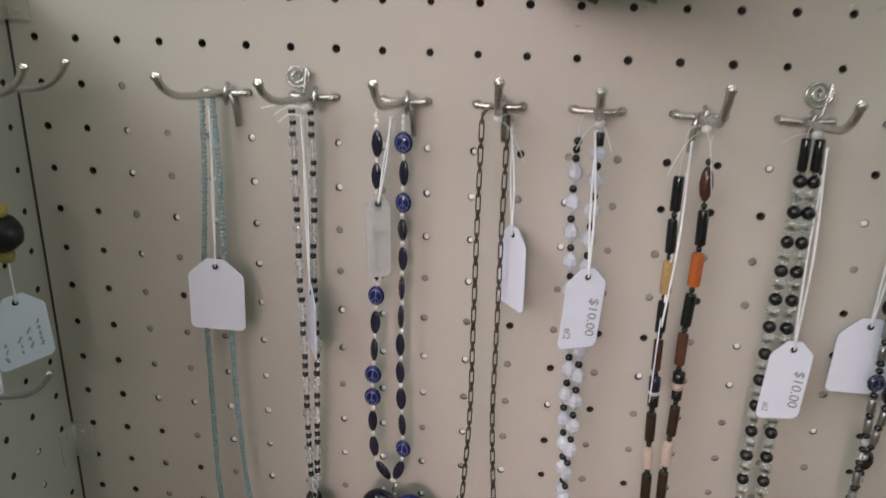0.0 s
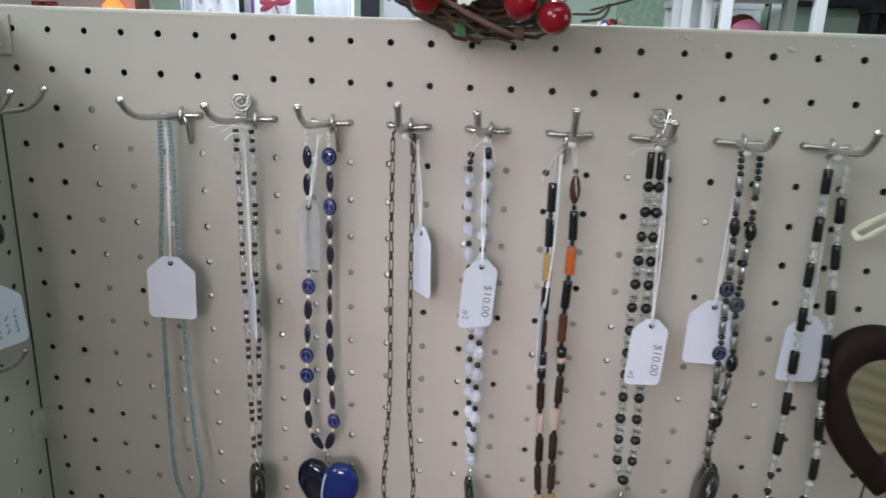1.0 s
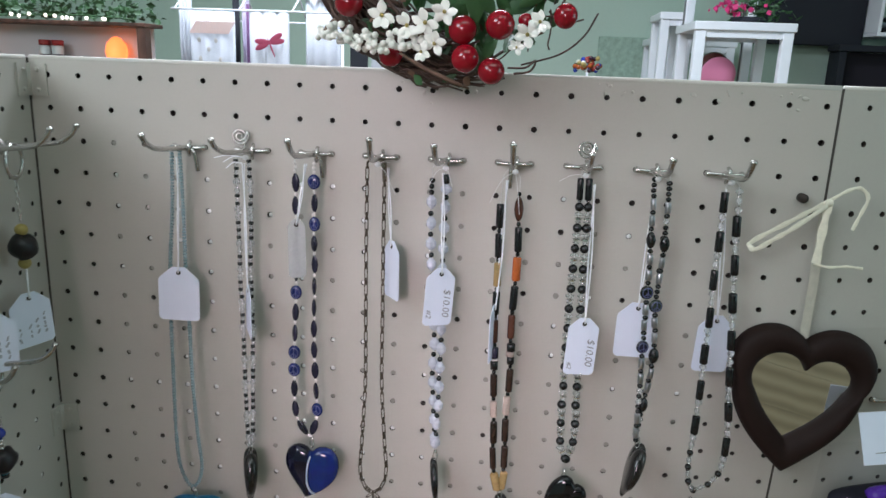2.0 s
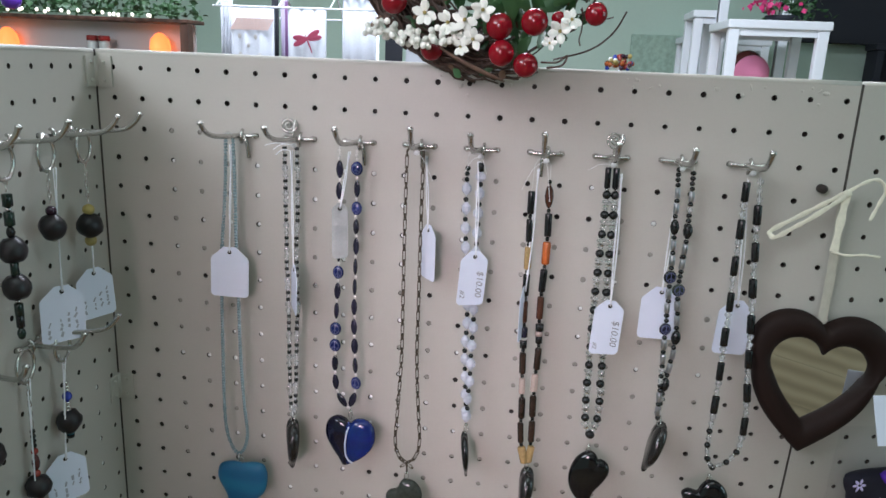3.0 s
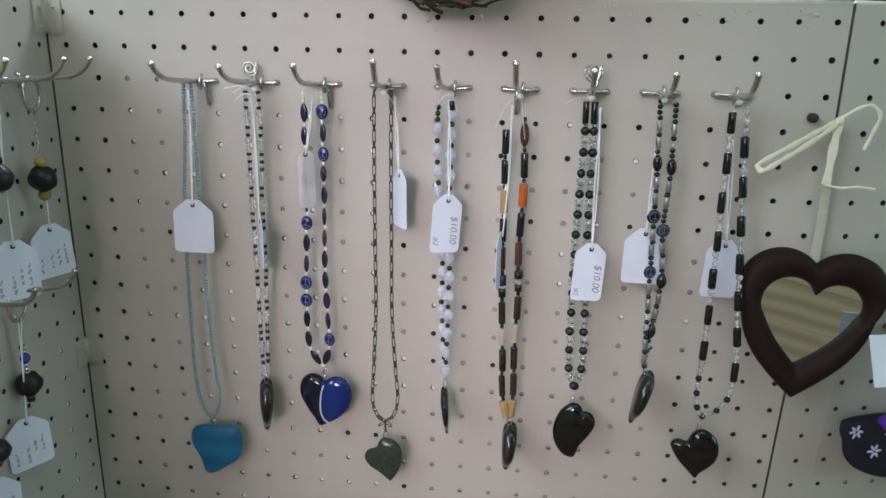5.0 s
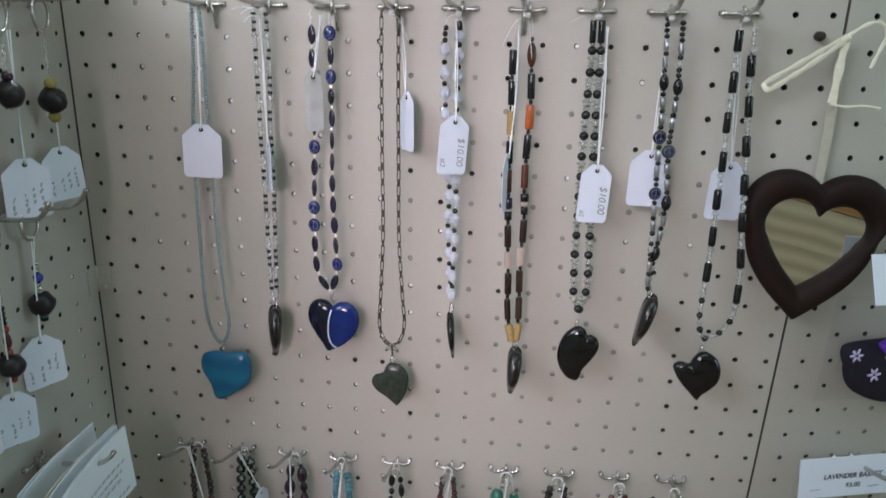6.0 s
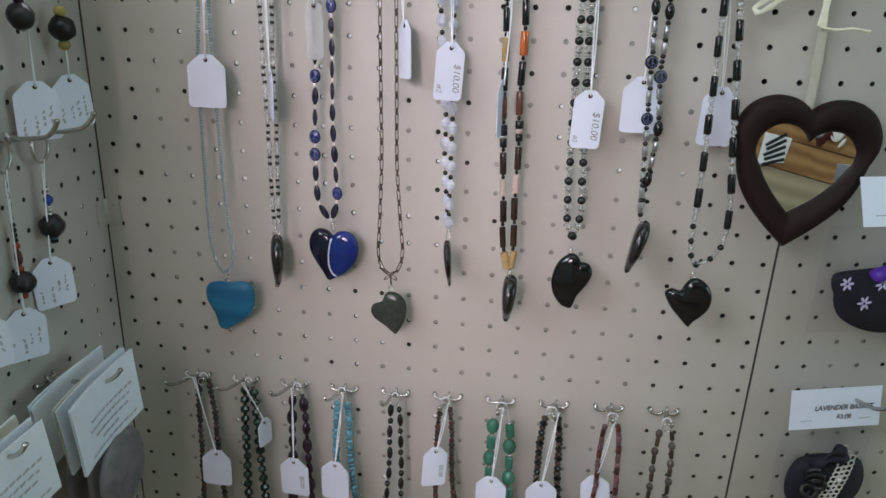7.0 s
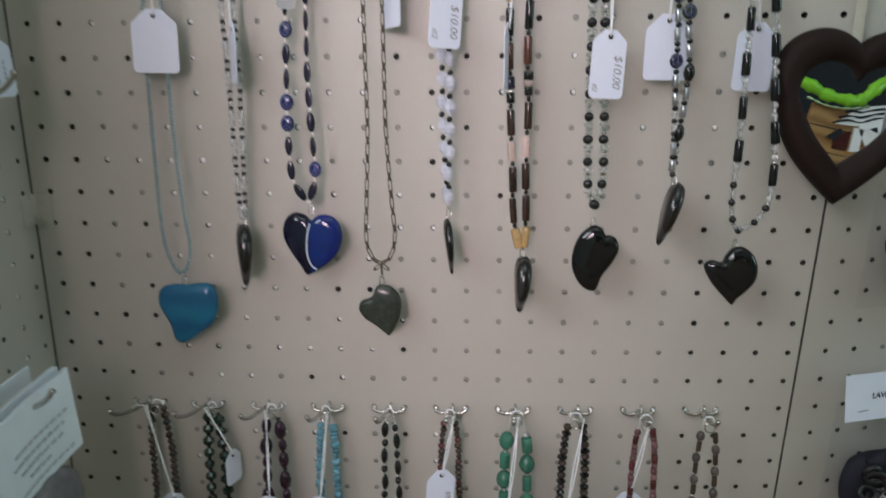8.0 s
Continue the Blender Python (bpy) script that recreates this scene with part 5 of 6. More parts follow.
# ---- goods on the receding wing ----
CALICO = material("navy_patterned_cotton", (0.007, 0.006, 0.015), 0.8, vary=0.4, grain=80, bump=0.5, fine=500)
VIOLET = material("violet_satin_ribbon", (0.11, 0.03, 0.42), 0.35, vary=0.25)
LILAC = material("lilac_print_flower", (0.60, 0.52, 0.80), 0.6)
# bag film tinted dark to carry the shade round the baskets
SHADE_FILM = material("shade_tinted_film", (0.16, 0.15, 0.19), 0.25, vary=0.3, grain=25, bump=0.6, fine=90, Alpha=0.075)
BLACK_SATIN = material("black_satin_ribbon", (0.010, 0.009, 0.011), 0.45, vary=0.3)
LACE = material("ivory_lace", (0.62, 0.60, 0.54), 0.8, vary=0.2, grain=300, bump=0.5)


def wing_m(d, z, out=0.0):
    """A pose on the receding wing: x along it, y into it, z up."""
    return Matrix.Translation(right_side(d, z, out)) @ pose(0, 0, 0, 0, 0, math.degrees(RIGHT))


def label_card(d, z, out, w, h, roll, lines, name_label, tip=-6):
    ob = thing("label_card", right_side(d, z, out), name_label, "label")
    m = wing_m(d, z, out) @ pose(0, 0, 0, tip, roll, 0)
    part("card", Mesh().add(*block(0, w, -0.0004, 0.0004, -h, 0), m), CARD, ob, smooth=False)
    for text, px, pz, size in lines:
        cu = bpy.data.curves.new("writing", "FONT")
        cu.body, cu.size, cu.extrude, cu.shear = text, size, 0.00003, 0.15
        cu.offset = 0.00016
        cu.materials.append(INK)
        t = new("writing", cu)
        t.parent = ob
        t.matrix_basis = PLACE[ob].inverted() @ m @ Matrix.Translation((px, -0.0006, pz)) @ pose(0, 0, 0, 90)
        tagged(t, "black printed letters")
    for px in (0.010, w - 0.02):
        part("staple", Mesh().add(*tube([(px, -0.0008, -h + 0.008), (px + 0.010, -0.0008, -h + 0.0085)], 0.0003, 5), m), STEEL, ob, "steel staple")
    return ob


label_card(0.0280, 1.0495, 0.020, 0.085, 0.038, -2, (("LAVENDER BASKET", 0.0225, -0.0205, 0.0064), ("$3.00", 0.0435, -0.0295, 0.0062)), "white card label printed lavender basket, three dollars")
label_card(0.0250, 1.2535, 0.043, 0.068, 0.0375, -1, (), "plain white card label stapled to a bag", -22)
peg_hook(right_side, 0.0222 + 2.5 * PITCH, TOP - 17 * PITCH, 0.010, 0.054, 0.014, group="hooks on the receding wing")
peg_hook(right_side, 0.0222 + 2.5 * PITCH, TOP - 9 * PITCH, 0.006, 0.050, 0.012, group="hooks on the receding wing")


def pouch(d, z, w, h, seed, lace, label):
    """A padded cotton basket in a clear bag that hangs on the wing."""
    ob = thing("lavender_basket", right_side(d, z, 0.012), label, "lavender basket")
    m = wing_m(d, z, 0.017)
    v, f = ball(40, 26)
    vv = []
    for p in v:
        p = Vector(p)
        top = 0.55 if p.z > 0.45 else 1.0
        k = 1 + 0.05 * noise.noise(p * 1.5 + Vector((seed, 0, 0)))
        full = 1 + 0.42 * max(0, p.z) if not lace else 1.0
        vv.append((p.x * w * k * full, p.y * 0.013, (p.z if p.z < 0.45 else 0.45 + (p.z - 0.45) * top * 0.6) * h * k))
    body = part("basket_body", (vv, f), CALICO, ob, "dark navy cotton body", m=m)
    rnd = random.Random(seed)
    if not lace:
        for px, pz in ((-0.90, 0.33), (-0.60, -0.12), (-0.38, 0.36), (0.02, -0.35), (0.22, 0.15), (0.5, -0.15), (0.62, 0.38)):
            g = Mesh()
            yy = -0.013 * math.sqrt(max(0.04, 1 - (px / (1 + 0.42 * max(0, pz))) ** 2 - pz * pz)) - 0.0009
            for a in range(6):
                t = a * math.pi / 3 + rnd.uniform(0, 0.3)
                g.add(*ball(7, 4), Matrix.Translation((px * w + 0.0036 * math.cos(t), yy, pz * h + 0.0036 * math.sin(t))) @ pose(0, 0, 0, 0, -math.degrees(t)) @ Matrix.Diagonal((0.0030, 0.0004, 0.0013, 1)))
            part("printed_flower", g, LILAC, ob, "small lilac printed flower", m=m)
    else:
        g = Mesh()
        for row in range(3):
            for k in range(16):
                a = -0.9 + 1.75 * k / 15
                px, pz = a * 0.42 + 0.10 * (row - 1) * 1.0, a * 0.92 - 0.10 * (row - 1)
                yy = -0.0135 * math.sqrt(max(0.08, 1 - px * px - pz * pz)) - 0.001
                rr = 0.0030 if row != 1 else 0.0024
                g.add(*tube([(px * w + rr * math.cos(t), yy, pz * h + rr * math.sin(t)) for t in np.linspace(0, 2 * math.pi, 9)[:-1]], 0.0008, 5, True))
        part("lace_band", g, LACE, ob, "openwork ivory lace band", m=m)
        for k in range(7):
            a = 0.9 * k
            bx, bz, rr = (-0.62 + 0.10 * (k % 3)) * w, (0.45 - 0.16 * k) * h, 0.0055 + 0.0012 * (k % 2)
            loop = [(bx + rr * math.cos(t), -0.014 - 0.003 * math.sin(t + a), bz + rr * 0.8 * math.sin(t)) for t in np.linspace(0, 2 * math.pi, 13)[:-1]]
            part("ribbon_loop", tube(loop, 0.0024, 7, True), BLACK_SATIN, ob, "gathered black ribbon", m=m)
        for s in (-0.5, 0.25):
            part("pearl", ball(10, 7), PEARL, ob, m=m @ Matrix.Translation((s * 0.42 * w, -0.0155, s * 0.92 * h)) @ Matrix.Diagonal((0.0022, 0.0022, 0.0022, 1)))
    for s in (0.0, 1.0):
        g = Mesh()
        pts = smoothed([(-0.48 * w, -0.006, 0.46 * h), (-0.32 * w + 0.1 * s * w, -0.014, 0.68 * h + 0.008 * s), (0.05 * w, -0.014, 0.76 * h + 0.008 * s), (0.5 * w, -0.006, 0.52 * h)], 8)
        g.add(*tube(pts, [0.0062 * (0.6 + 0.4 * math.sin(0.5 * i + s)) for i in range(len(pts))], 7))
        part("ribbon", g, VIOLET if not lace else CALICO, ob, "gathered satin ribbon", m=m)
    film("bag", right_side, (d - w * 1.12, d + w * 1.3), (z - h * 1.25, z + h * 1.6), 0.005, ob, seed, SHADE_FILM)
    return ob


pouch(0.0990, 1.1445, 0.053, 0.036, 1, False, "navy cotton lavender basket with lilac flowers, bagged")
pouch(0.0840, 0.9440, 0.038, 0.044, 2, True, "black lavender basket with ivory lace band, bagged")

# ---- berry wreath on the screen's top edge ----
wreath = thing("wreath", (0.077, -0.035, 1.475), "grapevine wreath with red berries and white silk flowers", "wreath")
G = random.Random(21)
cx, cy, cz0, R = 0.071, -0.043, 1.576, 0.079
twigs = Mesh()
for k in range(260):
    a0, span = G.uniform(0, 2 * math.pi), G.uniform(1.0, 2.6)
    if (a0 + span > 5.05 or a0 > 4.95) and k % 40:
        a0 = G.uniform(0.1, 5.02 - span)
    r0, p0, tw = G.uniform(0.004, 0.026), G.uniform(0, 6.28), G.uniform(-2.5, 2.5)
    pts = []
    for i in range(15):
        a = a0 + span * i / 14
        ph = p0 + tw * i / 14
        rr = R + r0 * math.cos(ph) + 0.002 * math.sin(i * 1.7 + k)
        pts.append((cx + rr * math.cos(a), cy + r0 * 0.95 * math.sin(ph), cz0 + rr * math.sin(a)))
    thick = G.uniform(0.0007, 0.0024)
    twigs.add(*tube(pts, [thick * (1 - 0.5 * i / 14) for i in range(15)], 6))
for k in range(120):
    a0, span = radians(G.uniform(205, 262)), radians(G.uniform(16, 34))
    r0, p0, lift = G.uniform(-0.016, 0.020), G.uniform(-0.024, 0.030), G.uniform(-0.008, 0.008)
    pts = [(cx + (R + r0 + lift * i / 6 + 0.0015 * math.sin(i * 2.1 + k)) * math.cos(a0 + span * i / 6), cy - p0 + 0.001 * math.cos(i * 1.9 + k), cz0 + (R + r0 + lift * i / 6 + 0.0015 * math.sin(i * 2.1 + k)) * math.sin(a0 + span * i / 6)) for i in range(7)]
    twigs.add(*tube(pts, G.uniform(0.0006, 0.0017), 6))
for k in range(46):
    a = G.uniform(0, 2 * math.pi)
    base = Vector((cx + R * math.cos(a), cy - 0.012, cz0 + R * math.sin(a)))
    pts, d = [base], Vector((math.cos(a) * 0.6 + G.uniform(-0.9, 0.9), G.uniform(-0.5, 0.1), math.sin(a) * 0.6 + G.uniform(-0.9, 0.9))).normalized()
    for i in range(6):
        d = (d + Vector((G.uniform(-0.5, 0.5), G.uniform(-0.3, 0.3), G.uniform(-0.5, 0.5)))).normalized()
        pts.append(pts[-1] + d * 0.0045)
    part("loose_tendril", tube(smoothed(pts, 3), 0.00055, 5), VINE, wreath)
part("bark_strip", tube(smoothed([(0.040, -0.086, 1.4945), (0.056, -0.088, 1.4860), (0.072, -0.086, 1.4790), (0.0835, -0.080, 1.4745)], 6), [0.0007 + 0.0008 * math.sin(math.pi * i / 18) for i in range(19)], 7), material("pale_bark", (0.15, 0.085, 0.055), 0.7, vary=0.4, grain=200, bump=0.5), wreath, "pale strip of bark")
part("vine_ring", twigs, VINE, wreath, "twisted brown grapevine")
part("curl", tube(smoothed([(0.107, -0.075, 1.488), (0.118, -0.08, 1.4885), (0.124, -0.08, 1.493), (0.121, -0.08, 1.4865), (0.111, -0.08, 1.4845)], 6), 0.0007, 6), VINE, wreath)
part("curl", tube(smoothed([(0.115, -0.075, 1.490), (0.138, -0.08, 1.497), (0.152, -0.08, 1.508), (0.160, -0.075, 1.522)], 6), 0.0006, 6), VINE, wreath)
BERRIES = [(0.0810, 1.4925, 0.0088), (0.0785, 1.5095, 0.0088), (0.1015, 1.5125, 0.0088), (0.0975, 1.4855, 0.0083), (0.0315, 1.4935, 0.0080), (0.1400, 1.5190, 0.0072), (0.0080, 1.5230, 0.0085), (0.1165, 1.5160, 0.0045)]
for k in range(14):
    a = radians(-20 + 220 * k / 13)
    BERRIES.append((cx + (R + G.uniform(-0.012, 0.012)) * math.cos(a), cz0 + (R + G.uniform(-0.012, 0.012)) * math.sin(a), G.uniform(0.0065, 0.0088)))
BALL_MESH = Mesh().add(*ball(20, 14)).data("berry", BERRY)
for x, z, r in BERRIES:
    back = -0.088 if (x, z) != (0.0315, 1.4935) else -0.074
    part("berry", BALL_MESH, BERRY, wreath, m=Matrix.Translation((x, back + G.uniform(-0.006, 0.004), z)) @ pose(0, 0, 0, G.uniform(0, 90), G.uniform(0, 90)) @ Matrix.Diagonal((r, r, r * 1.04, 1)))
PIP = Mesh().add(*ball(9, 6)).data("pip", WHITE_PETAL)
for k in range(90):
    t = k / 89
    x, z = -0.010 + 0.066 * t, 1.5040 - 0.004 * t + 0.002 * math.sin(9 * t)
    part("pip_berry", PIP, WHITE_PETAL, wreath, m=Matrix.Translation((x + G.uniform(-0.003, 0.003), -0.090 + G.uniform(-0.006, 0.006), z + G.uniform(-0.0055, 0.0055))) @ Matrix.Diagonal((0.0022, 0.0022, 0.0022, 1)))


def silk_flower(x, y, z, s, seed):
    rnd = random.Random(seed)
    ob = thing_part = part("silk_flower", ball(7, 5), AMBER, wreath, "white silk blossom", m=Matrix.Translation((x, y - 0.001, z)) @ Matrix.Diagonal((s * 0.16, s * 0.16, s * 0.16, 1)))
    for k in range(5):
        a = 2 * math.pi * k / 5 + rnd.uniform(-0.3, 0.3)
        v, f = [], []
        for i in range(5):
            for j in range(3):
                u, w = i / 4, (j - 1)
                r = s * (0.12 + 0.9 * u)
                wide = s * 0.36 * math.sin(math.pi * (0.12 + 0.8 * u)) * w
                v.append((r * math.cos(a) - wide * math.sin(a), -s * 0.25 * u * rnd.uniform(0.5, 1.2) + s * 0.14 * abs(w), r * math.sin(a) + wide * math.cos(a)))
        for i in range(4):
            for j in range(2):
                f.append((i * 3 + j, i * 3 + j + 1, i * 3 + j + 4, i * 3 + j + 3))
        v += [(p[0], p[1] + 0.0003, p[2]) for p in v]
        f += [tuple(i + 15 for i in reversed(q)) for q in f]
        part("petal", (v, f), WHITE_PETAL, ob, m=Matrix.Translation((x, y, z)) @ pose(0, 0, 0, rnd.uniform(-25, 25), rnd.uniform(-25, 25), 0))


for k, (x, z, s) in enumerate(((0.0565, 1.5125, 0.0085), (0.0455, 1.5105, 0.008), (0.0625, 1.5005, 0.0075), (0.0545, 1.4955, 0.006), (0.0300, 1.5160, 0.0085), (0.1180, 1.5075, 0.008), (0.1120, 1.5000, 0.005), (0.1250, 1.5150, 0.007), (0.0680, 1.5190, 0.008), (-0.0050, 1.5480, 0.009), (0.1600, 1.5500, 0.009), (0.0150, 1.6350, 0.009), (0.1300, 1.6400, 0.009))):
    silk_flower(x, -0.094, z, s, k)


def leaf_blade(x, y, z, size, m, mat, owner, name="leaf"):
    v, f = [], []
    for i in range(6):
        u = i / 5
        w = size * 0.2 * math.sin(math.pi * (0.06 + 0.9 * u))
        sag = -size * 0.25 * u * u
        v += [(-w, size * 0.05, u * size + sag * 0.3), (0, 0, u * size + sag * 0.3), (w, size * 0.05, u * size + sag * 0.3)]
    for i in range(5):
        for j in range(2):
            f.append((i * 3 + j, i * 3 + j + 1, i * 3 + j + 4, i * 3 + j + 3))
    v += [(p[0], p[1] + 0.0004, p[2]) for p in v]
    f += [tuple(i + 18 for i in reversed(q)) for q in f]
    part(name, (v, f), mat, owner, m=Matrix.Translation((x, y, z)) @ m)


for k in range(26):
    near = k < 8
    a = radians(-75 + 8 * k) if near else G.uniform(-0.6, 3.8)
    x, z = (0.082 + 0.006 * k - 0.02, 1.502 + 0.0028 * k) if near else (cx + R * math.cos(a), cz0 + R * math.sin(a))
    leaf_blade(x, -0.074 + G.uniform(-0.008, 0.006), z, G.uniform(0.020, 0.034), pose(0, 0, 0, G.uniform(-30, 30), G.uniform(-70, 70), G.uniform(-40, 40)), LEAF, wreath)

for k in range(44):
    a = radians(G.uniform(205, 330))
    r = R + G.uniform(-0.034, 0.010)
    leaf_blade(cx + r * math.cos(a), -0.060 + G.uniform(-0.012, 0.012), cz0 + r * math.sin(a), G.uniform(0.018, 0.032), pose(0, 0, 0, G.uniform(-40, 40), G.uniform(-90, 90), G.uniform(-50, 50)), LEAF, wreath)
DRY_LEAF = material("dry_brown_leaf", (0.12, 0.07, 0.04), 0.7, vary=0.5, grain=90)
for k in range(46):
    a = radians(G.uniform(180, 360))
    r = R + G.uniform(-0.022, 0.024)
    leaf_blade(cx + r * math.cos(a), -0.066 + G.uniform(-0.014, 0.012), cz0 + r * math.sin(a), G.uniform(0.008, 0.02), pose(0, 0, 0, G.uniform(-60, 60), G.uniform(0, 360), G.uniform(-60, 60)), LEAF if k % 3 == 0 else DRY_LEAF, wreath, "dry_leaf")

# ---- the shop behind the screen ----
WHITE_WOOD = material("white_painted_wood", (0.80, 0.83, 0.88), 0.45, vary=0.05, grain=20)
SHELF_WOOD = banded("reddish_shelf_wood", (0.06, 0.028, 0.02), (0.11, 0.052, 0.036), 9.0, 0.45, "X", 5.0)
PINK_WALL = material("pinkish_white_panel", (0.70, 0.66, 0.69), 0.7, vary=0.06, grain=8)
GLOW = bpy.data.materials.new("amber_bulb_glow")
GLOW.use_nodes = True
GLOW.node_tree.nodes["Principled BSDF"].inputs["Base Color"].default_value = (1.0, 0.35, 0.1, 1)
GLOW.node_tree.nodes["Principled BSDF"].inputs["Emission Color"].default_value = (1.0, 0.21, 0.045, 1)
GLOW.node_tree.nodes["Principled BSDF"].inputs["Emission Strength"].default_value = 1.9
WARM = bpy.data.materials.new("small_white_bulb_glow")
WARM.use_nodes = True
WARM.node_tree.nodes["Principled BSDF"].inputs["Emission Color"].default_value = (1.0, 0.86, 0.66, 1)
WARM.node_tree.nodes["Principled BSDF"].inputs["Emission Strength"].default_value = 1.5
RED_LID = material("red_jar_lid", (0.35, 0.03, 0.03), 0.4)
JAR = material("white_china_jar", (0.72, 0.74, 0.76), 0.2)
NAVY = material("dark_navy_panel", (0.008, 0.010, 0.018), 0.75, vary=0.2, grain=5)
TOWEL = material("white_cotton_towel", (0.42, 0.435, 0.48), 0.9, vary=0.06, grain=200, bump=0.4)
TOWEL_RED = material("red_towel_print", (0.34, 0.05, 0.10), 0.9, vary=0.15)
GREY_PRINT = material("grey_towel_print", (0.42, 0.40, 0.38), 0.9, vary=0.2)
PINK = material("pink_felt", (0.80, 0.26, 0.44), 0.8, vary=0.08)

SY = 1.25
shelf = thing("wall_shelf", (-1.4, SY + 0.1, 0.9), "reddish-brown open wooden shelf unit with pale back", "shelf")
part("shelf_board", block(-2.1, -0.829, SY - 0.02, SY + 0.075, 1.557, 1.567, 0.002), SHELF_WOOD, shelf, smooth=False)
part("shelf_board", block(-2.1, -0.847, SY - 0.02, SY + 0.075, 1.40, 1.416, 0.002), SHELF_WOOD, shelf, smooth=False)
part("end_panel", block(-0.8525, -0.830, SY - 0.018, SY + 0.012, 0.0, 1.5568, 0.002), SHELF_WOOD, shelf, smooth=False)
part("end_panel", block(-2.118, -2.1, SY - 0.018, SY + 0.075, 0.0, 1.588, 0.002), SHELF_WOOD, shelf, smooth=False)
part("back_panel", block(-2.1, -0.8535, SY + 0.065, SY + 0.0748, 0.3, 1.5568), PINK_WALL, shelf, "pinkish white back panel", smooth=False)
for x in (-0.935, -1.385):
    lamp = thing("amber_lamp", (x, SY + 0.03, 1.416), "small glowing amber glass lamp on the shelf", "lamp", "amber lamps")
    part("base", lathe([(0.022, 1.4162), (0.024, 1.424), (0.012, 1.434), (0.011, 1.448)], 16), SHELF_WOOD, lamp, m=Matrix.Translation((x, SY + 0.03, 0)))
    part("globe", lathe([(0.011, 1.448), (0.021, 1.468), (0.028, 1.494), (0.024, 1.515), (0.013, 1.528), (0.005, 1.533)], 18), GLOW, lamp, "glowing amber glass globe", m=Matrix.Translation((x, SY + 0.03, 0)))
for x in (-1.128, -1.093):
    jar = thing("spice_jar", (x, SY + 0.025, 1.416), "small white jar with a red lid on the shelf", "jar", "red-lidded jars")
    part("body", lathe([(0.012, 1.4162), (0.0145, 1.42), (0.0145, 1.50), (0.012, 1.506)], 14), JAR, jar, m=Matrix.Translation((x, SY + 0.025, 0)))
    part("band", lathe([(0.0148, 1.47), (0.0148, 1.484)], 14), material("dark_jar_band", (0.12, 0.1, 0.12), 0.5), jar, m=Matrix.Translation((x, SY + 0.025, 0)))
    part("lid", lathe([(0.0145, 1.5062), (0.0148, 1.518), (0.012, 1.5195)], 14), RED_LID, jar, "red lid", m=Matrix.Translation((x, SY + 0.025, 0)))
G = random.Random(33)
garland = thing("garland", (-1.4, SY + 0.02, 1.588), "green leaf garland with small white lights on the shelf", "garland")
leaves = Mesh()
for k in range(1100):
    x = G.uniform(-2.05, -0.845)
    z, y = 1.580 + abs(G.gauss(0, 0.035)), SY + G.uniform(-0.03, 0.12)
    s = G.uniform(0.012, 0.028)
    m = Matrix.Translation((x, y, z)) @ pose(0, 0, 0, G.uniform(0, 360), G.uniform(0, 360), G.uniform(0, 360))
    leaves.add([(0, 0, 0), (s * 0.35, s * 0.1, s * 0.5), (0, 0, s), (-s * 0.35, s * 0.1, s * 0.5)], [(0, 1, 2, 3)], m)
tagged(part("leaves", leaves, LEAF, garland, "many small green leaves", smooth=False), kind="stuff")
part("wire", tube(smoothed([(-2.05, SY - 0.03, 1.574), (-1.7, SY - 0.03, 1.58), (-1.3, SY - 0.035, 1.572), (-1.0, SY - 0.03, 1.58), (-0.85, SY - 0.02, 1.574)], 8), 0.002, 5), LEAF, garland)
WARM_PIP = Mesh().add(*ball(9, 6)).data("light", WARM)
for k in range(44):
    x = -2.0 + 1.09 * k / 43 + G.uniform(-0.02, 0.02)
    part("light", WARM_PIP, WARM, garland, "tiny white bulb", m=Matrix.Translation((x, SY - 0.042, 1.573 + G.uniform(-0.003, 0.007))) @ Matrix.Diagonal((0.0044, 0.0044, 0.0048, 1)))
part("drop_flower", Mesh().add(*ball(9, 6)), VIOLET, garland, "small violet blossom", m=Matrix.Translation((-1.30, SY - 0.05, 1.60)) @ Matrix.Diagonal((0.03, 0.02, 0.025, 1)))

rack = thing("towel_rack", (-0.55, 1.25, 0.746), "white wire rack hung with printed cotton towels", "rack")
for x in (-0.755, -0.345):
    part("post", tube([(x, 1.30, 0.746), (x, 1.30, 1.66)], 0.004, 8), WHITE_WOOD, rack)
for z, y in ((1.605, 1.245), (1.640, 1.30), (1.585, 1.36)):
    part("rail", tube([(-0.765, y, z), (-0.335, y, z)], 0.0025, 8), WHITE_WOOD, rack)
for x in (-0.755, -0.59, -0.455, -0.345):
    part("cross_wire", tube([(x, 1.243, 1.606), (x, 1.30, 1.641), (x, 1.362, 1.586)], 0.002, 6), WHITE_WOOD, rack)


LILAC_CLOTH = material("lilac_cotton", (0.42, 0.38, 0.48), 0.9, vary=0.1, grain=200)
PURPLE_CLOTH = material("purple_cotton", (0.16, 0.07, 0.18), 0.9, vary=0.1, grain=200)


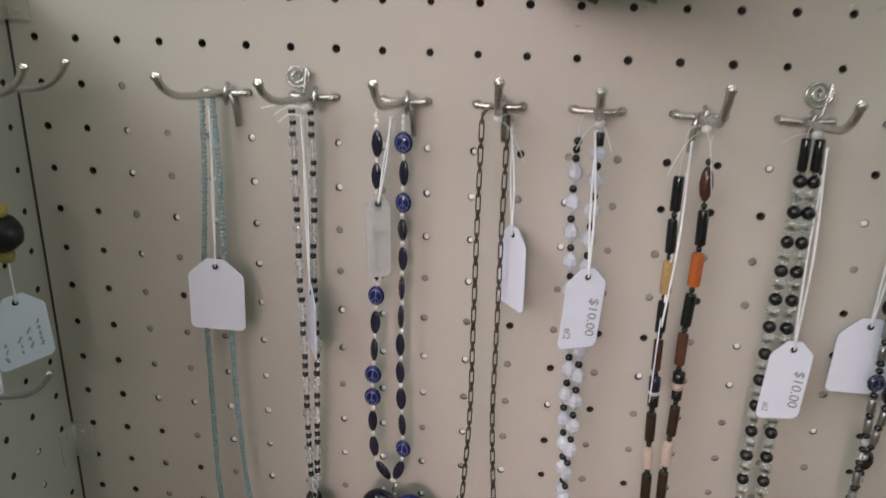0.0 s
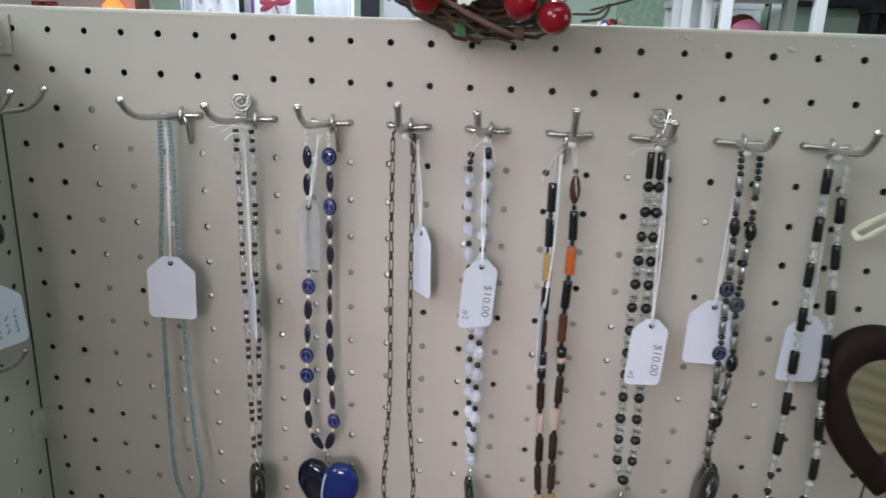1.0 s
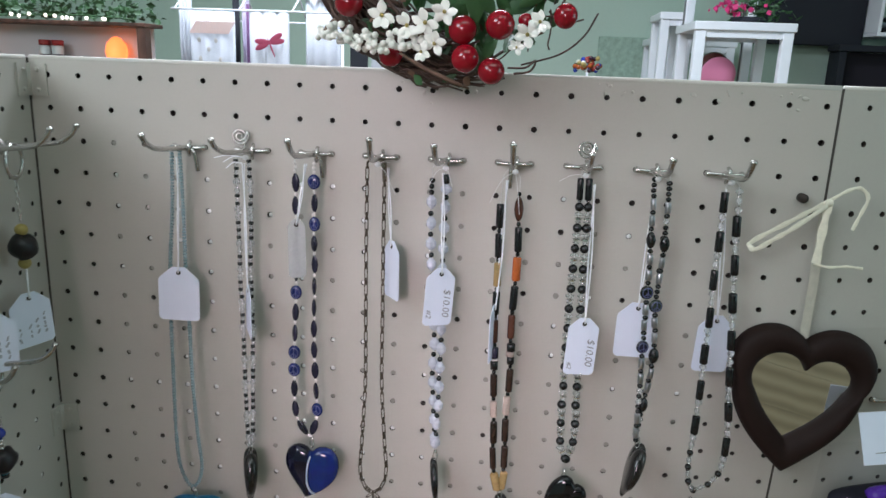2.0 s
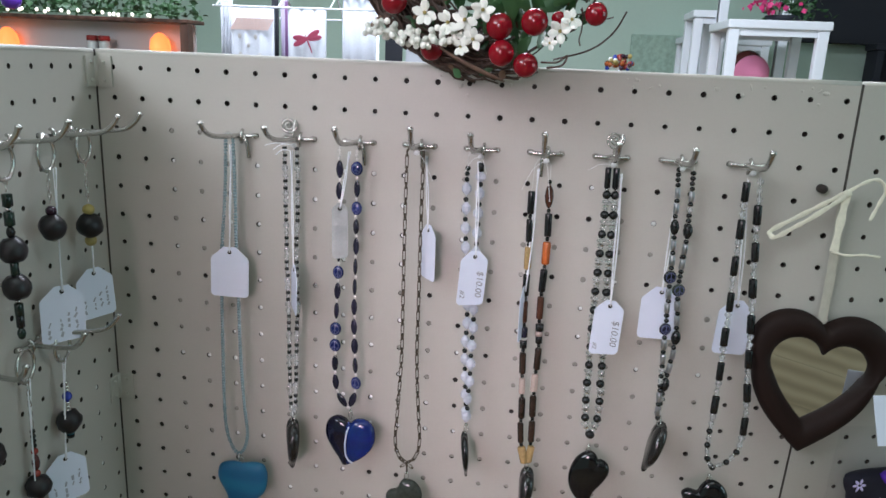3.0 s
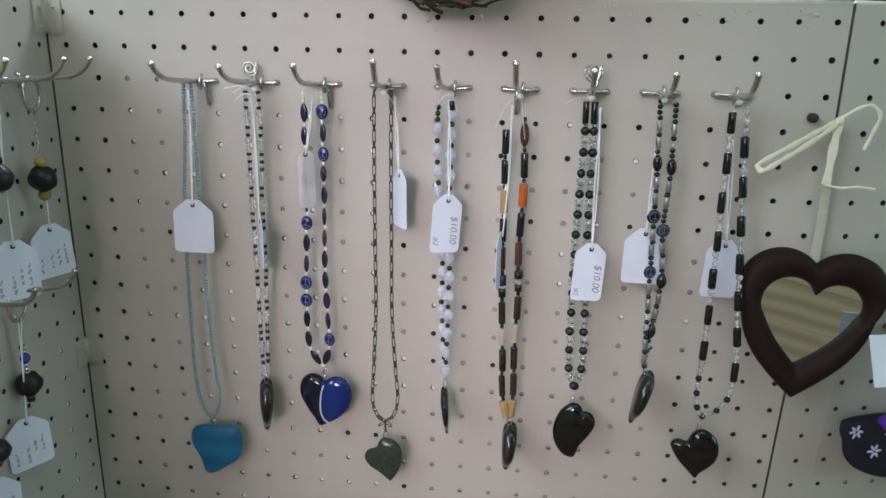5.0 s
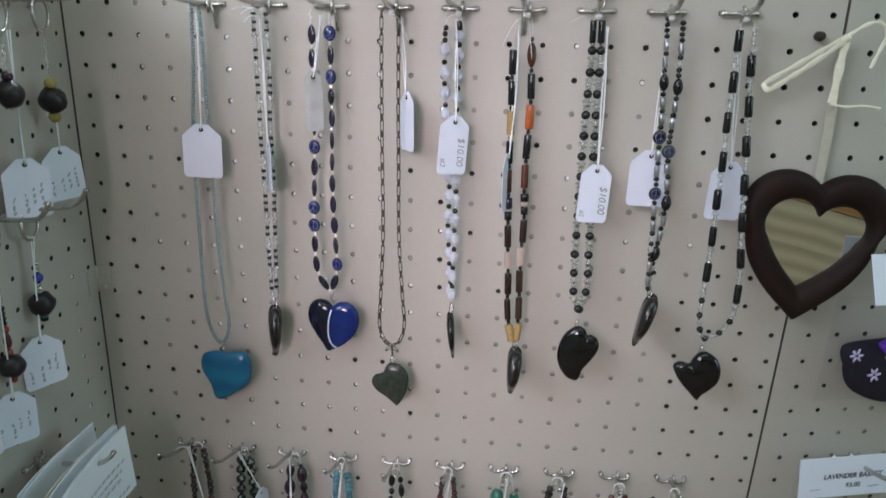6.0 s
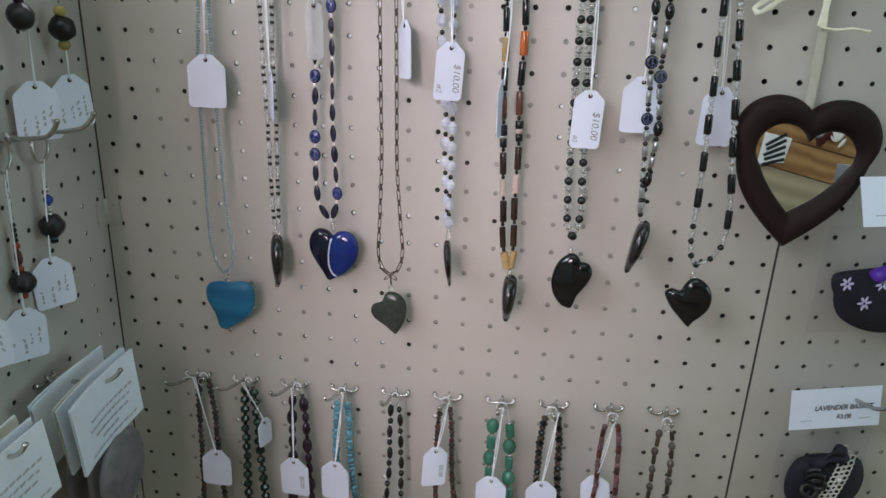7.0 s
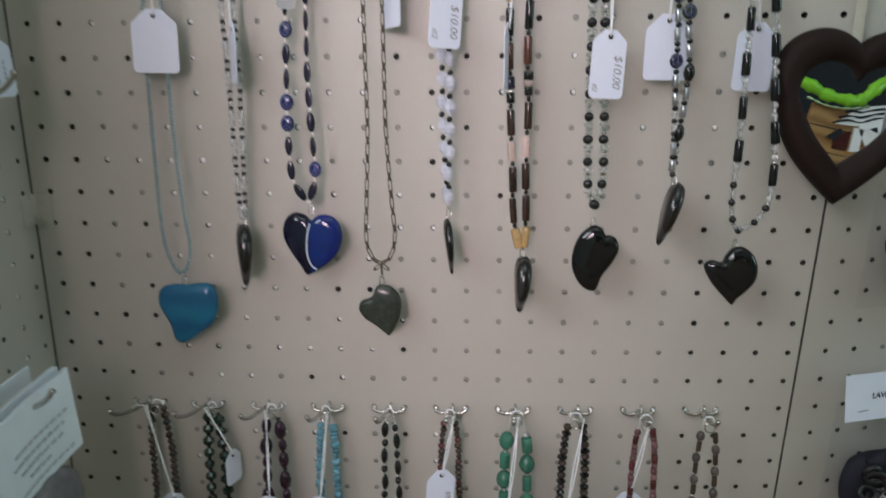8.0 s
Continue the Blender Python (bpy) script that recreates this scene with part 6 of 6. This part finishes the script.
def towel(x0, x1, y, z0, z1, label, prints, cloth=None):
    ob = thing("tea_towel", ((x0 + x1) / 2, y, z0), label, "towel", "towels on the rack")
    g = Mesh()
    n = 14
    v = []
    for s in (0, 1):
        for i in range(n + 1):
            x = x0 + (x1 - x0) * i / n
            w = 0.004 * math.sin(i * 1.3 + x0 * 20)
            v += [(x, y + w + s * 0.006, z1), (x, y + w * 1.6 + s * 0.006, z0)]
    q = 2 * (n + 1)
    f = [(2 * i, 2 * i + 1, 2 * i + 3, 2 * i + 2) for i in range(n)] + [(q + 2 * i, q + 2 * i + 2, q + 2 * i + 3, q + 2 * i + 1) for i in range(n)] + [(2 * i, 2 * i + 2, q + 2 * i + 2, q + 2 * i) for i in range(n)]
    f += [(2 * i + 1, q + 2 * i + 1, q + 2 * i + 3, 2 * i + 3) for i in range(n)] + [(0, q, q + 1, 1), (2 * n, 2 * n + 1, q + 2 * n + 1, q + 2 * n)]
    part("cloth", (v, f), cloth or TOWEL, ob)
    for name, geo, mat, lab in prints:
        part(name, geo, mat, ob, lab, smooth=False)
    return ob


def blob(x, y, z, rx, rz, turn=0):
    v, f = ball(12, 6)
    return [Matrix.Translation((x, y, z)) @ pose(0, 0, 0, 0, turn) @ Matrix.Diagonal((rx, 0.0012, rz, 1)) @ Vector(p) for p in v], f


dx, dy, dz = -0.512, 1.234, 1.527
fly = Mesh()
for a, l in ((34, 0.036), (8, 0.036), (176, 0.034), (206, 0.036)):
    t = radians(a)
    fly.add(*blob(dx + l * 0.55 * math.cos(t), dy, dz + 0.004 + l * 0.55 * math.sin(t), l * 0.55, 0.0075, -a))
fly.add(*blob(dx + 0.005, dy - 0.0004, dz - 0.008, 0.0022, 0.026, -22))
bars = Mesh()
for k in range(22):
    bars.add(*block(-0.0016, 0.0016, -0.0007, 0.0007, -0.017, 0.017), Matrix.Translation((-0.704 + 0.0046 * k, 1.2329, 1.562)) @ pose(0, 0, 0, 0, 32))
dots = [("printed_motif", blob(x, 1.232, z, 0.0045, 0.0065), GREY_PRINT, "small grey motif") for x, z in ((-0.690, 1.532), (-0.647, 1.531), (-0.666, 1.510), (-0.688, 1.487), (-0.637, 1.486))]
towel(-0.712, -0.600, 1.238, 1.33, 1.601, "white cotton tea towel with grey and rust print", (("printed_band", bars, material("rust_towel_print", (0.62, 0.46, 0.42), 0.9), "rust printed bands"), *dots))
towel(-0.566, -0.466, 1.242, 1.33, 1.602, "white tea towel with a dark red dragonfly print", (("dragonfly_print", fly, TOWEL_RED, "dark red dragonfly print"),))
# navy sheet put in where only the dark gap between towels shows
towel(-0.630, -0.612, 1.30, 1.33, 1.640, "navy strip added for the dark gap between white towels", (), NAVY)
towel(-0.606, -0.586, 1.30, 1.33, 1.632, "folded lilac towel edge hung on the rack", (), LILAC_CLOTH)
towel(-0.584, -0.578, 1.275, 1.33, 1.622, "folded purple towel edge hung on the rack", (), PURPLE_CLOTH)
towel(-0.752, -0.722, 1.262, 1.33, 1.66, "plain white towel folded narrow on the rack", ())
towel(-0.440, -0.352, 1.305, 1.33, 1.640, "plain white cotton tea towel", ())
for x0, x1, mat, lab in ((-0.330, -0.285, NAVY, "dark navy card standing behind the screen"), (-0.275, -0.205, TOWEL, "white printed card standing behind the screen"), (-0.195, -0.150, WHITE_WOOD, "white narrow card standing behind the screen")):
    solid("standing_card", block(x0, x1, 1.32, 1.326, 0.746, 1.585), mat, lab, "card", "standing cards")


def plant_stand(x0, x1, y0, y1, top, label):
    ob = thing("plant_stand", ((x0 + x1) / 2, (y0 + y1) / 2, 0.746), label, "plant stand", "white plant stands")
    part("top", block(x0 - 0.006, x1 + 0.006, y0 - 0.006, y1 + 0.006, top - 0.028, top, 0.004), WHITE_WOOD, ob, smooth=False)
    w = 0.034
    for x in (x0, x1 - w):
        for y in (y0, y1 - w):
            part("leg", block(x, x + w, y, y + w, 0.746, top - 0.0282, 0.003), WHITE_WOOD, ob, smooth=False)
    for y in (y0 + 0.004, y1 - 0.018):
        part("apron", block(x0 + w + 0.0005, x1 - w - 0.0005, y, y + 0.014, top - 0.05, top - 0.0284), WHITE_WOOD, ob, smooth=False)
    return ob


plant_stand(0.661, 0.972, 2.00, 2.31, 1.667, "white painted square wooden plant stand")
plant_stand(0.622, 0.730, 2.45, 2.68, 1.728, "narrow white painted wooden plant stand")
plant_stand(0.700, 0.960, 2.40, 2.44, 1.90, "tall white painted wooden trellis stand")
plant_stand(0.640, 0.992, 2.75, 2.95, 1.643, "low white painted wooden plant stand")
pot = thing("flower_basket", (0.86, 2.15, 1.667), "low basket of pink silk flowers and ferns", "flowers")
part("basket", lathe([(0.05, 1.6672), (0.06, 1.675), (0.062, 1.69)], 18), NAVY, pot, m=Matrix.Translation((0.86, 2.13, 0)))
green, blossom = Mesh(), Mesh()
for k in range(160):
    a, e, r = G.uniform(0, 6.28), G.uniform(-0.1, 1.3), G.uniform(0.02, 0.12)
    at = Vector((0.90 + r * math.cos(a) * math.cos(e) * 1.0, 2.13 + 0.8 * r * math.sin(a) * math.cos(e), 1.69 + r * math.sin(e) * 0.8))
    s = G.uniform(0.02, 0.045)
    m = Matrix.Translation(at) @ pose(0, 0, 0, G.uniform(0, 360), G.uniform(0, 360), G.uniform(0, 360))
    green.add([(0, 0, 0), (s * 0.16, s * 0.05, s * 0.5), (0, 0, s), (-s * 0.16, s * 0.05, s * 0.5)], [(0, 1, 2, 3)], m)
for k in range(70):
    at = Vector((0.80 + G.gauss(0, 0.032), 2.10 + G.gauss(0, 0.03), 1.70 + abs(G.gauss(0, 0.03))))
    s = G.uniform(0.012, 0.024)
    m = Matrix.Translation(at) @ pose(0, 0, 0, G.uniform(0, 360), G.uniform(0, 360), G.uniform(0, 360))
    blossom.add([(0, 0, 0), (s * 0.5, s * 0.1, s * 0.5), (0, s * 0.2, s), (-s * 0.5, s * 0.1, s * 0.5)], [(0, 1, 2, 3)], m)
tagged(part("fern_leaves", green, LEAF, pot, "green fern leaves", smooth=False), kind="stuff")
tagged(part("pink_petals", blossom, PINK_PETAL, pot, "bright pink silk petals", smooth=False), kind="stuff")
hat = thing("pink_hat_doll", (0.80, 2.12, 0.746), "round pink felt ball with maroon crown on a stand", "ornament")
part("head", ball(18, 12), PINK, hat, m=Matrix.Translation((0.787, 2.16, 1.500)) @ Matrix.Diagonal((0.060, 0.05, 0.060, 1)))
part("crown", ball(16, 10), MAROON, hat, "maroon felt crown", m=Matrix.Translation((0.778, 2.20, 1.522)) @ Matrix.Diagonal((0.056, 0.045, 0.056, 1)))
part("stand", lathe([(0.06, 0.7462), (0.06, 0.76), (0.012, 0.78), (0.012, 1.44)], 14), WHITE_WOOD, hat, m=Matrix.Translation((0.805, 2.16, 0)))
solid("dark_board", block(1.07, 1.565, 2.92, 2.998, 1.645, 2.3, 0.004), NAVY, "large dark navy board on the green wall", "board")
cab = thing("dark_cabinet", (1.86, 2.86, 0), "black painted open cabinet against the wall", "cabinet")
part("side", block(1.435, 1.465, 2.80, 2.915, 0, 1.618, 0.003), NAVY, cab, smooth=False)
part("side", block(2.275, 2.30, 2.80, 2.915, 0, 1.618, 0.003), NAVY, cab, smooth=False)
part("top", block(1.425, 2.31, 2.79, 2.915, 1.6185, 1.645, 0.003), NAVY, cab, smooth=False)
part("back", block(1.4655, 2.2745, 2.89, 2.91, 0.02, 1.617), material("deep_purple_cloth", (0.012, 0.008, 0.018), 0.8, vary=0.3), cab, smooth=False)
wall_shelf = thing("white_wall_shelf", (1.75, 2.9, 1.69), "white painted shelf holding blue and white dishes", "shelf")
part("board", block(1.57, 2.1, 2.80, 2.998, 1.683, 1.70, 0.003), WHITE_WOOD, wall_shelf, smooth=False)
part("end", block(1.57, 1.585, 2.80, 2.998, 1.7002, 2.0, 0.003), WHITE_WOOD, wall_shelf, smooth=False)
DISH = material("blue_white_china", (0.42, 0.52, 0.62), 0.2, vary=0.35, grain=50)
for k, (x, z, r) in enumerate(((1.66, 1.7002, 0.075), (1.66, 1.722, 0.070), (1.665, 1.745, 0.05), (1.83, 1.7002, 0.07))):
    dish = solid("dish", lathe([(r * 0.45, z), (r * 0.9, z + 0.008), (r, z + 0.018), (r * 0.97, z + 0.0195), (r * 0.5, z + 0.011)], 20), DISH if k % 2 else NAVY, "blue and white china dish stacked on the wall shelf", "dish", "dishes on the wall shelf", smooth=True)
    dish.location = (x, 2.89, 0)
toy = thing("beaded_toy", (0.325, 2.05, 0.746), "small multicoloured beaded toy on a thin stand", "ornament")
part("stand", lathe([(0.03, 0.7462), (0.03, 0.75), (0.004, 0.756), (0.004, 1.50)], 10), WHITE_WOOD, toy, m=Matrix.Translation((0.325, 2.05, 0)))
for k in range(46):
    mat = (CORAL, AMBER, COBALT, PURPLE, ORANGE_STONE, WHITE_PETAL)[k % 6]
    part("bead", shared("round", mat), mat, toy, m=Matrix.Translation((0.325 + G.uniform(-0.045, 0.045), 2.05 + G.uniform(-0.02, 0.02), 1.515 + G.uniform(-0.02, 0.022))) @ Matrix.Diagonal((0.008, 0.008, 0.008, 1)))
solid("wall_picture", block(0.44, 0.665, 2.975, 2.998, 1.46, 1.655, 0.003), material("green_print_picture", (0.30, 0.42, 0.34), 0.7, vary=0.5, grain=40), "small green leafy print on the wall", "picture")

# ---- across the aisle, placed and tilted so that the reflection fits the camera's view ----
TAN_PLANK = banded("weathered_tan_plank", (0.30, 0.245, 0.155), (0.44, 0.365, 0.24), 6.0, 0.6, "Z", 2.2, own=True)
PLANK = banded("orange_pine_plank", (0.25, 0.125, 0.045), (0.42, 0.24, 0.09), 7.0, 0.45, "Z", 5.0, own=True)
bench = thing("plank_counter", (1.4, -1.95, 0), "counter with tan and orange pine planks, tilted to fit the camera's view", "counter")
lie = Matrix.Translation((0.97, -1.93, 0.872)) @ pose(0, 0, 0, 0, 14, 0)
for k in range(5):
    part("plank", block(-0.62, 0.95, -0.002 * (k % 2), 0.022, -0.1483, 0.0, 0.001), TAN_PLANK, bench, m=lie @ Matrix.Translation((0, 0, -0.149 * k)), smooth=False)
for low, high, x0, proud in ((0.003, 0.098, -0.36, 0.024), (0.101, 0.176, -0.30, 0.022), (0.179, 0.252, -0.12, 0.024), (0.255, 0.318, 0.01, 0.022)):
    part("top_plank", block(x0, 0.95, 0.0, proud, low, high, 0.002), PLANK, bench, m=lie, smooth=False)
part("counter_top", block(0.28, 3.02, -2.28, -1.95, 0.968, 0.985, 0.003), TAN_PLANK, bench, smooth=False)
for x in (0.33, 2.97):
    part("side", block(x - 0.02, x + 0.02, -2.27, -1.94, 0, 0.967), TAN_PLANK, bench, smooth=False)
solid("dark_display_back", block(0.4, 2.4, -2.26, -2.22, 0.985, 1.62, 0.003), NAVY, "dark navy display board on the counter", "board")

GREEN_FOIL = material("green_foil", (0.24, 0.60, 0.035), 0.14, vary=0.35, grain=30)
BRIGHT = material("bright_white_card", (0.90, 0.90, 0.92), 0.5, vary=0.06)
PALE_FOIL = material("silver_green_foil", (0.62, 0.75, 0.50), 0.12, 0.6, vary=0.3, grain=60)
swag = thing("green_foil_garland", (1.2, -1.93, 1.17), "shiny green foil tube garland lying along the planks", "garland")
bend = smoothed([(0.93, -1.92, 1.285), (1.035, -1.91, 1.233), (1.092, -1.905, 1.201), (1.164, -1.90, 1.184), (1.202, -1.90, 1.192), (1.263, -1.91, 1.243), (1.36, -1.93, 1.288), (1.50, -1.94, 1.31)], 8)
part("strand", tube(bend, [0.0185 + 0.003 * math.sin(i * 0.9) + 0.002 * math.sin(i * 2.3) for i in range(len(bend))], 12), GREEN_FOIL, swag)
under = smoothed([(1.03, -1.90, 1.196), (1.085, -1.90, 1.171), (1.15, -1.895, 1.160), (1.22, -1.90, 1.166)], 8)
part("torn_edge", tube(under, [0.004 + 0.0018 * math.sin(i * 1.7) for i in range(len(under))], 7), PALE_FOIL, swag, "crumpled pale foil edge")

# goods set flat on the plank plane, where their reflections fit the camera
banner = thing("striped_banner", (1.20, -1.905, 1.115), "black and white wavy striped banner pinned to the planks", "banner")
part("cloth", plate([(1.125, 1.112), (1.19, 1.104), (1.275, 1.118), (1.285, 1.170), (1.23, 1.166), (1.17, 1.148)], 0.004), BRIGHT, banner, m=Matrix.Translation((0, -1.904, 0)), smooth=False)
for k in range(3):
    wave = smoothed([(1.115 + 0.018 * k, -1.9, 1.117 + 0.016 * k), (1.160 + 0.01 * k, -1.9, 1.124 + 0.013 * k), (1.20, -1.9, 1.116 + 0.016 * k), (1.245, -1.9, 1.128 + 0.014 * k), (1.283, -1.9, 1.131 + 0.014 * k)], 6)
    part("stripe", tube(wave, [0.0016 + 0.0022 * abs(math.sin(i * 0.31 + k)) for i in range(len(wave))], 6), NAVY, banner, "black wavy stripe")

cutout = thing("white_cut_out", (1.23, -1.90, 1.024), "white card cut-out of slanting bars with a black triangle", "sign")
part("upright_bar", plate([(1.176, 1.024), (1.204, 1.024), (1.212, 1.094), (1.184, 1.100)], 0.008), BRIGHT, cutout, m=Matrix.Translation((0, -1.902, 0)), smooth=False)
part("slanting_bar", plate([(1.226, 1.036), (1.254, 1.042), (1.222, 1.0895), (1.196, 1.0915)], 0.008), BRIGHT, cutout, m=Matrix.Translation((0, -1.902, 0)), smooth=False)
part("head_bar", plate([(1.197, 1.0925), (1.222, 1.0905), (1.2545, 1.0430), (1.31, 1.060), (1.31, 1.128), (1.20, 1.120)], 0.008), BRIGHT, cutout, m=Matrix.Translation((0, -1.902, 0)), smooth=False)
part("dark_backing", block(1.20, 1.33, -1.908, -1.9065, 1.02, 1.13), NAVY, cutout, "black backing", smooth=False)
part("triangle", plate([(1.228, 1.095), (1.254, 1.083), (1.250, 1.102)], 0.002), NAVY, cutout, "black triangle", m=Matrix.Translation((0, -1.8968, 0)), smooth=False)
pouch = thing("maroon_felt_flag", (1.147, -1.905, 1.03), "maroon felt flag with a dark pointed end pinned up", "flag")
part("cloth", plate([(1.122, 1.035), (1.168, 1.026), (1.177, 1.088), (1.128, 1.080)], 0.006), MAROON, pouch, m=Matrix.Translation((0, -1.905, 0)), smooth=False)
part("point", plate([(1.100, 1.072), (1.127, 1.060), (1.150, 1.084), (1.142, 1.098)], 0.006), NAVY, pouch, "black pointed end", m=Matrix.Translation((0, -1.9, 0)), smooth=False)

G = random.Random(61)
posy = thing("maroon_silk_flower", (0.98, -1.905, 0.965), "maroon and white silk flower pinned to the planks", "flower")
for k in range(15):
    a = 360 * k / 15 + G.uniform(-14, 14)
    s = G.uniform(0.75, 1.15)
    petal = plate([(-0.010 * s, 0.006), (-0.016 * s, 0.032 * s), (-0.004, 0.058 * s), (0.013 * s, 0.036 * s), (0.009 * s, 0.006)], 0.003)
    part("petal", petal, MAROON, posy, m=Matrix.Translation((0.972, -1.900 + 0.003 * (k % 3), 1.040)) @ pose(0, 0, 0, G.uniform(-24, 24), a), smooth=False)
for x, z, w, h, a in ((1.004, 1.030, 0.019, 0.028, 12), (0.930, 1.068, 0.013, 0.017, -20), (0.916, 1.040, 0.010, 0.010, 5), (1.022, 1.000, 0.006, 0.018, 30)):
    part("white_petal", ball(12, 8), WHITE_PETAL, posy, "white silk petal", m=Matrix.Translation((x, -1.884, z)) @ pose(0, 0, 0, 0, 0, 25) @ pose(0, 0, 0, 0, a) @ Matrix.Diagonal((w, 0.006, h, 1)))
part("blue_petal", ball(12, 8), LILAC_CLOTH, posy, "lilac silk petal", m=Matrix.Translation((1.030, -1.889, 1.052)) @ pose(0, 0, 0, 0, 24) @ Matrix.Diagonal((0.012, 0.005, 0.022, 1)))
part("ribbon", tube(smoothed([(0.935, -1.89, 1.098), (0.97, -1.885, 1.110), (1.01, -1.885, 1.106), (1.042, -1.89, 1.084)], 8), 0.006, 8), ROSE_QUARTZ, posy, "pale pink ribbon")
striped = thing("striped_card", (0.828, -1.905, 0.92), "white card with slanting black stripes pinned to the planks", "card")
part("card", plate([(0.780, 0.915), (0.862, 0.925), (0.876, 1.005), (0.792, 1.022)], 0.004), BRIGHT, striped, m=Matrix.Translation((0, -1.904, 0)), smooth=False)
for k in range(5):
    part("stripe", block(-0.036 + 0.006 * (k % 2), 0.036, -0.0015, 0.0015, -0.006, 0.005, 0.0015), NAVY, striped, m=Matrix.Translation((0.828, -1.9004, 1.000 - 0.0185 * k)) @ pose(0, 0, 0, 0, -34 + 4 * k), smooth=False)
